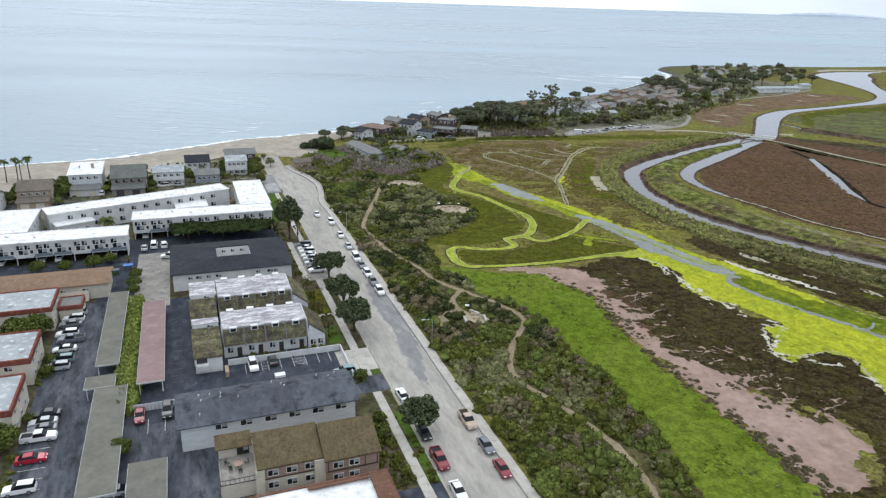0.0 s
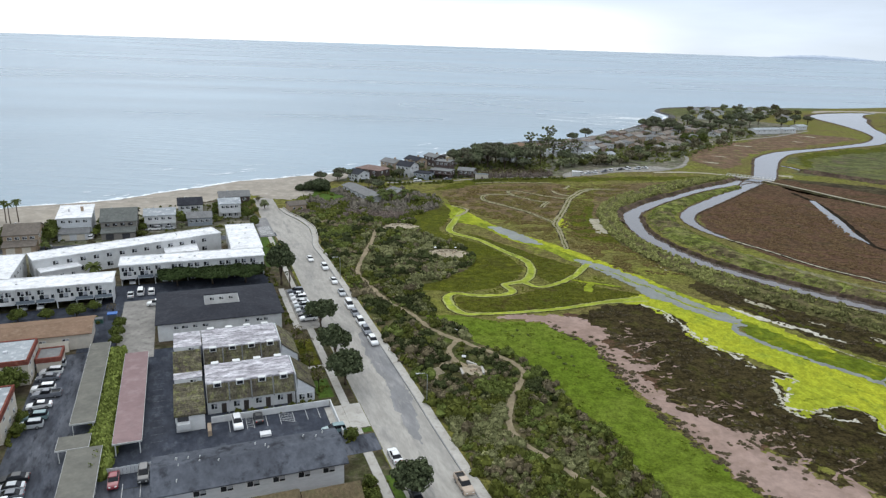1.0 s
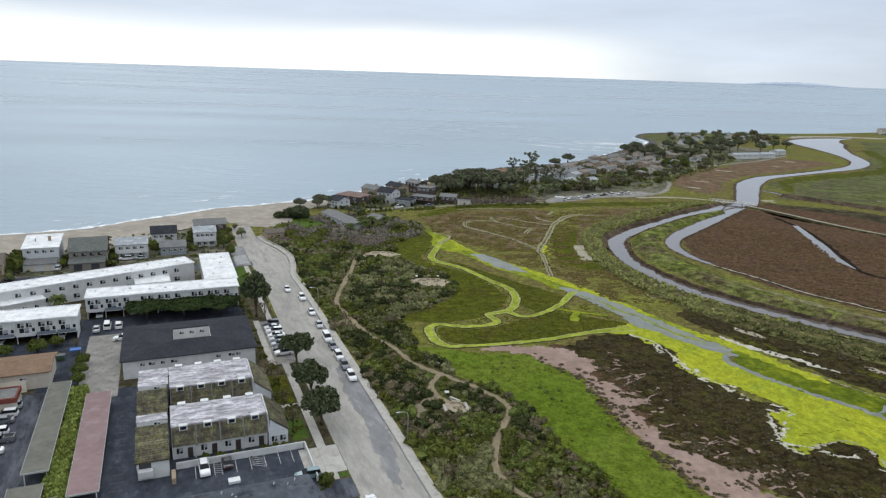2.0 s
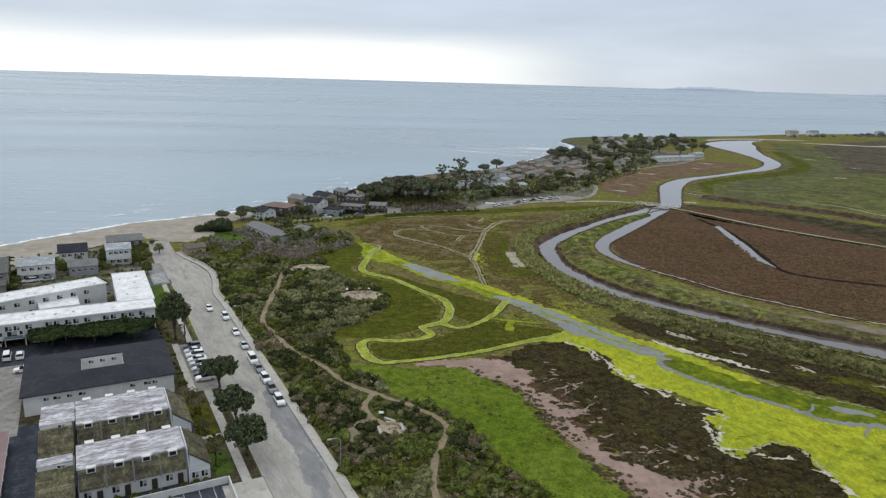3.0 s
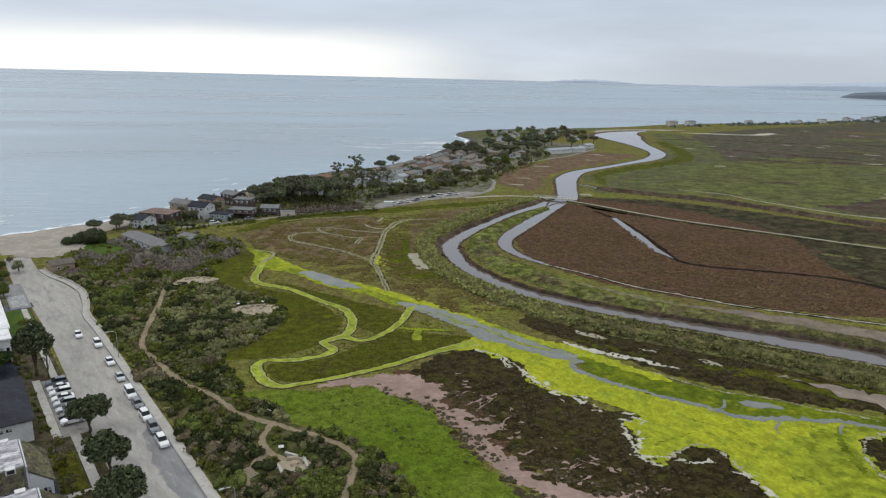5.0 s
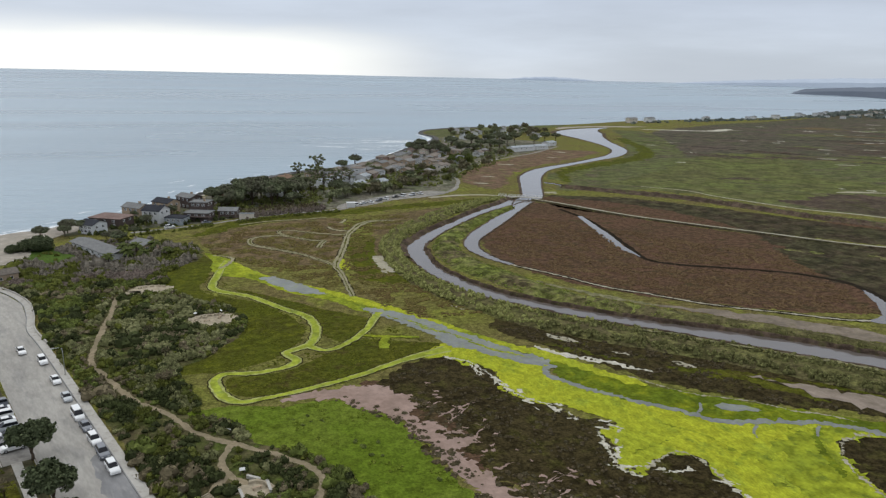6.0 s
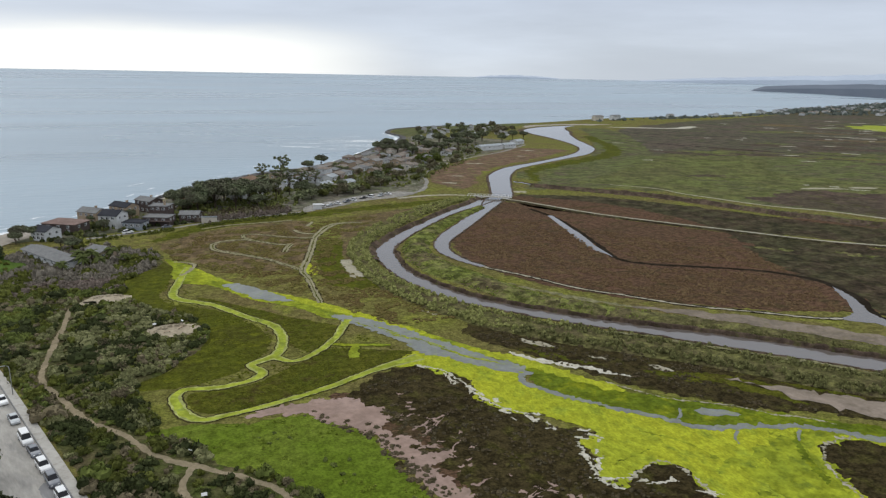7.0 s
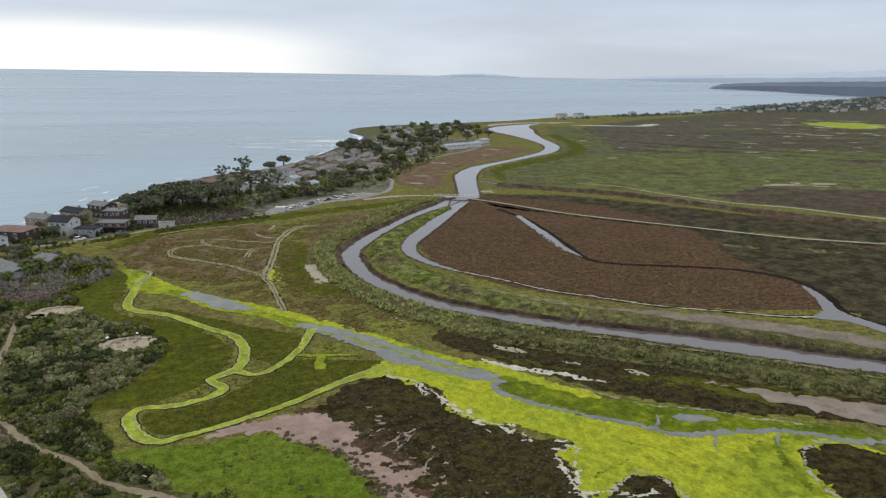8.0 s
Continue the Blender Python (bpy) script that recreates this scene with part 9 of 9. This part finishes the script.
for i, (x, y, c, k) in enumerate(((80, 409, "white", "suv"), (85, 411.5, "silver", "sedan"), (90, 414.5, "white", "sedan"), (96, 419, "grey", "suv"), (101, 423, "white", "suv"), (108, 428, "black", "sedan"), (113, 430, "white", "van"), (120, 433, "silver", "suv"), (126, 437, "white", "sedan"), (-14, 372, "white", "suv"), (2, 379, "grey", "sedan"), (20, 388, "silver", "suv"))):
    car(k, c, pose(x, y, 0.115, 0, 0, (30, 120, 35, 125)[i % 4] if i < 9 else -65), "cars on the spit")

# ---- street furniture ----


def street_lamp(m):
    t = thing("street_lamp", "grey metal street lamp with a curved arm above the pavement", "street lamp", m, "street lamps")
    part("pole", Geo().tube([(0, 0, 0), (0, 0, 6.2), (-0.15, 0, 6.8), (-0.7, 0, 7.1), (-1.7, 0, 7.2)], 0.1, 0.05, 8), P_METAL, t, "", None, True)
    h = part("lamp_head", Geo().box(-2.5, -1.65, -0.15, 0.15, 7.12, 7.28), P_METAL, t)
    part("diffuser", Geo().box(-2.4, -1.8, -0.11, 0.11, 7.08, 7.12), P_TRIM, h)
    part("base", Geo().tube([(0, 0, 0), (0, 0, 0.25)], 0.2, 0.16, 10), M_WALK, t)
    return t


lamp = street_lamp(town(46.3, 208.2, 0.17))
copy_thing(lamp, town(46.5, 126.2, 0.17))

bk = thing("footbridge", "pale wooden footbridge with railings across the channel", "bridge", pose(180.6, 409.5, 0, 0, 0, -29))
part("deck", Geo().box(-13, 13, -1.6, 1.6, 1.0, 1.3), M_WALK, bk)
for sy in (-1.5, 1.5):
    part("railing", Geo().box(-13, 13, sy - 0.05, sy + 0.05, 2.2, 2.32).box(-13, 13, sy - 0.04, sy + 0.04, 1.7, 1.78), P_TRIM, bk, "white railing")
    for i in range(14):
        part("railing_post", Geo().box(-13 + 2 * i - 0.07, -13 + 2 * i + 0.07, sy - 0.07, sy + 0.07, 1.3, 2.4), P_TRIM, bk)
for i in range(5):
    for sy in (-1.2, 1.2):
        part("pile", Geo().tube([(-10 + 5 * i, sy, -0.2), (-10 + 5 * i, sy, 1.0)], 0.16, 0.16, 7), P_TRIM, bk)
for k, (x, y) in enumerate(((6.4, 155.8), (-2.2, 245.6), (5.2, 246.2), (4.8, 171.6), (-16.6, 284.6), (-29.4, 268))):
    t = thing("information_board", "small white information board beside the path", "sign", pose(x, y, 0, 0, 0, 40 * k), "information boards")
    part("panel", Geo().add([(-0.5, -0.3, 0.95), (0.5, -0.3, 0.95), (0.5, 0.3, 1.2), (-0.5, 0.3, 1.2), (-0.5, -0.3, 1.0), (0.5, -0.3, 1.0), (0.5, 0.3, 1.25), (-0.5, 0.3, 1.25)], [(3, 2, 1, 0), (4, 5, 6, 7), (0, 1, 5, 4), (1, 2, 6, 5), (2, 3, 7, 6), (3, 0, 4, 7)]), P_TRIM, t, "white tilted panel")
    for sx in (-0.35, 0.35):
        part("post", Geo().box(sx - 0.05, sx + 0.05, -0.05, 0.05, 0, 1.0), M_BARK, t)
rock = thing("boulder", "pale sandstone block at the edge of a clearing", "rock", pose(0.4, 243.2, 0.05), "boulders on the clearings")
part("block", Geo().add([(-0.75, -0.4, 0), (0.7, -0.45, 0), (0.8, 0.35, 0), (-0.65, 0.45, 0), (-0.6, -0.3, 0.5), (0.55, -0.35, 0.58), (0.6, 0.25, 0.52), (-0.5, 0.32, 0.6)], [(3, 2, 1, 0), (4, 5, 6, 7), (0, 1, 5, 4), (1, 2, 6, 5), (2, 3, 7, 6), (3, 0, 4, 7)]), M_CLEARING, rock)
for i in range(7):
    an = 0.9 + 0.42 * i
    copy_thing(rock, pose(2.6 + 4.6 * math.cos(an), 241.5 + 3.4 * math.sin(an), 0.05, 0, 0, 57 * an + 90))
for i in range(5):
    an = 0.6 + 0.5 * i
    copy_thing(rock, pose(-16 + 4.4 * math.cos(an), 277 + 2.8 * math.sin(an), 0.05, 0, 0, 57 * an + 90))
for i in range(4):
    an = 0.2 + 0.5 * i
    copy_thing(rock, pose(8.2 + 2.2 * math.cos(an), 150.6 + 1.8 * math.sin(an), 0.05, 0, 0, 57 * an + 90))
sw_ = thing("seat_wall", "low pale concrete seat wall round a viewing spot", "wall", pose(0, 0, 0.05), "")
for (x0, y0), (x1, y1) in (((7.1, 154.4), (10.4, 151.9)), ((10.5, 151.7), (10.8, 148.5)), ((5.6, 150.4), (6.2, 147.2))):
    d = Vector((x1 - x0, y1 - y0, 0))
    part("wall", Geo().box(0, d.length, -0.2, 0.2, 0, 0.5).box(-0.05, d.length + 0.05, -0.26, 0.26, 0.5, 0.58), M_WALK, sw_, "", pose(x0, y0, 0, 0, 0, math.degrees(math.atan2(d.y, d.x))))
st_ = thing("timber_steps", "short flight of pale timber steps on the footpath", "steps", pose(1.2, 148.2, 0.06, 0, 0, 35))
for i in range(6):
    part("step", Geo().box(-1.0, 1.0, 0.55 * i, 0.55 * i + 0.22, 0, 0.12 + 0.02 * i), M_CLEARING, st_)
for k, (x, y, rz) in enumerate(((8.6, 150.2, 20), (1.0, 240.2, 10), (4.6, 242.4, 60))):
    t = thing("bench", "plain weathered wooden bench on a clearing", "bench", pose(x, y, 0.08, 0, 0, rz), "benches on the clearings")
    part("seat", Geo().box(-0.9, 0.9, -0.22, 0.22, 0.42, 0.5), W_TAN, t)
    for sx in (-0.7, 0.7):
        part("leg", Geo().box(sx - 0.08, sx + 0.08, -0.2, 0.2, 0, 0.42), W_TAN, t)
sw = thing("skip_lid", "white roof hatch lying on the car park", "hatch", town(13.6, 124.4, PAVE))
part("lid", Geo().box(-1.0, 1.0, -0.7, 0.7, 0.0, 0.5), R_WHITE, sw)
bins = thing("waste_container", "green waste container beside the driveway", "waste container", town(-20.6, 191, PAVE + 0.004), "waste containers")
part("body", Geo().prism([(-0.7, 0.0), (0.6, 0.0), (0.8, 1.2), (-0.8, 1.2)], -0.95, 0.95), plain("green_plastic", (0.05, 0.12, 0.10)), bins)
part("lid", Geo().box(-1.0, 1.0, -0.85, 0.85, 1.2, 1.3), plain("dark_plastic", (0.03, 0.035, 0.04)), bins)
b2 = thing("waste_container", "blue covered waste container beside the driveway", "waste container", town(-17.6, 193.5, PAVE + 0.004), "waste containers")
part("body", Geo().prism([(-0.7, 0.0), (0.6, 0.0), (0.8, 1.2), (-0.8, 1.2)], -1.1, 1.1), plain("grey_plastic", (0.10, 0.11, 0.12)), b2)
part("cover", Geo().box(-1.2, 1.2, -0.9, 0.9, 1.2, 1.45), plain("blue_cover", (0.03, 0.13, 0.42)), b2)

# ---- houses on the spit ----
M_SPITROAD = mat("spit_road", (0.255, 0.240, 0.212), (0.205, 0.195, 0.172), 0.8, 0.1, (0.31, 0.29, 0.26), bump=0.1, grain=0.15, mid=0.15)
gh = thing("beach_house", "low house with a long grey roof in the thicket", "house", pose(-38.5, 332, 0, 0, 0, -58), "houses on the spit")
part("wall", Geo().box(-16, 16, -3.6, 3.6, 0, 2.7), W_WHITE, gh)
part("roof", gable_roof(32, 7.2, 2.7, 0.9, 0.7), R_GREY, gh)
for i in range(6):
    put_window(gh, "S", -12.5 + 5 * i, 1.5, 1.6, 1.2, 32, 7.2, P_TRIM)
R_PINKBROWN = mat("faded_brown_tiles", (0.225, 0.160, 0.138), (0.185, 0.132, 0.114), 1.5, 0.3, (0.260, 0.195, 0.170), rough=0.9, bump=0.3, grain=0.2)
NEAR = (
    (-45.5, 371, 8, 8, 4.2, W_GREY, R_SLATE, "gable", 1.6, -40, "pale grey house with a dark gable roof by the beach"),
    (-39.5, 384, 16, 10, 4.4, W_DARK, R_PINKBROWN, "hip", 1.8, -30, "brown house with a faded brown tiled roof by the beach"),
    (-20.5, 389, 9, 9, 6.0, W_WHITE, R_SLATE, "gable", 2.0, -30, "white two-storey house with a grey roof by the beach"),
    (-11, 381.5, 9, 7, 3.4, W_BLUE, R_SLATE, "flat", 1, -25, "blue-grey flat-roofed house by the beach"),
    (-1, 388, 12, 8, 4.0, W_DARK, R_GREY, "flat", 1, -22, "dark wooden house with a flat grey roof by the beach"),
    (0, 399, 9, 8, 7.2, W_DARK, R_GREY, "flat", 1, -22, "dark red three-level house by the beach"),
    (13, 393, 9, 7, 3.6, W_DARK, R_GREY, "gable", 1.2, -15, "dark wooden house with a brown roof by the beach"),
    (21, 386, 7, 1.0, 2.6, W_CREAM, R_PALE, "flat", 1, -12, "long pale garden wall beside the houses"),
)
SHORE = (
    (-30, 402, 11, 8, 5.4, W_TAN, R_GREY, "gable", 1.6, -40, "tan house with a grey roof on the shore"),
    (-17, 412, 11, 8, 5.6, W_TAN, R_SLATE, "gable", 1.6, -45, "tan house with a grey roof on the shore"),
    (-6, 424, 11, 8, 5.8, W_DARK, R_GREY, "gable", 1.4, -50, "dark wooden house on the shore"),
    (12, 428, 10, 8, 5.4, W_TAN, R_TAN, "gable", 1.6, -45, "tan house with a brown roof on the shore"),
    (24, 446, 11, 9, 5.6, W_CREAM, R_GREY, "gable", 1.5, -45, "cream house with a grey roof on the shore"),
    (38, 470, 11, 9, 5.0, W_WHITE, R_PALE, "gable", 1.5, 45, "white house with a pale roof on the shore"),
    (50, 490, 11, 9, 4.6, W_CREAM, R_TAN, "gable", 1.5, 45, "cream house with a tan roof on the shore"),
    (-22, 334, 10, 7, 2.6, W_TAN, R_GREY, "gable", 1.2, -60, "low brown house among palms"),
    (77, 405, 4.5, 2.6, 2.4, W_WHITE, R_WHITE, "flat", 1, -10, "small white shed beside the car park"),
)
for x, y, W, D, h, wl2, rf, st, rise, rz, lab in NEAR + SHORE:
    t = house("beach_house", lab, "house", pose(x, y, 0, 0, 0, rz), W, D, h, wl2, rf, st, rise, P_TRIM, rows=(("S", 3, h - 1.1, 1.5, 1.2), ("E", 2, h - 1.1, 1.4, 1.2)) + ((("S", 3, 1.4, 1.7, 1.3),) if h > 4 else ()) if W > 5 and D > 2 else (), chimney=h > 4.5, group="houses on the spit")
    if h >= 4 and st == "flat":
        part("terrace", Geo().box(-W / 2 - 1.5, W / 2 + 1.5, -D / 2 - 2.2, -D / 2 - 0.02, 2.6, 2.8), W_DARK, t, "dark wooden terrace")
ribbon("road", [(-30, 366, 3), (0, 376, 2.4), (32, 391, 2.4), (70, 400, 2.6), (100, 420, 3), (127, 430, 3), (150, 446, 3), (166, 478, 2.4), (178, 515, 2.4), (238, 588, 2.4), (298, 634, 3), (354, 689, 3)], M_SPITROAD, "pale narrow road along the houses of the spit", "road", 0.1, 2, 0.5, 6)
patch("car_park", [(70, 402), (86, 407), (106, 421), (130, 428), (146, 440), (134, 446), (112, 440), (90, 426), (72, 412)], M_SPITROAD, "pale gravel car park on the spit", "parking lot", 0.11, 1.0, 5)
R_ASH = mat("ash_shingles", (0.246, 0.235, 0.219), (0.205, 0.196, 0.183), 1.0, 0.2, (0.175, 0.165, 0.154), rough=0.9, bump=0.2, grain=0.15)
R_DUN = mat("dun_shingles", (0.219, 0.185, 0.152), (0.181, 0.155, 0.130), 1.0, 0.2, (0.250, 0.219, 0.188), rough=0.9, bump=0.2, grain=0.15)
walls_, roofs_ = (W_WHITE, W_CREAM, W_GREY, W_TAN, W_PINK), (R_GREY, R_ASH, R_DUN, R_GREY, R_DUN)
for row, off in enumerate((9, 23, 37, 52, 67)):
    for i in range(17):
        k = (i + 0.5 * (row % 2)) / 17
        if row > 2 and (k < 0.2 or rng.uniform() < 0.3):
            continue
        c0 = np.array([66 + 142 * k, 520 + 178 * k ** 1.15])
        x, y = c0 + np.array([0.80, -0.6]) * off + rng.uniform(-1.5, 1.5, 2)
        W, D, h = rng.uniform(8, 12), rng.uniform(7, 9), rng.choice((2.9, 3.3, 5.0), p=(0.5, 0.3, 0.2))
        j = int(rng.integers(0, 5))
        house("beach_house", f"{('white', 'cream', 'grey', 'tan', 'brown')[j]} house with a {('grey', 'pale grey', 'dun', 'grey', 'dun')[(j * 3 + row) % 5]} roof among trees", "house", pose(x, y, 0, 0, 0, 52 + rng.uniform(-4, 4)), W, D, h, walls_[j], roofs_[(j * 3 + row) % 5], "gable" if rng.uniform() < 0.6 else "hip", rng.uniform(1.0, 1.7), rows=(("W", 2, h - 1.2, 1.6, 1.1), ("S", 2, h - 1.2, 1.6, 1.1)) if row > 1 else (("W", 2, h - 1.2, 1.6, 1.1),), group="houses on the spit")
for x, y, W, D, h, rz in ((40, 448, 10, 8, 5.5, -30), (54, 462, 10, 8, 4.5, -35), (72, 476, 12, 8, 4.0, 45), (84, 494, 11, 8, 3.6, 50), (94, 468, 10, 7, 3.4, 45), (110, 474, 10, 7, 3.2, 45), (104, 498, 10, 8, 3.4, 50), (296, 655, 30, 8, 4.0, 20), (322, 668, 18, 9, 3.6, 25), (350, 700, 14, 9, 3.6, 30), (260, 760, 12, 9, 3.5, 40), (285, 780, 12, 9, 3.5, 30), (310, 770, 12, 9, 3.6, 30), (335, 790, 14, 9, 3.5, 20)):
    house("beach_house", "pale house with a light grey roof on the spit", "house", pose(x, y, 0, 0, 0, rz), W, D, h, W_WHITE, R_PALE, "gable", 1.3, rows=(("S", 4, h - 1.2, 1.5, 1.1),), group="houses on the spit")

# scattered low houses towards the tip of the spit
for i, (x, y) in enumerate(tp[inside(tp, tip) & (tp[:, 0] < 440)][40:64] + (7, 5)):
    house("beach_house", f"small {('white', 'cream', 'grey')[i % 3]} house with a grey roof on the spit", "house", pose(x, y, 0, 0, 0, 20 + 15 * (i % 5)), 10 + i % 4, 8, 3.2 + 0.4 * (i % 3), walls_[i % 3], (R_GREY, R_ASH)[i % 2], "gable" if i % 2 else "hip", 1.3, rows=(("S", 3, 2.0, 1.5, 1.1),), group="houses on the spit")

# far shore: a row of houses and trees
far = [(650, 1030), (700, 1050), (860, 1090), (1020, 1122), (1220, 1205), (1420, 1295), (1750, 1440), (2150, 1620), (2900, 1960)]
fc = spline(far, 22)
for i, q in enumerate(fc[::1]):
    if rng.uniform() < (0.25 if q[0] < 1200 else 0.7):
        W, h = rng.uniform(10, 20), rng.uniform(4, 8)
        house("shore_house", "pale distant house on the far shore", "house", pose(q[0] + rng.uniform(-4, 4), q[1] + rng.uniform(-14, 4), 0, 0, 0, 25 + rng.uniform(-12, 12)), W, 9, h, walls_[i % 3], roofs_[i % 4], "gable" if i % 2 else "flat", 1.8, rows=(("S", 3, h - 1.6, 1.8, 1.4),), group="houses on the far shore")
fp, fs = [], []
for q in spline(far, 5):
    for _ in range(3):
        if rng.uniform() < (0.6 if q[0] < 800 else 0.25) or noise.noise(Vector((q[0] / 60, q[1] / 60, 3))) < -0.18:
            continue
        fp.append((q[0] + rng.uniform(-8, 20), q[1] + rng.uniform(-34, -2)))
        fs.append(rng.uniform(2.2, 5.0) * (1.0 + 0.9 * (q[0] > 1300)))
# the town at the head of the bay: houses and gardens several streets deep
TOWN_FAR = [(1190, 1150), (1300, 1215), (1420, 1290), (1750, 1435), (2150, 1615), (2900, 1950), (3000, 1500), (2500, 1330), (2000, 1240), (1700, 1170), (1480, 1110), (1300, 1100)]
patch("far_town_ground", TOWN_FAR, M_SOIL, "gardens of the distant town", "ground", 0.05, 12, 40, 8)
tq = rng.uniform((1190, 1080), (2900, 1950), (3000, 2))
tq = tq[inside(tq, TOWN_FAR) & (rng.uniform(0, 1, len(tq)) < 1.25 - (tq[:, 0] - 1190) / 2200)]
for i, (x, y) in enumerate(tq[:120]):
    W, h = rng.uniform(9, 14), rng.uniform(3.2, 5.4)
    house("shore_house", "pale distant house in the town across the marsh", "house", pose(x, y, 0, 0, 0, 25 + rng.uniform(-30, 30)), W, 10, h, walls_[i % 3], roofs_[i % 4], "gable" if i % 2 else "hip", 2.0, rows=(("S", 3, h - 1.6, 1.8, 1.4),), group="houses of the far town")
for x, y in tq[120:1050]:
    fp.append((x, y))
    fs.append(rng.uniform(3.0, 7.5) * (1 + 0.5 * (rng.uniform() < 0.12)))
fs = np.array(fs)
bushes("shore_trees", np.array(fp), fs, fs * rng.uniform(0.5, 1.15, len(fs)), L_FARTREE, "trees along the far shore with grey haze in their green", n=9, category="trees", seed=131)

# hills over the bay; haze is mixed into their base colours
M_HILL = mat("hazed_hill", (0.130, 0.152, 0.186), (0.150, 0.170, 0.202), 0.01, 0.002, rough=1.0, bump=0.0, grain=0.06)
M_HILL2 = mat("hazed_mountain", (0.42, 0.47, 0.545), (0.45, 0.50, 0.57), 0.01, 0.002, rough=1.0, bump=0.0, grain=0.03)


def ridge(name, az0, az1, dist, prof, material, label, z0):
    """Land over the water: heights (share of the span, metres) between two bearings, clockwise from north."""
    n = 90
    v, f = [], []
    for i in range(n + 1):
        s = i / n
        az = radians(az0 + (az1 - az0) * s)
        hgt = np.interp(s, [p[0] for p in prof], [p[1] for p in prof])
        hgt *= 1 + 0.16 * noise.fractal(Vector((s * 14, dist, 0)), 0.8, 2.0, 5)
        for k, (dd, hh) in enumerate(((0, -8), (60, 0.55), (200, 1.0), (420, 0.8))):
            r = dist + dd
            v.append((r * math.sin(az), r * math.cos(az), z0 + (hgt * hh if k else -60)))
    for i in range(n):
        for k in range(3):
            a = i * 4 + k
            f.append((a, a + 4, a + 5, a + 1))
    return tagged(mesh_ob(name, v, f, material), label, "hill", "", "structure")


ridge("backdrop", 44.6, 75, 3600, [(0, 0), (0.03, 22), (0.12, 36), (0.3, 46), (0.6, 60), (1, 70)], M_HILL, "dark headland across the bay with blue haze in its colour", 15)
ridge("backdrop", 35.2, 62, 4640, [(0, -6), (0.08, 10), (0.25, 34), (0.5, 56), (0.75, 80), (1, 110)], M_HILL2, "coastal mountains with pale haze in their colour", 40)
ridge("backdrop", 24.0, 30.6, 4700, [(0, 5), (0.2, 16), (0.45, 23), (0.75, 18), (1, 6)], M_HILL2, "island on the horizon with pale haze in its colour", 43)
